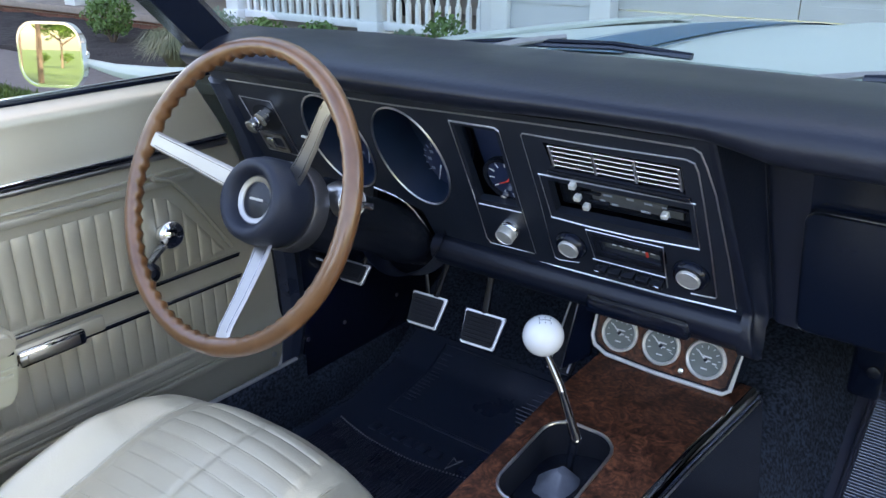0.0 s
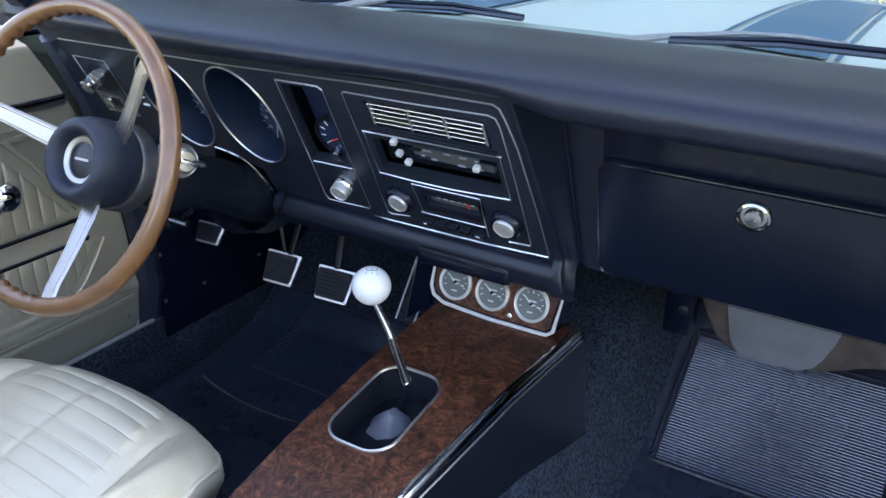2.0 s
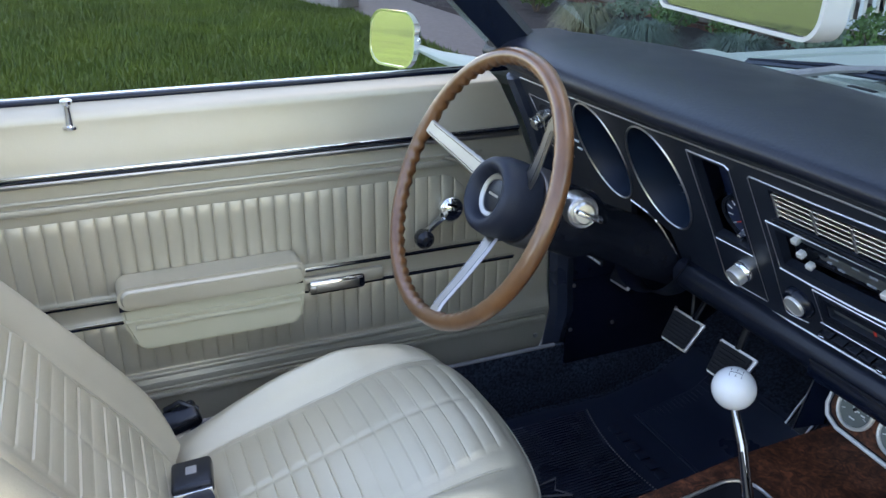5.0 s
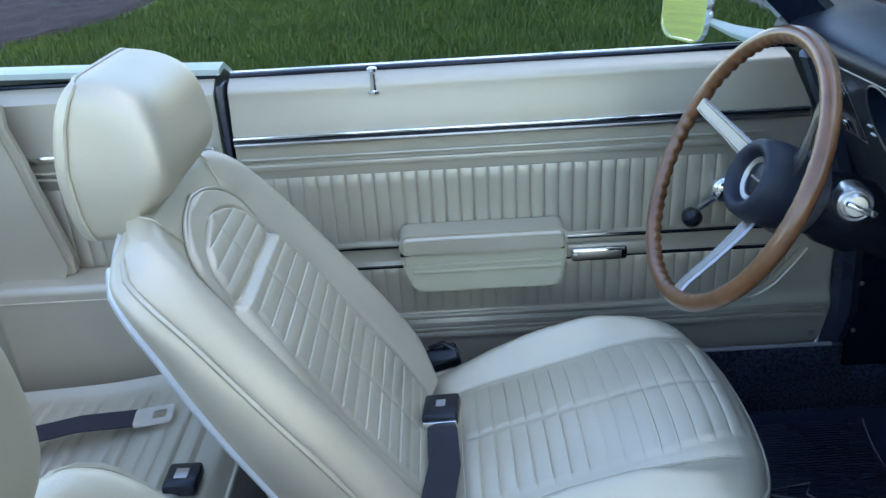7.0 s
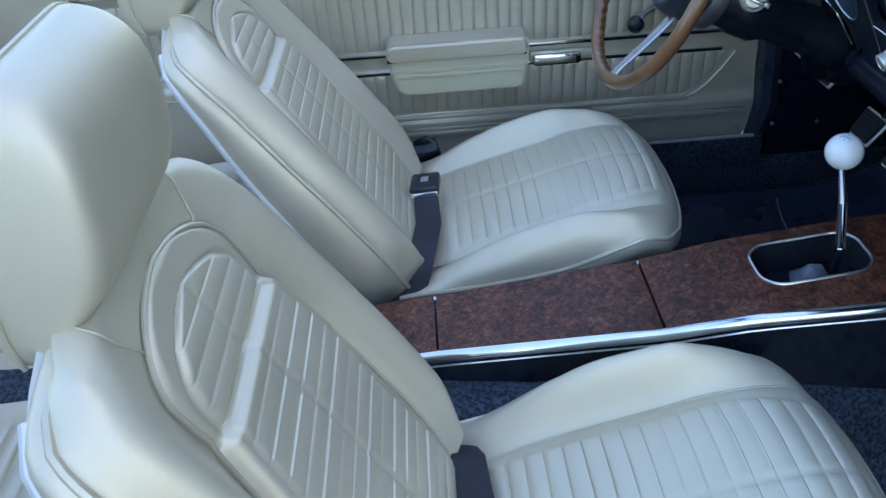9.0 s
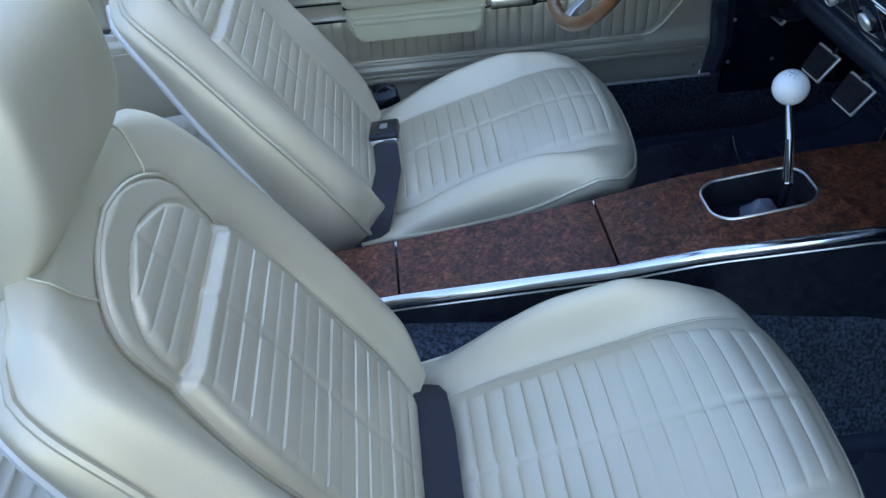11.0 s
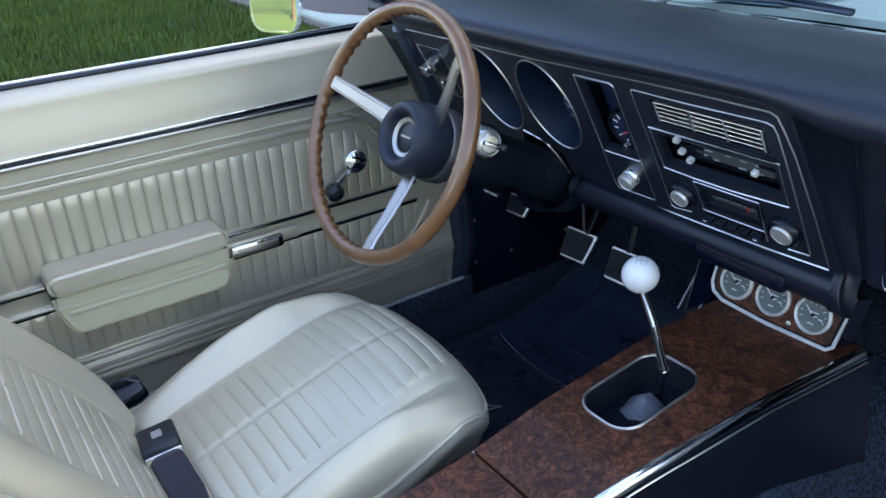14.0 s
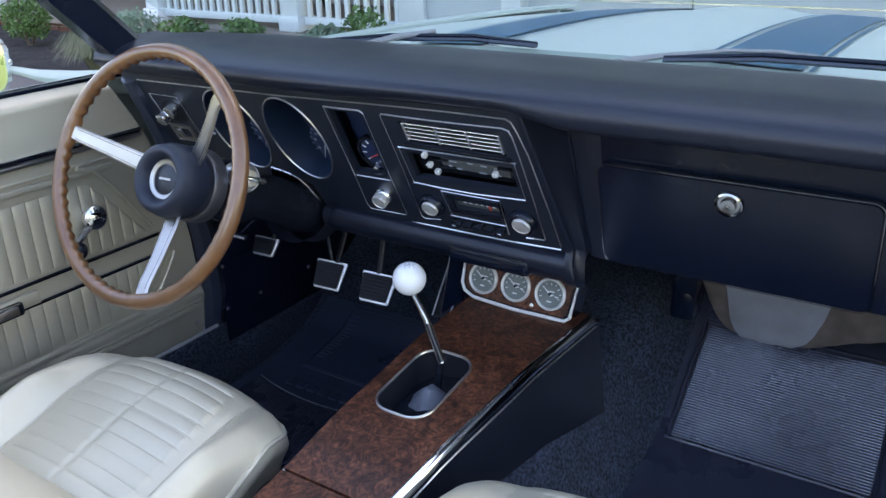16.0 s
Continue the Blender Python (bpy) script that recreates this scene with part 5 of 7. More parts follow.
sheet(b, lambda u, v: Vector((-0.70 + 0.235 * u, lerp(v * 6, range(7), (0.43, 0.408, 0.402, 0.408, 0.43, 0.46, 0.50)), lerp(v * 6, range(7), (0.745, 0.735, 0.718, 0.70, 0.686, 0.682, 0.69)))), 12, 18)
part("lower_roll", b, DASH_VINYL, dash, smooth=60)
b = B()
box(b, (0.010, 0.413, 0.704), (0.150, 0.034, 0.030), 0.009, None, 3)
ash = part("ash_tray", b, BLACK_PAINT, dash, "closed black ash tray drawer")
b = B()
box(b, (0.010, 0.396, 0.717), (0.14, 0.005, 0.004), 0.0018)
part("pull_edge", b, BLACK_PLASTIC, ash)
b = B()
lathe(b, [(0.088, 0.0), (0.082, 0.012), (0.082, 0.05)], Matrix.Translation((-0.40, 0.405, 0.745)) @ Euler((radians(66), 0, 0)).to_matrix().to_4x4() @ Matrix.Scale(-1, 4, (0, 0, 1)), 36, False)
part("column_ring", b, DASH_VINYL, dash)
cb = [(-0.430, 0.381, 0.802), (-0.406, 0.382, 0.799), (-0.388, 0.384, 0.795), (-0.373, 0.389, 0.787), (-0.362, 0.396, 0.774), (-0.355, 0.404, 0.758), (-0.349, 0.413, 0.742), (-0.346, 0.418, 0.731), (-0.346, 0.421, 0.718), (-0.350, 0.421, 0.706), (-0.361, 0.421, 0.691), (-0.377, 0.421, 0.679), (-0.394, 0.421, 0.671), (-0.412, 0.421, 0.667), (-0.450, 0.421, 0.664)]
b = B()
sweep(b, [Vector(p) - Vector((0, 0.003, -0.001)) for p in cb], 0.0019, 6)
part("column_bead", b, LEVER_CHROME, dash, "thin chrome bead round the column opening")
# pod side and glove box wall
b = B()


def glove_y(z):
    """How far ahead the glove box wall stands at a height."""
    return 0.362 + 0.055 * (0.965 - z) / 0.222


def pod_wrap(u, v):
    """The pod's flank: a rounded border, a dark cheek run back, and a hollow that swells out to the glove box wall."""
    z = 0.996 - (0.318 - 0.062 * smooth01((u - 0.30) / 0.35)) * v
    brim = lerp(z, (0.678, 0.700, 0.727, 0.857, 0.996), (0.166, 0.164, 0.157, 0.143, 0.128))
    face = lerp(z, (0.678, 0.688, 0.700, 0.716, 0.732, 0.744, 0.996), (0.428, 0.410, 0.401, 0.399, 0.403, 0.4105, 0.2715))
    start = lerp(z, (0.735, 0.742, 0.996), (0.143, 0.143, 0.119))
    deep = glove_y(z) + 0.012
    x = glide(u, (0, 0.12, 0.20, 0.28, 0.60, 0.72, 0.86, 1), (start, brim - 0.005, brim - 0.001, brim, brim + 0.014, brim + 0.018, brim + 0.026, 0.206))
    y = glide(u, (0, 0.12, 0.20, 0.28, 0.60, 0.72, 0.86, 1), (face, face, face + 0.002, face + 0.008, deep - 0.006, deep, deep - 0.009, glove_y(z) - 0.0003))
    return Vector((x, y, z))


sheet(b, pod_wrap, 50, 60)
part("pod_side", b, DASH_VINYL, dash, smooth=70)
b = B()


def glove_wall(u, v):
    x = 0.206 + 0.489 * u
    z = 0.965 - 0.222 * v
    return Vector((x, glove_y(z), z))


sheet(b, glove_wall, 24, 12)
part("glove_surround", b, BLACK_PAINT, dash)
GM = Matrix(((1, 0, 0, 0.3825), (0, -0.28, -0.96, 0.3878), (0, 0.96, -0.28, 0.822), (0, 0, 0, 1)))
b = B()
plate(b, rrect(0.357, 0.169, 0.016, 6), (), GM, 0.012)
bmesh.ops.bevel(b, geom=[e for e in b.edges if len(e.link_faces) == 2 and e.calc_face_angle(0) > 0.8], offset=0.003, segments=2, affect="EDGES")
glove = part("glove_box_door", b, BLACK_PAINT, dash, "flat satin black glove box door")
b = B()
lathe(b, [(0.0155, 0), (0.015, 0.003), (0.0132, 0.0045), (0.0115, 0.001), (0.0085, 0.001), (0.0075, 0.005), (0.003, 0.0052), (0.0025, 0.003)], GM @ pose(0.0, 0.052, 0) @ Matrix.Scale(1.22, 4), 32)
part("lock", b, LEVER_CHROME, glove, "round chrome lock button")
b = B()
outline(b, rrect(0.357, 0.169, 0.016, 6), GM, 0.0005, True, 6, -0.0007)
part("edge", b, LEVER_CHROME, glove)
b = B()
box(b, (0.455, 0.445, 0.748), (0.49, 0.05, 0.012), 0.005)
part("lower_edge", b, BLACK_PAINT, dash)
b = B()
box(b, (-0.56, 0.46, 0.68), (0.26, 0.06, 0.012), 0.004)
part("under_rail", b, BLACK_PAINT, dash)

# ---- steering ----
WC = Vector((-0.386, 0.076, 0.877))
WT, WY = radians(24.2), radians(2.7)
wn_ = Vector((math.sin(WY) * math.cos(WT), -math.cos(WY) * math.cos(WT), math.sin(WT)))
wu = Vector((0, 0, 1)).cross(wn_).normalized()
wv = wn_.cross(wu)
WM = Matrix(((wu.x, wv.x, wn_.x, WC.x), (wu.y, wv.y, wn_.y, WC.y), (wu.z, wv.z, wn_.z, WC.z), (0, 0, 0, 1)))
RR, TR = 0.1855, 0.0125
wheel = thing("steering_wheel", WC, "three-spoke sport steering wheel with varnished wood rim", "steering wheel")
b = B()
n = 240
rings = []
for i in range(n):
    a = 2 * math.pi * i / n
    d = math.degrees(a)
    grip = 0.0
    if min(abs((d - k + 180) % 360 - 180) for k in (164.5, 46, 283)) > 6:
        grip = 0.0050 * (0.5 + 0.5 * math.cos(a * 60))
    ring = []
    for k in range(14):
        t = 2 * math.pi * k / 14
        r = TR - grip * max(0, math.cos(t - radians(205))) ** 1.3
        ring.append(b.verts.new(WM @ Vector(((RR + r * math.cos(t)) * math.cos(a), (RR + r * math.cos(t)) * math.sin(a), 0.95 * r * math.sin(t)))))
    rings.append(ring)
for i in range(n):
    r0, r1 = rings[i], rings[(i + 1) % n]
    for k in range(14):
        b.faces.new((r0[k], r0[(k + 1) % 14], r1[(k + 1) % 14], r1[k]))
part("rim", b, RIM_WOOD, wheel, "varnished wood rim with finger grips", smooth=80)
for ang in (164.5, 46, 283):
    a = radians(ang)
    d, s = Vector((math.cos(a), math.sin(a), 0)), Vector((-math.sin(a), math.cos(a), 0))
    b = B()
    rows = []
    for q, w, z in ((0.040, 0.0155, -0.064), (0.075, 0.015, -0.050), (0.120, 0.013, -0.027), (0.160, 0.012, -0.004), (0.176, 0.0115, 0.002), (0.1785, 0.011, 0.000)):
        rows.append([b.verts.new(WM @ (d * q + s * o + Vector((0, 0, z + h)))) for o, h in ((-w, 0.0), (-w * 0.8, 0.003), (w * 0.8, 0.003), (w, 0.0), (w * 0.8, -0.003), (-w * 0.8, -0.003))])
    for r0, r1 in zip(rows, rows[1:]):
        for k in range(6):
            b.faces.new((r0[k], r0[(k + 1) % 6], r1[(k + 1) % 6], r1[k]))
    b.faces.new(rows[0][::-1])
    b.faces.new(rows[-1])
    spoke = part("spoke", b, SATIN_METAL, wheel, "brushed metal spoke", smooth=25)
    for sg in (-1, 1):
        b = B()
        sweep(b, [WM @ (d * q + s * (sg * w * 0.62) + Vector((0, 0, z + 0.0030))) for q, w, z in ((0.062, 0.0152, -0.0555), (0.075, 0.015, -0.050), (0.120, 0.013, -0.027), (0.160, 0.012, -0.004), (0.168, 0.0118, -0.001))], 0.0006, 5)
        part("engraved_line", b, LEVER_CHROME, spoke)
HM = WM @ pose(0, 0, -0.020)
b = B()
lathe(b, [(0.030, -0.028), (0.034, -0.010), (0.040, -0.004), (0.047, -0.003), (0.053, -0.009), (0.0575, -0.026), (0.0585, -0.050), (0.055, -0.066), (0.050, -0.070)], HM, 40)
hub = part("hub_pad", b, HUB_RUBBER, wheel, "soft black rubber horn pad", smooth=60)
b = B()
lathe(b, [(0.033, -0.028), (0.033, -0.020), (0.030, -0.018), (0.024, -0.020), (0.022, -0.024)], HM, 36)
part("horn_ring", b, SATIN_METAL, hub, "pale metal ring")
b = B()
lathe(b, [(0.0235, -0.026), (0.0235, -0.0215), (0.015, -0.020), (0.002, -0.0195)], HM, 30)
part("emblem_disc", b, BLACK_PLASTIC, hub, "dark emblem disc")
b = B()
box(b, (0, 0.001, -0.0195), (0.024, 0.0035, 0.0012), 0.0005, HM, 1)
part("emblem_bar", b, SATIN_METAL, hub)
b = B()
lathe(b, [(0.058, -0.066), (0.060, -0.070), (0.060, -0.092), (0.055, -0.096)], HM, 36)
part("hub_collar", b, material("dark_metal", (0.11, 0.11, 0.12), 0.35, 0.8, second=(0.15, 0.15, 0.16), scale=30), wheel)
column = thing("steering_column", (-0.39, 0.3, 0.76), "black steering column with chrome ignition lock", "steering column")
b = B()
lathe(b, [(0.045, -0.092), (0.047, -0.10), (0.047, -0.145), (0.052, -0.16), (0.053, -0.20), (0.042, -0.225), (0.042, -0.32), (0.050, -0.34), (0.050, -0.42)], WM, 32)
part("tube", b, BLACK_PLASTIC, column, smooth=50)
im = WM @ pose(0.045, 0.026, -0.150, 0, 72, 0) @ Matrix.Scale(1.2, 4)
b = B()
lathe(b, [(0.020, -0.012), (0.020, 0.016), (0.018, 0.021), (0.0145, 0.019), (0.0135, 0.027), (0.011, 0.029), (0.001, 0.0295)], im, 28)
ign = part("ignition_lock", b, DULL_CHROME, column, "chrome ignition lock")
b = B()
box(b, (0, 0, 0.034), (0.026, 0.006, 0.012), 0.002, im)
box(b, (0.014, 0, 0.030), (0.016, 0.008, 0.006), 0.002, im)
part("lock_tab", b, CHROME, ign)
b = B()
sweep(b, [WM @ Vector(p) for p in ((-0.04, 0.0, -0.115), (-0.09, 0.01, -0.115), (-0.135, 0.012, -0.11))], [0.004, 0.0035, 0.005], 8)
part("turn_lever", b, CHROME, column)

# ---- centre console ----
console = thing("center_console", (0.01, 0.1, FLOOR + 0.1), "black console with glossy burl-wood top and chrome edge", "console")


def con_z(y):
    return lerp(y, (-0.62, -0.325, 0, 0.12, 0.34, 0.48, 0.62), (0.452, 0.48, 0.52, 0.546, 0.573, 0.579, 0.583))


def con_l(y):
    return lerp(y, (-0.62, -0.325, 0, 0.5), (-0.085, -0.085, -0.085, -0.080))


def con_r(y):
    return lerp(y, (-0.62, -0.325, 0, 0.25, 0.5, 0.6), (0.040, 0.046, 0.080, 0.108, 0.134, 0.142))


BC, BW, BH = (-0.004, 0.232), 0.098, 0.160
hole = rrect(BW, BH, 0.034, 7, *BC)


def veneer(y0, y1, holes=()):
    """One slab of the veneered top, with its edges rounded over; it follows the console's rise."""
    b2 = bmesh.new()
    k = 24
    left = [(con_l(y0 + (y1 - y0) * i / k), y0 + (y1 - y0) * i / k) for i in range(k + 1)]
    right = [(con_r(y0 + (y1 - y0) * i / k), y0 + (y1 - y0) * i / k) for i in range(k, -1, -1)]
    plate(b2, left + right, holes, Matrix.Identity(4), 0.014)
    bmesh.ops.subdivide_edges(b2, edges=[e for e in b2.edges if e.calc_length() > 0.05], cuts=3)
    for v in b2.verts:
        v.co.z += con_z(v.co.y)
    return b2


for y0, y1, hs in ((-0.62, -0.327, ()), (-0.323, -0.002, ()), (0.002, 0.53, (hole,))):
    part("veneer_top", veneer(y0, y1, hs), BURL, console, "red-brown burl veneer")
b = B()


def con_side(u, v):
    y = -0.62 + 1.17 * v
    zt = con_z(y) - 0.010
    w = u
    if w < 0.5:
        t = w * 2
        return Vector((con_l(y) - 0.002 - 0.03 * (1 - t), y, FLOOR + 0.05 + (zt - FLOOR - 0.05) * t))
    t = (w - 0.5) * 2
    return Vector((con_r(y) + 0.010 + 0.03 * t, y, zt - 0.004 - (zt - FLOOR - 0.05) * t))


for side in (0, 1):
    b = B()
    sheet(b, lambda u, v: con_side(0.5 * u if side == 0 else 0.5001 + 0.4999 * u, v), 6, 30)
    thicken(b, 0.004)
    part("side_wall", b, BLACK_PLASTIC, console)
EDGE_X = (-0.001, 0.002, 0.0050, 0.0078, 0.0100, 0.0114, 0.0120, 0.0120, 0.003)
EDGE_Z = (0.0004, 0.0012, 0.0008, -0.0010, -0.0036, -0.0066, -0.0098, -0.0125, -0.0135)
b = B()
sheet(b, lambda u, v: Vector((con_r(-0.62 + 1.15 * v) + lerp(u * 8, range(9), EDGE_X), -0.62 + 1.15 * v, con_z(-0.62 + 1.15 * v) - 0.001 + lerp(u * 8, range(9), EDGE_Z))), 8, 60)
part("chrome_edge", b, EDGE_CHROME, console, "chrome edge strip", smooth=60)
b = B()
sweep(b, [(con_r(y) + 0.0135, y, con_z(y) - 0.0185) for y in [-0.62 + 1.15 * i / 30 for i in range(31)]], 0.0016, 6)
part("edge_bead", b, DULL_CHROME, console)
b = B()
sweep(b, [(con_l(y) - 0.001, y, con_z(y) - 0.008) for y in [-0.62 + 1.14 * i / 30 for i in range(31)]], 0.004, 8, flat=0.8)
part("chrome_edge", b, DULL_CHROME, console, "chrome edge strip")
b = B()
box(b, (0.02, 0.54, 0.545), (0.21, 0.012, 0.06), 0.003)
part("front_wall", b, BLACK_PAINT, console)
b = B()
sweep(b, [(x, y, con_z(y) + 0.001) for x, y in hole], 0.0022, 8, True)
part("opening_trim", b, DULL_CHROME, console, "chrome ring round the shifter opening")
b = B()
rows = []
for k, dz in ((1.0, 0.0), (0.98, -0.03), (0.92, -0.08)):
    rows.append([b.verts.new((BC[0] + (x - BC[0]) * k, BC[1] + (y - BC[1]) * k, con_z(y) + dz)) for x, y in hole])
for r0, r1 in zip(rows, rows[1:]):
    for k in range(len(hole)):
        b.faces.new((r0[k], r0[(k + 1) % len(hole)], r1[(k + 1) % len(hole)], r1[k]))
b.faces.new(rows[-1])
part("shifter_well", b, PEDAL_RUBBER, console, "dark shifter well")
# shifter
shifter = thing("gear_shifter", (-0.01, 0.25, 0.50), "chrome shift lever with a white ball knob", "gear lever")
BALL = Vector((-0.055, 0.274, 0.707))
foot = Vector((-0.012, 0.276, 0.500))
b = B()
lathe(b, [(0.044, 0.0), (0.046, 0.010), (0.040, 0.018), (0.034, 0.022), (0.031, 0.030), (0.022, 0.037), (0.016, 0.046), (0.008, 0.054)], Matrix.Translation((-0.002, 0.246, 0.484)) @ Matrix.Scale(1.12, 4), 36)
for v in b.verts:
    v.co += 0.006 * Vector(noise.noise_vector(v.co * 55))
part("rubber_boot", b, BOOT_GREY, shifter, "dusty rubber boot")
b = B()
kn = Vector((-0.001, 0.272, 0.583))
sweep(b, [kn + Vector((0.003, 0, -0.006)), kn, kn.lerp(BALL, 0.5) + Vector((0.002, 0, 0)), BALL + Vector((0.004, 0, -0.02))], [0.0080, 0.0080, 0.0062, 0.0052], 10, flat=0.8)
part("lever", b, LEVER_CHROME, shifter, "flat chrome lever")
b = B()
sweep(b, [foot, foot.lerp(kn, 0.5), kn + Vector((0, 0.002, 0))], [0.006, 0.006, 0.0065], 8)
part("stem", b, BLACK_PLASTIC, shifter)
b = B()
ax = (BALL - kn).normalized()
sweep(b, [kn + Vector((0.005, -0.0045, -0.002)), kn + ax * 0.062 + Vector((0.0035, -0.0035, 0))], [0.0042, 0.003], 8)
part("lever_plate", b, BLACK_PLASTIC, shifter)
b = B()
bmesh.ops.create_uvsphere(b, u_segments=36, v_segments=20, radius=0.0262)
bmesh.ops.translate(b, vec=BALL, verts=b.verts)
ball = part("ball_knob", b, BALL_WHITE, shifter, "white ball knob with shift pattern", smooth=90)
b = B()
bm_ = Matrix.Translation(BALL) @ Euler((radians(14), radians(2), radians(35))).to_matrix().to_4x4()
R = 0.0264


def on_ball(x, y):
    return bm_ @ Vector((x, y, math.sqrt(R * R - x * x - y * y)))


for line in (((-0.007, 0.006), (-0.007, -0.006)), ((0.0, 0.006), (0.0, -0.006)), ((0.007, 0.006), (0.007, -0.006)), ((-0.007, 0.0), (0.0, 0.0), (0.007, 0.0))):
    sweep(b, [on_ball(*p) for p in line], 0.00045, 4)
part("shift_pattern", b, BLACK_PLASTIC, ball)

# gauge pod on the console
pod = thing("gauge_pod", (0.0, 0.54, 0.56), "three-gauge pod with burl face and bright frame", "gauge panel")
PM = Matrix(((1, 0, 0, 0.013), (0, 0.30, -0.954, 0.484), (0, 0.954, 0.30, 0.5835), (0, 0, 0, 1)))
face = [(-0.107, 0.082), (-0.107, 0.024), (-0.100, 0.010), (-0.080, 0.001), (0.0, -0.003), (0.098, -0.0015), (0.107, 0.006), (0.115, 0.082)]
b = B()
plate(b, face, (), PM, 0.05)
part("housing", b, BLACK_PAINT, pod, "black housing")
inner = [(-0.101, 0.079), (-0.101, 0.027), (-0.095, 0.016), (-0.077, 0.007), (0.0, 0.003), (0.094, 0.0045), (0.101, 0.010), (0.108, 0.079)]
b = B()
plate(b, inner, (), PM @ pose(0, 0, 0.002), 0.002)
part("burl_face", b, BURL, pod, "burl veneer face")
b = B()
outline(b, face, PM, 0.0032, True, 8, 0.001)
part("frame", b, KNOB_METAL, pod, "bright frame bead")
for k, (gx, ang) in enumerate(((-0.064, 140), (0.001, 140), (0.067, 140))):
    gm = PM @ Matrix.Translation((gx, 0.039, 0.002)) @ Matrix.Scale(0.9, 4)
    b = B()
    lathe(b, [(0.0315, 0), (0.0315, 0.005), (0.029, 0.008), (0.0265, 0.006), (0.0262, 0.003)], gm, 36, False)
    g = part("gauge", b, KNOB_METAL, pod, "round gauge with bright bezel")
    b = B()
    prism(b, oval(0.0265, 0.0265, 36), gm @ pose(0, 0, 0.003), 0.002)
    part("dial", b, GREY_FACE, g, "grey-green dial")
    b = B()
    for j in range(9):
        a = radians(200 - 27.5 * j)
        sweep(b, [gm @ Vector((q * math.cos(a), q * math.sin(a), 0.0034)) for q in ((0.019 if j % 2 else 0.017), 0.0225)], 0.0007, 4)
    for x, y, w in ((0.002, 0.005, 0.013), (0.003, -0.001, 0.009), (0.0, -0.0145, 0.010), (0.014, -0.003, 0.007)):
        box(b, (x, y, 0.0034), (w, 0.0022, 0.0006), 0, gm)
    part("dial_marks", b, MARK, g)
    b = B()
    a = radians(ang)
    sweep(b, [gm @ Vector((0.003, -0.003, 0.0045)), gm @ Vector((0.019 * math.cos(a), 0.019 * math.sin(a), 0.0045))], [0.0016, 0.0007], 5)
    part("needle", b, MARK, g)
    b = B()
    lathe(b, [(0.0028, 0.003), (0.0028, 0.006), (0.001, 0.0065)], gm, 12)
    part("needle_cap", b, BLACK_PLASTIC, g)
b = B()
lathe(b, [(0.004, 0), (0.004, 0.0025), (0.0015, 0.003)], PM @ pose(0.036, 0.012, 0.002), 12)
part("screw", b, CHROME, pod)
b = B()
plate(b, [(-0.128, 0.650), (-0.104, 0.652), (-0.104, 0.560), (-0.152, 0.520)], (), Matrix(((1, 0, 0, 0), (0, 0, -1, 0.505), (0, 1, 0, 0), (0, 0, 0, 1))), 0.006)
part("side_bracket", b, BLACK_PAINT, pod, "black side bracket")
b = B()
sweep(b, [(-0.128, 0.504, 0.650), (-0.152, 0.504, 0.520)], 0.0011, 5)
part("bracket_edge", b, DULL_CHROME, pod)


# ---- pedals ----
def pedal(name, x, y, z, w, h, label, arm_x=0.0):
    t = thing(name, (x, y, z), label, "pedal", "pedals")
    m = Matrix.Translation((x, y, z)) @ Euler((radians(58), 0, radians(4))).to_matrix().to_4x4()
    b = B()
    plate(b, [(-w / 2 - 0.003, h / 2 + 0.002), (-w / 2 * 0.88, -h / 2), (w / 2 * 0.88, -h / 2), (w / 2 + 0.003, h / 2 + 0.002)], (), m, 0.008)
    bmesh.ops.bevel(b, geom=list(b.edges), offset=0.002, segments=2, affect="EDGES")
    part("trim", b, DULL_CHROME, t, "bright pedal trim")
    b = B()
    plate(b, [(-w / 2 + 0.001, h / 2 - 0.002), (-w / 2 * 0.86 + 0.001, -h / 2 + 0.004), (w / 2 * 0.86 - 0.003, -h / 2 + 0.004), (w / 2 - 0.003, h / 2 - 0.002)], (), m @ pose(0, 0, 0.005), 0.010)
    bmesh.ops.bevel(b, geom=list(b.edges), offset=0.002, segments=2, affect="EDGES")
    part("rubber_pad", b, PEDAL_RUBBER, t, "black rubber pad")
    b = B()
    for k in range(6):
        yy = -h / 2 + 0.012 + k * (h - 0.024) / 5
        box(b, (0, yy, 0.0054), (w * 0.72, 0.003, 0.0025), 0.0008, m, 1)
    part("tread", b, PEDAL_RUBBER, t)
    b = B()
    sweep(b, [(x + arm_x * 0.3, y + 0.012, z + 0.0), (x + arm_x, y + 0.05, z + 0.10), (x + arm_x, y + 0.07, z + 0.26)], [0.008, 0.0075, 0.0075], 8, flat=0.55)
    part("arm", b, BLACK_PLASTIC, t, "black steel pedal arm")


pedal("clutch_pedal", -0.471, 0.55, 0.510, 0.073, 0.060, "clutch pedal with ribbed black pad and bright trim", arm_x=0.02)
pedal("brake_pedal", -0.351, 0.56, 0.503, 0.079, 0.061, "brake pedal with ribbed black pad and bright trim", arm_x=-0.01)
pedal("parking_brake_pedal", -0.640, 0.535, 0.548, 0.062, 0.04, "small parking brake pedal under the dashboard", arm_x=0.03)
gas = thing("accelerator_pedal", (-0.18, 0.57, 0.50), "tall ribbed black accelerator pedal with bright edge strips", "pedal", "pedals")
AM = Matrix.Translation((-0.182, 0.590, 0.532)) @ Euler((radians(46), 0, radians(6))).to_matrix().to_4x4()
b = B()
plate(b, [(-0.021, -0.062), (0.019, -0.066), (0.023, 0.085), (-0.021, 0.085)], (), AM, 0.012)
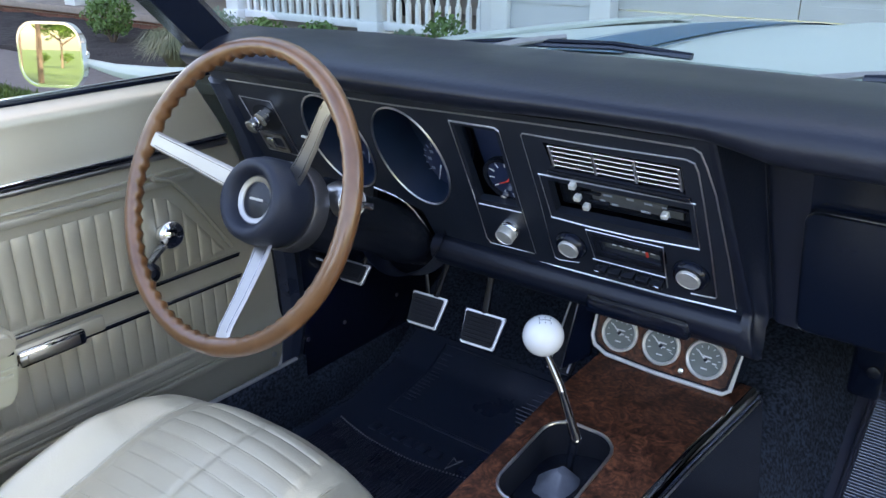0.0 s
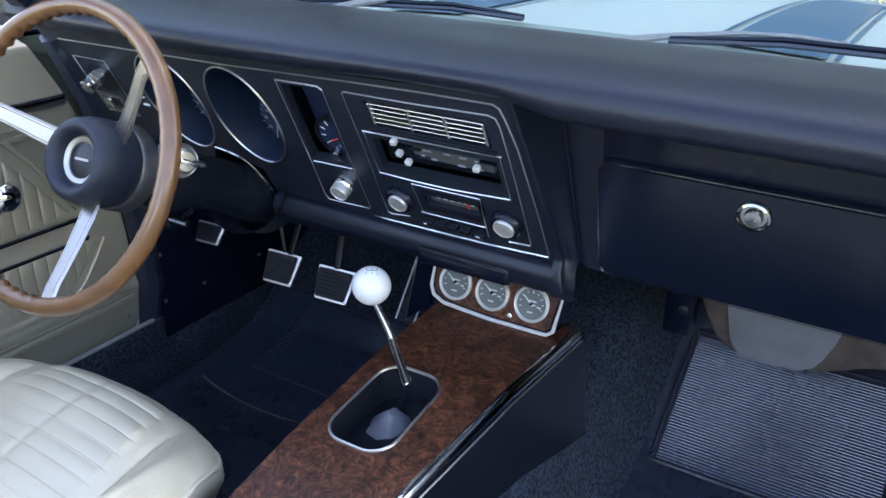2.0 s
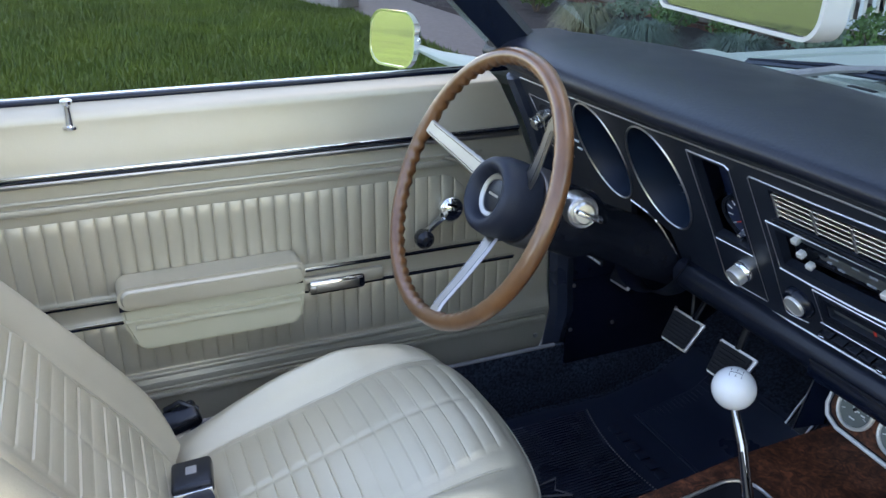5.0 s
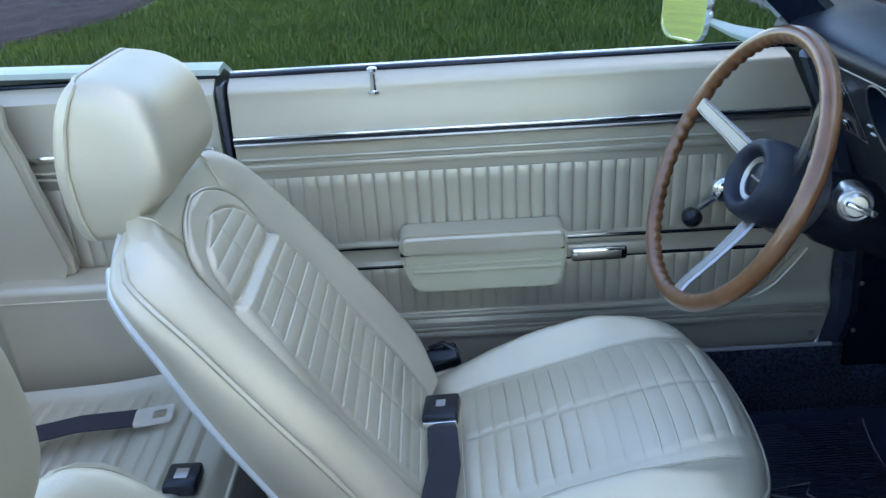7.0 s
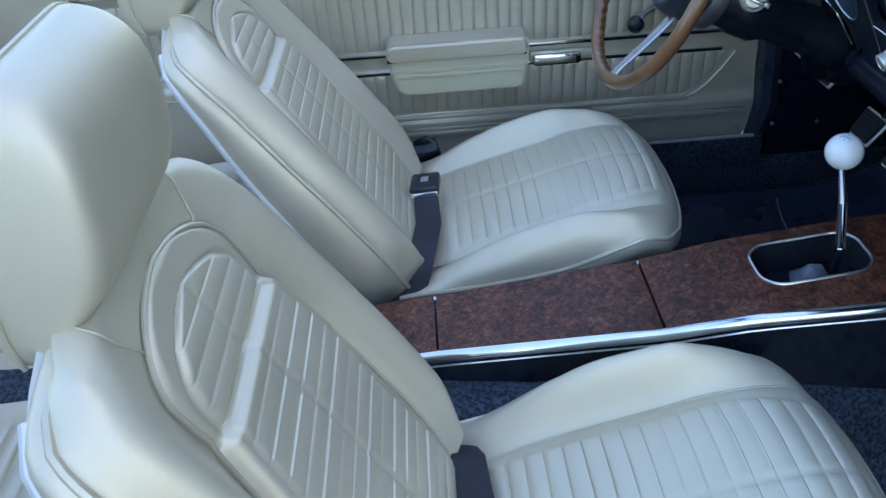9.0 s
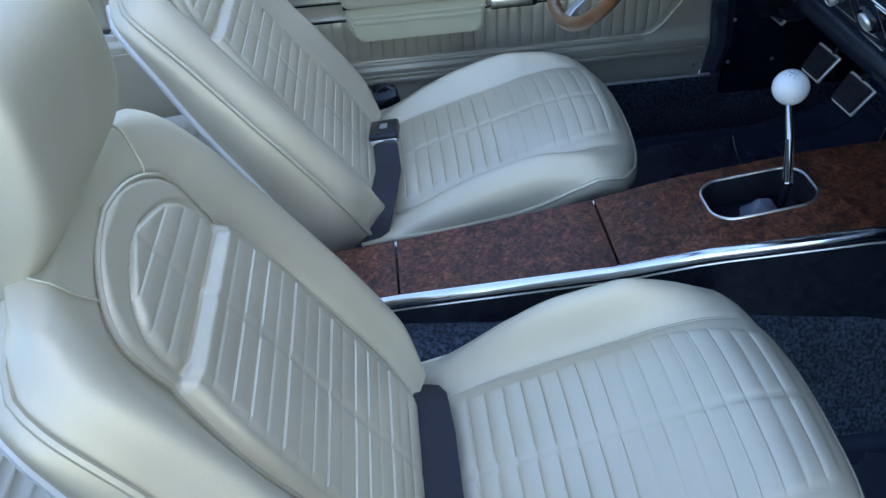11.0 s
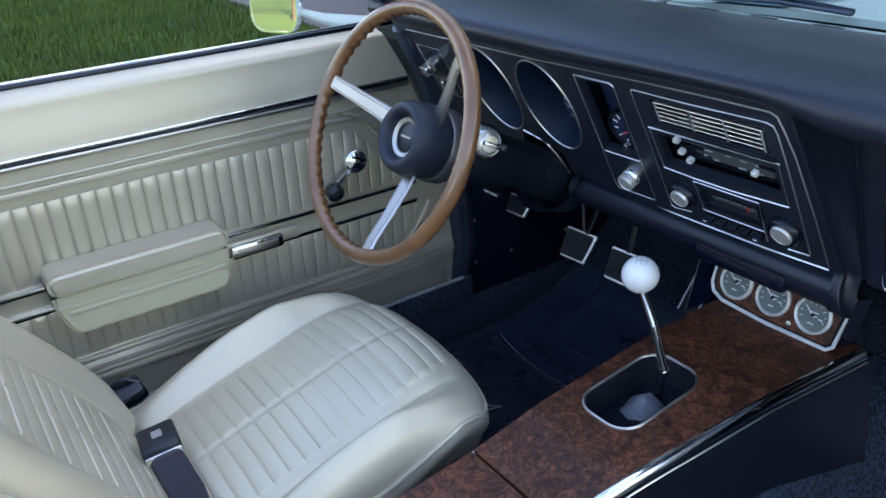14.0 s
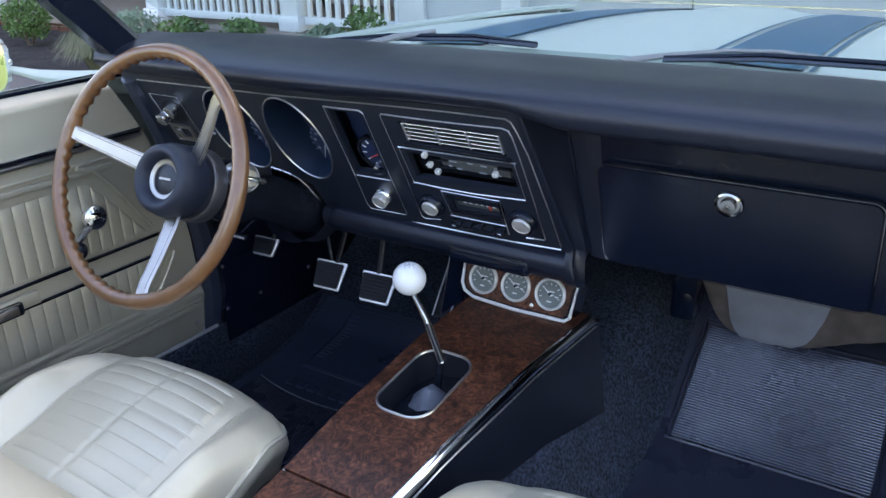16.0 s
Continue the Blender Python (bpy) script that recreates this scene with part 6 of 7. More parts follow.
bmesh.ops.bevel(b, geom=list(b.edges), offset=0.003, segments=2, affect="EDGES")
part("rubber_pad", b, PEDAL_RUBBER, gas, "black rubber pad")
for x0, x1 in ((-0.022, -0.022), (0.014, 0.017)):
    b = B()
    sweep(b, [AM @ Vector((x0, -0.063, 0.001)), AM @ Vector((x1, 0.085, 0.001))], 0.0020, 6)
    part("edge_strip", b, KNOB_METAL, gas)
b = B()
for k in range(12):
    box(b, (-0.003, -0.054 + 0.012 * k, 0.0008), (0.028, 0.004, 0.0025), 0.0008, AM, 1)
part("tread", b, PEDAL_RUBBER, gas)
b = B()
sweep(b, [AM @ Vector((0, 0.05, -0.008)), AM @ Vector((0.0, 0.08, -0.05)), AM @ Vector((0.0, 0.20, -0.05))], 0.006, 8)
part("arm", b, BLACK_PLASTIC, gas)
b = B()
sweep(b, [(-0.53, 0.62, 0.60), (-0.50, 0.60, 0.50), (-0.49, 0.60, 0.46)], 0.004, 6)
solo("dimmer_cable", b, BLACK_PLASTIC, "thin black cable under the dashboard", "cable")
b = B()
lathe(b, [(0.008, 0), (0.008, 0.014), (0.005, 0.018)], pose(-0.50, 0.60, 0.49, 60), 14)
solo("floor_switch", b, SATIN_METAL, "small bright foot switch by the clutch pedal", "switch")

b = B()
plate(b, rrect(0.30, 0.135, 0.02, 4, 0.610, 0.452), (), Matrix(((0, 0, 1, -0.7095), (1, 0, 0, 0), (0, 1, 0, 0), (0, 0, 0, 1))), 0.004)
cover = tagged(part("vent_cover", b, BLACK_PAINT), "flat black screwed cover on the kick panel", "vent cover")
for y, z in ((0.468, 0.509), (0.572, 0.403), (0.740, 0.405), (0.468, 0.406)):
    b = B()
    lathe(b, [(0.0045, 0), (0.0045, 0.002), (0.002, 0.003)], pose(-0.7095, y, z, 0, 90, 0), 10)
    part("screw", b, SATIN_METAL, cover)
brake_release = thing("brake_release", (-0.66, 0.50, 0.585), "black parking brake release handle with pale lettering", "handle")
b = B()
box(b, (-0.655, 0.480, 0.590), (0.052, 0.012, 0.014), 0.003)
part("grip", b, BLACK_PLASTIC, brake_release)
b = B()
for k in range(9):
    box(b, (-0.675 + 0.0048 * k + (0.002 if k > 3 else 0), 0.4735, 0.590), (0.003, 0.001, 0.0045), 0)
part("lettering", b, MARK, brake_release)
b = B()
sweep(b, [(-0.655, 0.486, 0.590), (-0.655, 0.54, 0.612)], 0.005, 8)
part("rod", b, BLACK_PAINT, brake_release)

# heater box under the glove compartment
hb = thing("heater_box", (0.44, 0.74, 0.50), "mottled brown heater box with a grey cover under the dashboard", "heater box")


def case_low(x):
    """The case's lower edge: steep on its inner side, sagging, then rising towards the door."""
    return glide(x, (0.266, 0.285, 0.310, 0.336, 0.365, 0.450, 0.520, 0.586, 0.605), (0.640, 0.585, 0.548, 0.521, 0.515, 0.523, 0.547, 0.570, 0.590))


def case_skin(x, v, proud=0.0):
    """From the top of the front (v = 0) down, round the lower lip and back."""
    low = case_low(x)
    z = glide(v, (0, 0.45, 0.60, 0.68, 0.76, 1), (0.70, low + 0.020, low + 0.004, low, low + 0.003, low + 0.03))
    y = glide(v, (0, 0.45, 0.60, 0.68, 0.76, 1), (0.690, 0.697, 0.700, 0.708, 0.722, 0.84)) - proud
    return Vector((x, y, z)) + 0.004 * Vector(noise.noise_vector(Vector((x * 18 + 1, y * 18, z * 18)))) + 0.0012 * Vector(noise.noise_vector(Vector((x * 70, y * 70, z * 70))))


b = B()
sheet(b, lambda u, v: case_skin(0.266 + 0.339 * u, v), 60, 40)
thicken(b, 0.004)
part("case", b, BROWN_DUCT, hb, "mottled brown fibre case", smooth=60)
b = B()
sheet(b, lambda u, v: case_skin(lerp(v, (0, 0.5, 1), (0.290, 0.328, 0.352)) * (1 - u) + lerp(v, (0, 0.5, 0.8, 1), (0.506, 0.482, 0.462, 0.440)) * u, 0.60 * v, 0.004), 40, 24)
thicken(b, 0.003)
part("cover", b, GREY_FELT, hb, "smooth grey cover with scuffed edges", smooth=60)
b = B()
box(b, (0.255, 0.69, 0.60), (0.045, 0.05, 0.12), 0.008)
part("bracket", b, BLACK_PAINT, hb)
b = B()
lathe(b, [(0.009, 0), (0.009, 0.006), (0.004, 0.008)], pose(0.265, 0.662, 0.59, 90), 12)
part("bolt", b, BLACK_PLASTIC, hb)
b = B()
box(b, (0.17, 0.72, 0.655), (0.16, 0.10, 0.05), 0.012)
solo("wiring_duct", b, BLACK_PLASTIC, "black plastic duct under the glove box", "duct")

# ---- floor mats ----


def mat_z(y):
    """The floor's rise under a mat."""
    return FLOOR + lerp(y, (-1.2, 0.55, 0.70, 1.02, 1.06), (0, 0, 0.03, 0.24, 0.30))


def mat_sheet(t, x0, x1, y0, y1, rubber, border):
    b = B()

    def fn(u, v):
        x, y = x0 + (x1 - x0) * u, y0 + (y1 - y0) * v
        on = min(u * (x1 - x0), (1 - u) * (x1 - x0), v * (y1 - y0), (1 - v) * (y1 - y0))
        sag = 0.0 if border else 0.0016 * noise.noise(Vector((x * 7, y * 7, 2.0)))
        return Vector((x, y, mat_z(y) + 0.016 + sag + (0.008 * smooth01((border - on) / 0.008) if border else 0.0)))

    sheet(b, fn, 60, 80)
    thicken(b, 0.006)
    part("mat", b, rubber, t, "black rubber mat")


def mat_bead(t, loop, rubber, r, lift):
    b = B()
    pts = []
    for (xa, ya), (xb, yb) in zip(loop, loop[1:] + loop[:1]):
        for k in range(16):
            x, y = xa + (xb - xa) * k / 16, ya + (yb - ya) * k / 16
            pts.append((x, y, mat_z(y) + lift))
    sweep(b, pts, r, 6, True)
    part("border_bead", b, rubber, t)


pmat = thing("floor_mat", (0.42, 0.53, FLOOR), "ribbed black rubber floor mat in the passenger footwell", "floor mat", "floor mats")
mat_sheet(pmat, 0.19, 0.65, 0.10, 0.97, MAT_BORDER, 0.05)
b = B()
for k in range(45):
    y = 0.70 + k * 0.0048
    sweep(b, [(0.25, y, mat_z(y) + 0.0242), (0.60, y, mat_z(y) + 0.0242)], 0.0019, 6, caps=False)
tagged(part("ribs", b, MAT_RUBBER, pmat), kind="stuff")
mat_bead(pmat, [(0.242, 0.685), (0.605, 0.685), (0.605, 0.918), (0.242, 0.918)], MAT_BORDER, 0.004, 0.029)

dmat = thing("floor_mat", (-0.44, 0.43, FLOOR), "smooth black rubber floor mat in the driver footwell", "floor mat", "floor mats")
mat_sheet(dmat, -0.675, -0.215, 0.08, 0.775, DRIVER_RUBBER, 0.0)
b = B()
sheet(b, lambda u, v: Vector((-0.578 + 0.310 * u, 0.565 + 0.190 * v, mat_z(0.565 + 0.190 * v) + 0.0245)), 10, 16)
thicken(b, 0.004)
part("heel_panel", b, DRIVER_RUBBER, dmat, "smooth raised rubber heel panel")
mat_bead(dmat, [(-0.582, 0.561), (-0.264, 0.561), (-0.264, 0.759), (-0.582, 0.759)], DRIVER_RUBBER, 0.0030, 0.0265)
b = B()
for k in range(14):
    y = 0.600 + k * 0.0105
    z = mat_z(y) + 0.0290
    sweep(b, [(-0.574, y, z), (-0.552 + 0.004 * (k % 3), y, z)], 0.0014, 5)
    sweep(b, [(-0.345 + 0.05 * abs(k - 8) / 8, y, z), (-0.272, y, z)], 0.0014, 5)
tagged(part("fine_ribs", b, DRIVER_RUBBER, dmat), kind="stuff")
b = B()
for k in range(50):
    x = -0.640 + k * 0.0072
    top = 0.447 + 0.9 * (x + 0.47) ** 2
    sweep(b, [(x, 0.10, FLOOR + 0.0240), (x, 0.27, FLOOR + 0.0215), (x, top, FLOOR + 0.0240)], 0.0022, 5, caps=False)
tagged(part("ribs", b, MAT_BORDER, dmat), kind="stuff")
b = B()
for k in range(52):
    x = -0.640 + k * 0.0071
    box(b, (x, 0.455 + 0.9 * (x + 0.47) ** 2, FLOOR + 0.0250), (0.0032, 0.0032, 0.003), 0.0008, seg=1)
tagged(part("dotted_line", b, WIPER_GREY, dmat, "pale dotted bead"), kind="stuff")
for k in range(6):
    b = B()
    box(b, (-0.560 + k * 0.031, 0.497, FLOOR + 0.0260), (0.022, 0.024, 0.006), 0.003)
    part("embossed_bar", b, DRIVER_RUBBER, dmat, "worn embossed bar")
for x, y, k in ((-0.449, 0.278, 1.0), (-0.362, 0.498, 0.36)):
    b = B()
    sweep(b, [(x + k * dx, y + k * dy, FLOOR + 0.027) for dx, dy in ((-0.006, -0.073), (0.028, 0.034), (0.004, 0.012), (-0.023, 0.029))], 0.002 * (0.4 + 0.6 * k), 6, True)
    part("emblem", b, WIPER_GREY, dmat, "pale arrowhead outline emblem")

# ---- seats ----


def pleat(k):
    """One sewn pleat: a soft pad that rises to a pinched, slightly lipped seam."""
    f = k % 1.0
    return 0.72 * abs(math.sin(math.pi * f)) ** 0.32 + 0.12 * f + 0.20 * math.exp(-((f - 0.945) / 0.032) ** 2)


def closed_curve(pts, n):
    """n points on a smooth closed run through the points."""
    out = []
    m = len(pts)
    for i in range(n):
        q = i / n * m
        k, f = int(q), q % 1.0
        a, b, c, d = (Vector((*pts[(k + j) % m], 0)) for j in (-1, 0, 1, 2))
        out.append(0.5 * (2 * b + (c - a) * f + (2 * a - 5 * b + 4 * c - d) * f * f + (3 * b - a - 3 * c + d) * f ** 3))
    return out


def seat_parts(t, cx, y0, recline, foot, rest, lift=0.0, low=0.0, H=0.578):
    """A high-back bucket seat; cx: its middle, y0: the cushion's shift ahead, recline: degrees of the backrest; foot: its y;
    rest: the head rest's y, z, stretch in y and z, and forward nod; lift: of the cushion's side rolls; low: drop of the cushion; H: the backrest's length."""
    W = 0.230

    def middle(y):
        return glide(y, (-0.385, -0.30, -0.216, -0.148, -0.09, -0.034, 0.041, 0.074, 0.098, 0.112, 0.118), (0.425, 0.460, 0.487, 0.507, 0.523, 0.539, 0.549, 0.546, 0.536, 0.522, 0.508))

    def piping(y):
        return glide(y, (-0.385, -0.365, -0.118, 0.034, 0.067, 0.126), (0.428, 0.432, 0.468, 0.512, 0.520, 0.508))

    def crest(y):
        return glide(y, (-0.385, -0.298, -0.23, -0.165, -0.09, -0.026, 0.04, 0.08, 0.126), (0.0, 0.018, 0.034, 0.042, 0.040, 0.026, 0.010, 0.002, 0.0)) * (1 + lift / 0.04)

    levels = {}

    # cushion: a softly crowned pleated field between two rolls, with the piping on its outer edge
    def cushion(u, v):
        s = -1 + 2 * u
        a = abs(s)
        y = glide(v, (0, 0.86, 0.93, 0.97, 1), (-0.385, 0.05, 0.092, 0.112, 0.118))
        if v not in levels:
            mid, pip = middle(y), piping(y)
            top = mid - 0.011 + crest(y)
            levels[v] = (mid + 0.003, mid, mid - 0.008, mid - 0.012, top, pip + 0.66 * max(top - pip, 0.0), pip)
        z = glide(a, (0, 0.3, 0.58, 0.66, 0.84, 0.95, 1), levels[v]) - low
        w = W * glide(v, (0, 0.3, 0.8, 0.93, 1), (0.95, 1.0, 1.0, 0.98, 0.94))
        half = lerp(y, (-0.02, 0.03, 0.09), (0.585, 0.55, 0.50))
        rib = 0.0
        if a < half and -0.35 < y < 0.095:
            k = (y + 0.35) / 0.0247
            rib = 0.0044 * pleat(k) * smooth01((half - a) / 0.03) * (1 - 0.85 * math.exp(-(a / 0.022) ** 2)) * smooth01((0.095 - y) / 0.01)
        crease = -0.004 * math.exp(-((a - 0.66) / 0.014) ** 2) * smooth01((0.93 - v) / 0.06)
        soft = 0.0022 * noise.noise(Vector((s * 3.1 + cx * 5, y * 9, cx * 3)))
        return Vector((cx + s * w, y + y0 - 0.045 * smooth01((v - 0.5) / 0.5) * a ** 4, z + rib + crease + soft * smooth01((1 - a) / 0.1)))

    b = B()
    sheet(b, cushion, 96, 300)
    part("cushion", b, SEAT_VINYL, t, "ivory pleated vinyl cushion", smooth=60)
    b = B()

    def skirt(u, v):
        k = u * 3
        if k < 1:
            p = cushion(0, k)
        elif k < 2:
            p = cushion(k - 1, 1)
        else:
            p = cushion(1, 3 - k)
        out = Vector((p.x - cx, p.y - y0 + 0.12, 0)).normalized() * (0.006 * math.sin(math.pi * min(v * 1.8, 1)) - 0.016 * v * v)
        return Vector((p.x, p.y, p.z)) + out + Vector((0, 0, -0.07 * v))

    sheet(b, skirt, 96, 8)
    part("cushion_side", b, SEAT_VINYL, t, smooth=60)
    b = B()
    sweep(b, [cushion(0, k / 24) + Vector((0, 0, 0)) for k in range(25)] + [cushion(k / 24, 1) for k in range(1, 25)] + [cushion(1, 1 - k / 24) for k in range(1, 25)], 0.0038, 6)
    part("cushion_welt", b, VINYL_WELT, t, "piped cushion edge")
    for q in (-1, 1):
        b = B()
        sweep(b, [cushion(0.5 + 0.5 * q * 0.66, v) + Vector((0, 0, 0.0018)) for v in [0.02 + 0.86 * k / 30 for k in range(31)]], 0.0018, 6)
        part("cushion_seam", b, VINYL_WELT, t)
    b = B()
    box(b, (cx, -0.15 + y0, 0.325), (0.38, 0.40, 0.11), 0.02)
    part("frame", b, BLACK_PAINT, t)
    for dx in (-0.16, 0.16):
        b = B()
        box(b, (cx + dx, -0.15 + y0, 0.255), (0.03, 0.44, 0.05), 0.006)
        part("rail", b, BLACK_PAINT, t)

    # backrest along a reclined axis
    O = Vector((cx, foot, 0.452))
    up = Vector((0, -math.sin(radians(recline)), math.cos(radians(recline))))
    fr = Vector((0, up.z, -up.y))

    def width(v):
        return glide(v, (0, 0.06, 0.18, 0.4, 0.7, 0.80, 0.86, 0.90, 0.93, 0.955, 0.975, 0.99, 1), (0.205, 0.222, 0.234, 0.232, 0.224, 0.220, 0.215, 0.209, 0.201, 0.188, 0.168, 0.140, 0.100))

    def arch_half(v):
        # half width of the pleated field: straight below, an egg-shaped arch above
        return glide(v, (0, 0.5, 0.665, 0.70, 0.74, 0.785, 0.825, 0.855, 0.876, 0.890, 0.898, 0.903), (0.62, 0.62, 0.560, 0.545, 0.555, 0.555, 0.505, 0.420, 0.320, 0.215, 0.11, 0.0))

    def front(u, v):
        s = -1 + 2 * u
        a = abs(s)
        w = width(v)
        # two lower and upper pleated fields inside raised bolsters
        half = max(arch_half(v), 0.001)
        brink = lerp(v, (0, 0.5, 0.685, 0.80, 0.90, 1), (0.62, 0.62, 0.59, 0.57, 0.52, 0.46))
        bol = 0.036 * smooth01((a - brink + 0.02) / 0.26) * glide(v, (0, 0.15, 0.5, 0.7, 0.85, 0.90, 0.95, 1), (0.5, 0.9, 1.0, 0.85, 0.5, 0.30, 0.06, 0.0))
        drop = glide(v, (0, 0.5, 0.7, 0.84, 0.92, 1), (0.045, 0.045, 0.042, 0.040, 0.036, 0.030))
        edge = -drop * max(smooth01((a - 0.76) / 0.24) ** 2, smooth01((v - 0.92) / 0.08) ** 2)
        arch = glide(v, (0, 0.15, 0.35, 0.55, 0.7, 1), (0.004, 0.006, 0.002, -0.005, -0.007, -0.004))
        rib = 0.0
        pinch = 1 - 0.55 * math.exp(-(a / 0.022) ** 2)
        if v < 0.685:
            # the lower pad stands proud of the bolsters' trough
            if a < half and v > 0.02:
                field = max(half - 0.09, 0.0)
                rib = 0.0050 * pleat((v - 0.02) / 0.665 * 16) * pinch * smooth01((field - a) / 0.03) + (0.003 + 0.010 * smooth01((v - 0.30) / 0.25)) * smooth01((half - a) / 0.07) * (0.25 + 0.75 * smooth01((0.688 - v) / 0.022))
            groove = -0.007 * math.exp(-((a - half) / 0.03) ** 2)
        else:
            # a smooth padded roll inside the piping, then a smaller arch of pleats
            inner = max(glide(v, (0.68, 0.72, 0.76, 0.80, 0.822, 0.838, 0.846), (0.45, 0.47, 0.45, 0.36, 0.25, 0.12, 0.0)), 0.001)
            d = a - half
            if v < 0.846 and a < inner:
                rib = 0.0048 * pleat((v - 0.690) / 0.038) * pinch * smooth01((inner - a) / 0.06)
            roll = smooth01(-d / 0.07) * smooth01((0.905 - v) / 0.02)
            rib += 0.0045 * roll - 0.0035 * math.exp(-((a - inner) / 0.022) ** 2) * smooth01((0.846 - v) / 0.006)
            groove = -0.004 * math.exp(-(d / 0.03) ** 2) if v < 0.91 else 0
            groove -= 0.0022 * math.exp(-((v - 0.692) / 0.010) ** 2) * smooth01((half - a) / 0.05)
        fall = 0.028 * a ** 4 * smooth01((v - 0.80) / 0.20)
        return O + Vector((s * w, 0, 0)) + up * (H * v - fall) + fr * (bol + edge + arch + rib + groove)

    b = B()
    sheet(b, front, 128, 400)
    part("backrest", b, SEAT_VINYL, t, "ivory pleated vinyl backrest", smooth=60)

    def edge_pt(k):
        # once round the front's rim, from the foot on one side over the top
        if k < 1:
            return front(0, k)
        if k < 2:
            return front(k - 1, 1)
        return front(1, 3 - k)

    b = B()

    def band(u, v):
        p = edge_pt(u * 3)
        q = p - O
        out = Vector((q.x, 0, 0)).normalized() * 0.008 * smooth01((H - q.dot(up)) / 0.1) + up * (0.004 * smooth01((q.dot(up) - 0.5) / 0.05))
        d = glide(q.dot(up) / H, (0, 0.2, 0.6, 0.85, 1), (0.090, 0.080, 0.055, 0.028, 0.012))
        return p + out * math.sin(math.pi * v) * 1.2 - fr * (d * v)

    sheet(b, band, 120, 8)
    part("backrest_side", b, SEAT_VINYL, t, smooth=60)
    b = B()
    sweep(b, [edge_pt(3 * k / 90) + fr * 0.002 for k in range(91)], 0.0042, 6)
    part("backrest_welt", b, VINYL_WELT, t, "piped backrest edge")
    vs = [0.02 + 0.79 * k / 44 for k in range(45)] + [0.82, 0.83, 0.84, 0.85, 0.858, 0.866, 0.873, 0.879, 0.885, 0.890, 0.894, 0.897, 0.900, 0.902, 0.903]
    for q in (-1, 1):
        b = B()
        sweep(b, [front(0.5 + 0.5 * q * arch_half(v), v) + fr * 0.005 for v in vs], 0.0026, 6)
        part("panel_seam", b, VINYL_WELT, t)
    for q in (-1, 1):
        b = B()
        sweep(b, [front(0.5 + 0.5 * q * (0.42 + 0.22 * k / 16), 0.848 + 0.122 * k / 16) + fr * 0.002 for k in range(17)], 0.0013, 5)
        part("shoulder_seam", b, VINYL_WELT, t)
    b = B()

    def back(u, v):
        s = -1 + 2 * u
        rim = (front(0, v) - O).dot(fr) - glide(v, (0, 0.2, 0.6, 0.85, 1), (0.090, 0.080, 0.055, 0.028, 0.012)) - 0.002
        return O + Vector((s * width(v) * 0.985, 0, 0)) + up * (H * v - 0.028 * s ** 4 * smooth01((v - 0.80) / 0.20)) + fr * (rim - 0.014 * math.sin(math.pi * v) * (1 - s * s))

    sheet(b, back, 20, 24)
    thicken(b, 0.006)
    part("back_shell", b, SHELL, t, "pale grey hard back shell")
    for s in (0, 1):
        b = B()
        sweep(b, [back(s, v) - fr * 0.002 for v in [k / 20 * 0.97 for k in range(21)]], 0.006, 6)
        part("shell_rim", b, SHELL, t)
    # head rest: a padded block, its front receding below, leaning back to a rounded top, with a piped rear panel
    hy, hz, sy, sz, nod = rest
    section = closed_curve([(-0.058, -0.004), (-0.070, 0.030), (-0.072, 0.085), (-0.062, 0.140), (-0.044, 0.170), (-0.022, 0.178), (0.018, 0.168), (0.046, 0.142), (0.058, 0.088), (0.051, 0.052), (0.024, 0.026), (0.005, 0.006), (-0.007, -0.004), (-0.030, -0.006)], 80)
    core = Vector((0.0, 0.085, 0))

    def rest_pt(q, e):
        # e: -1 to 1 across; a rounded block that keeps its section to near its flanks
        k = max(1 - abs(e) ** 9, 0.0) ** 0.17
        p = core + (q - core) * k
        x = 0.118 * e * (1 - 0.10 * smooth01((p.y - 0.06) / 0.12))
        lump = 0.0009 * noise.noise(Vector((e * 2 + cx * 7, p.x * 15, p.y * 15)))
        return Vector((cx + x + lump, hy + sy * p.x + nod * p.y + lump, hz + sz * p.y + lump))

    b = B()
    n = len(section)
    es = [math.copysign(1 - (1 - abs(-1 + k / 24)) ** 2.4, k - 24) * 0.99995 for k in range(49)]
    rows = [[b.verts.new(rest_pt(q, e)) for q in section] for e in es]
    for r0, r1 in zip(rows, rows[1:]):
        for j in range(n):
            b.faces.new((r0[j], r0[(j + 1) % n], r1[(j + 1) % n], r1[j]))
    b.faces.new(rows[0][::-1])
    b.faces.new(rows[-1])
    hr = part("headrest", b, SEAT_VINYL, t, "padded ivory vinyl headrest", smooth=60)
    # piping: up one flank near the back, over the top and down the other
    b = B()
    flank = [(-0.040, 0.002), (-0.047, 0.03), (-0.050, 0.085), (-0.044, 0.130), (-0.036, 0.155), (-0.028, 0.172)]
    line = []
    for i in range(26):
        q = i / 25 * (len(flank) - 1)
        line.append(Vector((lerp(q, range(6), [p[0] for p in flank]), lerp(q, range(6), [p[1] for p in flank]), 0)))
    sides = []
    for sg in (-1, 1):
        run = []
        for p in line:
            # how far out the block reaches at this spot of its section
            d = (p - core).length
            far = max((q - core).length for q in section if (q - core).normalized().dot((p - core).normalized()) > 0.985)
            e = (1 - min(d / far, 0.999) ** (1 / 0.17)) ** (1 / 9)
            run.append(Vector((cx + sg * (0.118 * e * (1 - 0.10 * smooth01((p.y - 0.06) / 0.12)) + 0.0012), hy + sy * p.x + nod * p.y, hz + sz * p.y)))
        sides.append(run)
    top = section[max(range(n), key=lambda j: section[j].y - 0.35 * section[j].x)]
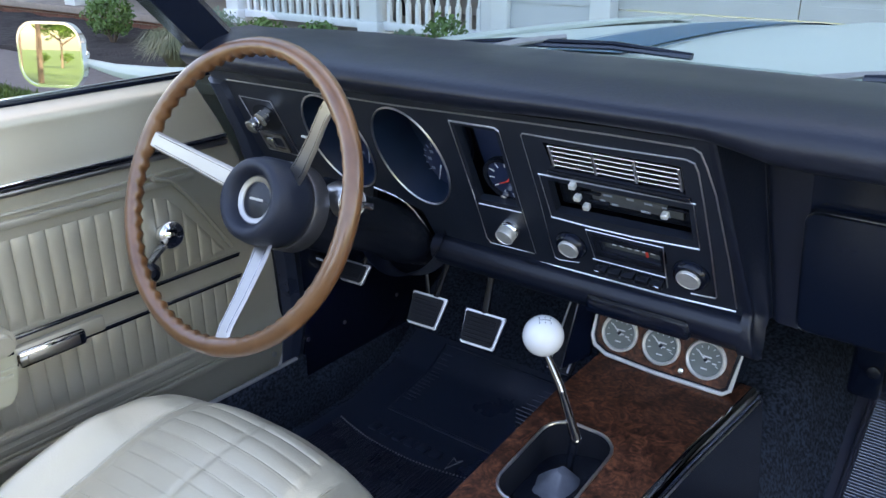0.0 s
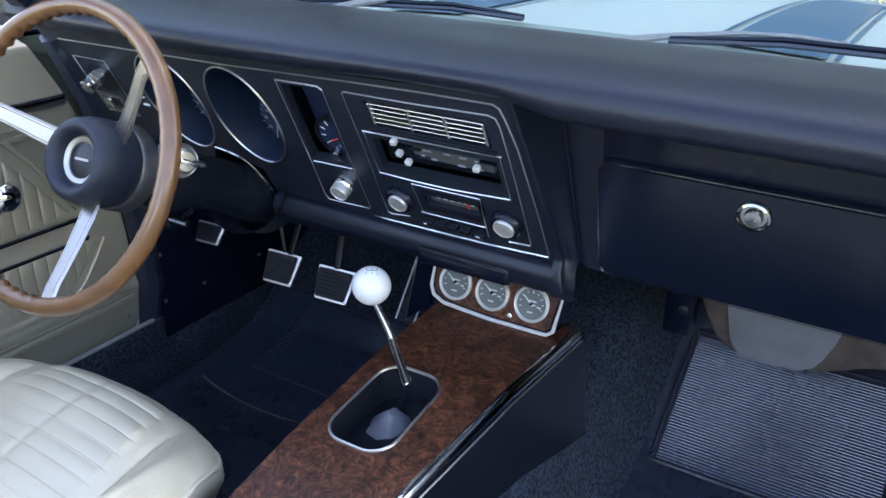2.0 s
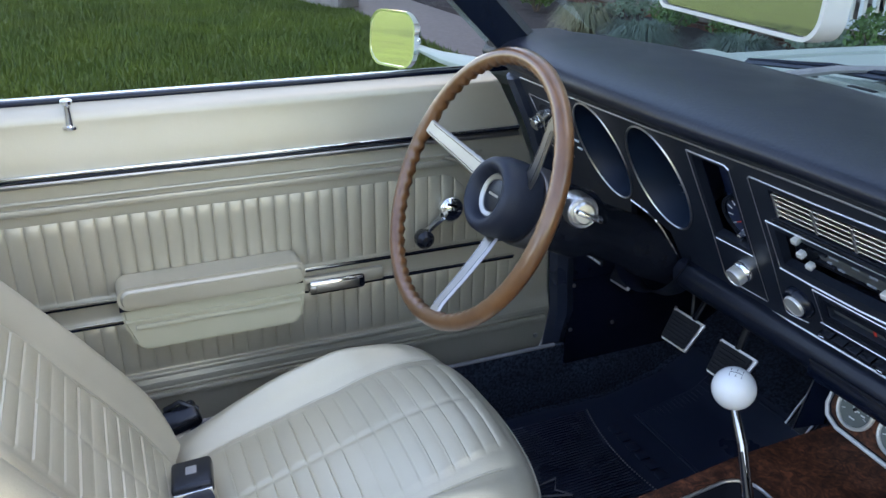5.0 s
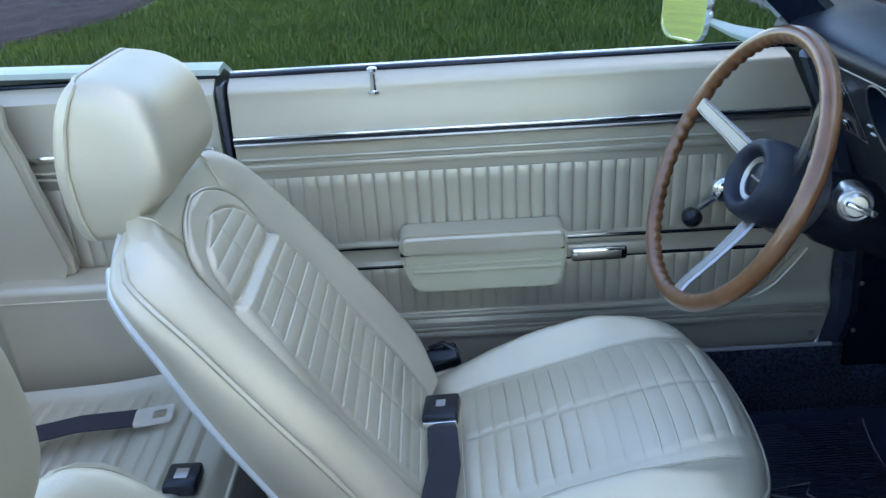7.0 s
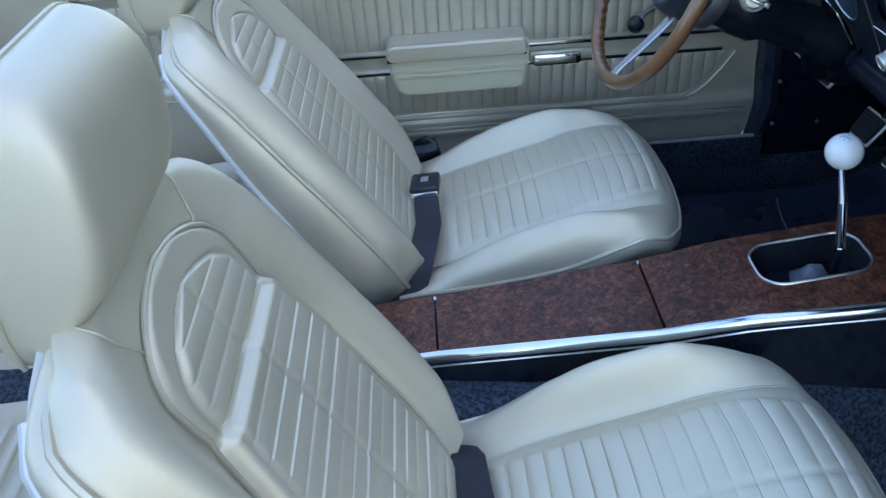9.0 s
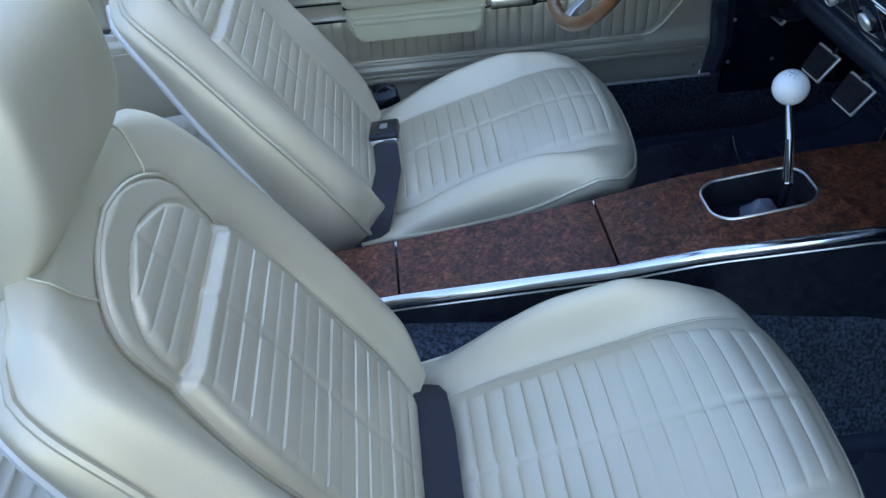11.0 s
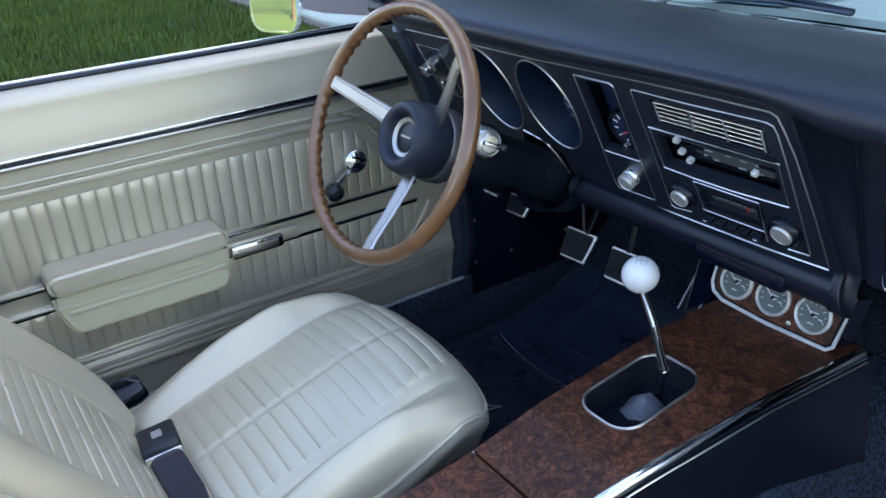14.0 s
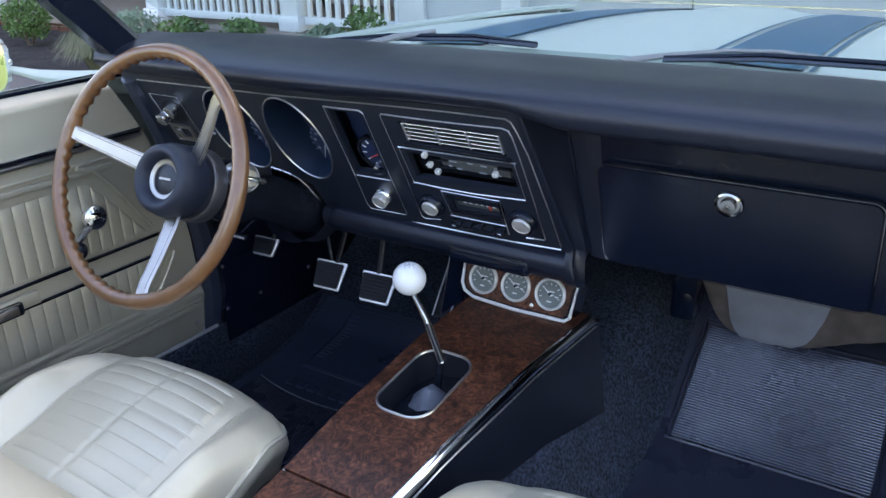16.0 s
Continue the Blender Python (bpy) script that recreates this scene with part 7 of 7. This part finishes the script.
    over = [rest_pt(top, -0.84 + 1.68 * k / 16) + Vector((0, 0, 0.0008)) for k in range(17)]
    sweep(b, sides[0] + over + sides[1][::-1], 0.0028, 6)
    part("headrest_welt", b, VINYL_WELT, hr)
    b = B()
    sweep(b, [Vector((cx, hy, hz + 0.05)), Vector((cx, hy + 0.005, hz - 0.09))], 0.012, 10, flat=0.5)
    part("headrest_post", b, CHROME, t, "chrome headrest post")


SEAT_X = 0.368
dseat = thing("driver_seat", (-SEAT_X, -0.15, FLOOR), "ivory vinyl bucket seat with pleated inserts and piping", "car seat", "front seats")
seat_parts(dseat, -SEAT_X, 0.0, 33, -0.352, (-0.682, 0.880, 1.08, 1.07, 0.0))
pseat = thing("passenger_seat", (SEAT_X, -0.10, FLOOR), "ivory vinyl bucket seat with pleated inserts and piping", "car seat", "front seats")
seat_parts(pseat, 0.362, 0.055, 28, -0.315, (-0.600, 0.884, 0.81, 1.233, 0.14), 0.028, 0.010, 0.566)

# ---- rear bench ----
bench = thing("rear_bench_seat", (0, -0.95, FLOOR), "ivory pleated vinyl rear bench seat", "car seat")
for s in (-1, 1):
    b = B()

    def rc(u, v):
        x = s * (0.03 + 0.59 * u)
        y = -1.20 + 0.545 * v
        a = abs(-1 + 2 * u)
        rib = 0.009 * pleat(v * 18) * smooth01((0.80 - a) / 0.05) if 0.05 < v < 0.89 else 0
        z = glide(v, (0, 0.5, 0.85, 0.95, 1), (0.425, 0.44, 0.462, 0.455, 0.43)) + 0.02 * smooth01((a - 0.75) / 0.2) - 0.035 * smooth01((a - 0.9) / 0.1)
        return Vector((x, y, z + rib))

    sheet(b, rc, 40, 150)
    part("cushion", b, VINYL, bench, "pleated ivory rear cushion", smooth=60)
    b = B()
    sheet(b, lambda u, v: Vector((s * (0.03 + 0.59 * u), -0.655 + 0.012 * math.sin(math.pi * v), 0.43 - 0.18 * v)), 20, 6)
    part("front_face", b, VINYL, bench)
    b = B()
    sweep(b, [(s * (0.03 + 0.59 * k / 20), -0.655, 0.432) for k in range(21)], 0.004, 6)
    part("welt", b, VINYL_WELT, bench)
    b = B()

    def rb(u, v):
        x = s * (0.03 + 0.55 * u)
        rib = 0.006 * pleat(u * 16) if v < 0.7 else 0
        return Vector((x, -1.19 - 0.14 * v + rib + 0.02 * math.sin(math.pi * v), 0.43 + 0.47 * v))

    sheet(b, rb, 112, 24)
    thicken(b, 0.03)
    part("backrest", b, VINYL, bench, "pleated ivory rear backrest", smooth=60)
b = B()
box(b, (0, -1.48, 0.90), (1.34, 0.30, 0.06), 0.02)
solo("top_boot_cover", b, VINYL, "ivory vinyl cover over the folded convertible top", "top cover")


# ---- belts ----
def webbing(name, pts, w, label, twist=None, across=(1, 0, 0)):
    t = thing(name, pts[0], label, "seat belt", "seat belts")
    b = B()
    rows = []
    n = len(pts)
    k = 24
    for i in range(k + 1):
        q = i / k * (n - 1)
        p = Vector([lerp(q, range(n), [c[j] for c in pts]) for j in range(3)])
        ax = Vector(across)
        if twist:
            ax = Matrix.Rotation(radians(twist * i / k), 3, "Z") @ ax
        rows.append((b.verts.new(p - ax * w / 2), b.verts.new(p + ax * w / 2)))
    for r0, r1 in zip(rows, rows[1:]):
        b.faces.new((r0[0], r0[1], r1[1], r1[0]))
    thicken(b, 0.0025)
    part("strap", b, BELT, t, "dark woven strap")
    return t


belt = webbing("seat_belt", [(-0.150, -0.366, 0.425), (-0.180, -0.350, 0.466), (-0.225, -0.338, 0.484), (-0.30, -0.328, 0.478), (-0.375, -0.330, 0.486)], 0.047, "dark lap belt with square black buckle on the seat", across=(0.12, 0.99, 0.0))
m = pose(-0.408, -0.330, 0.494, 6, 0, -6)
b = B()
box(b, (0, 0, 0), (0.062, 0.056, 0.022), 0.006, m, 3)
bk = part("buckle", b, BLACK_PLASTIC, belt, "black square buckle")
b = B()
box(b, (-0.004, 0, 0.0110), (0.017, 0.015, 0.002), 0.001, m)
part("button", b, WIPER_GREY, bk, "grey push button")
b = B()
box(b, (0.033, 0, -0.004), (0.004, 0.052, 0.014), 0.001, m)
part("buckle_lip", b, CHROME, bk)
b = B()
box(b, (0, 0, 0), (0.036, 0.058, 0.034), 0.007, pose(-0.622, -0.325, 0.452, 18, 25, 10), 3)
rt = tagged(part("belt_retractor", b, BLACK_PLASTIC), "black belt latch holder beside the seat", "belt latch")
b = B()
sweep(b, [(-0.628, -0.350, 0.470), (-0.622, -0.325, 0.484), (-0.618, -0.298, 0.466)], 0.004, 6)
part("loop", b, BLACK_PLASTIC, rt)
webbing("seat_belt", [(0.185, -0.305, 0.43), (0.23, -0.295, 0.462), (0.30, -0.29, 0.466), (0.40, -0.29, 0.464), (0.50, -0.29, 0.474)], 0.047, "dark lap belt lying on the passenger seat", across=(0.12, 0.99, 0.0))
rbelt = webbing("seat_belt", [(-0.40, -1.12, 0.456), (-0.43, -1.00, 0.472), (-0.450, -0.92, 0.476), (-0.458, -0.83, 0.476)], 0.045, "dark belt with bright latch tongue on the rear seat", across=(0.98, 0.2, 0.0))
m = pose(-0.460, -0.802, 0.478, 3, 0, 8)
b = B()
plate(b, rrect(0.046, 0.062, 0.006, 3), [rrect(0.022, 0.022, 0.003, 3, 0, 0.010)], m, 0.004)
part("latch_tongue", b, DULL_CHROME, rbelt, "bright latch tongue")
b = B()
box(b, (-0.307, -0.713, 0.470), (0.055, 0.05, 0.022), 0.006)
rk = tagged(part("rear_buckle", b, BLACK_PLASTIC), "black square buckle on the rear seat", "buckle")
b = B()
box(b, (-0.307, -0.713, 0.482), (0.022, 0.02, 0.002), 0.001)
part("button", b, SATIN_METAL, rk)
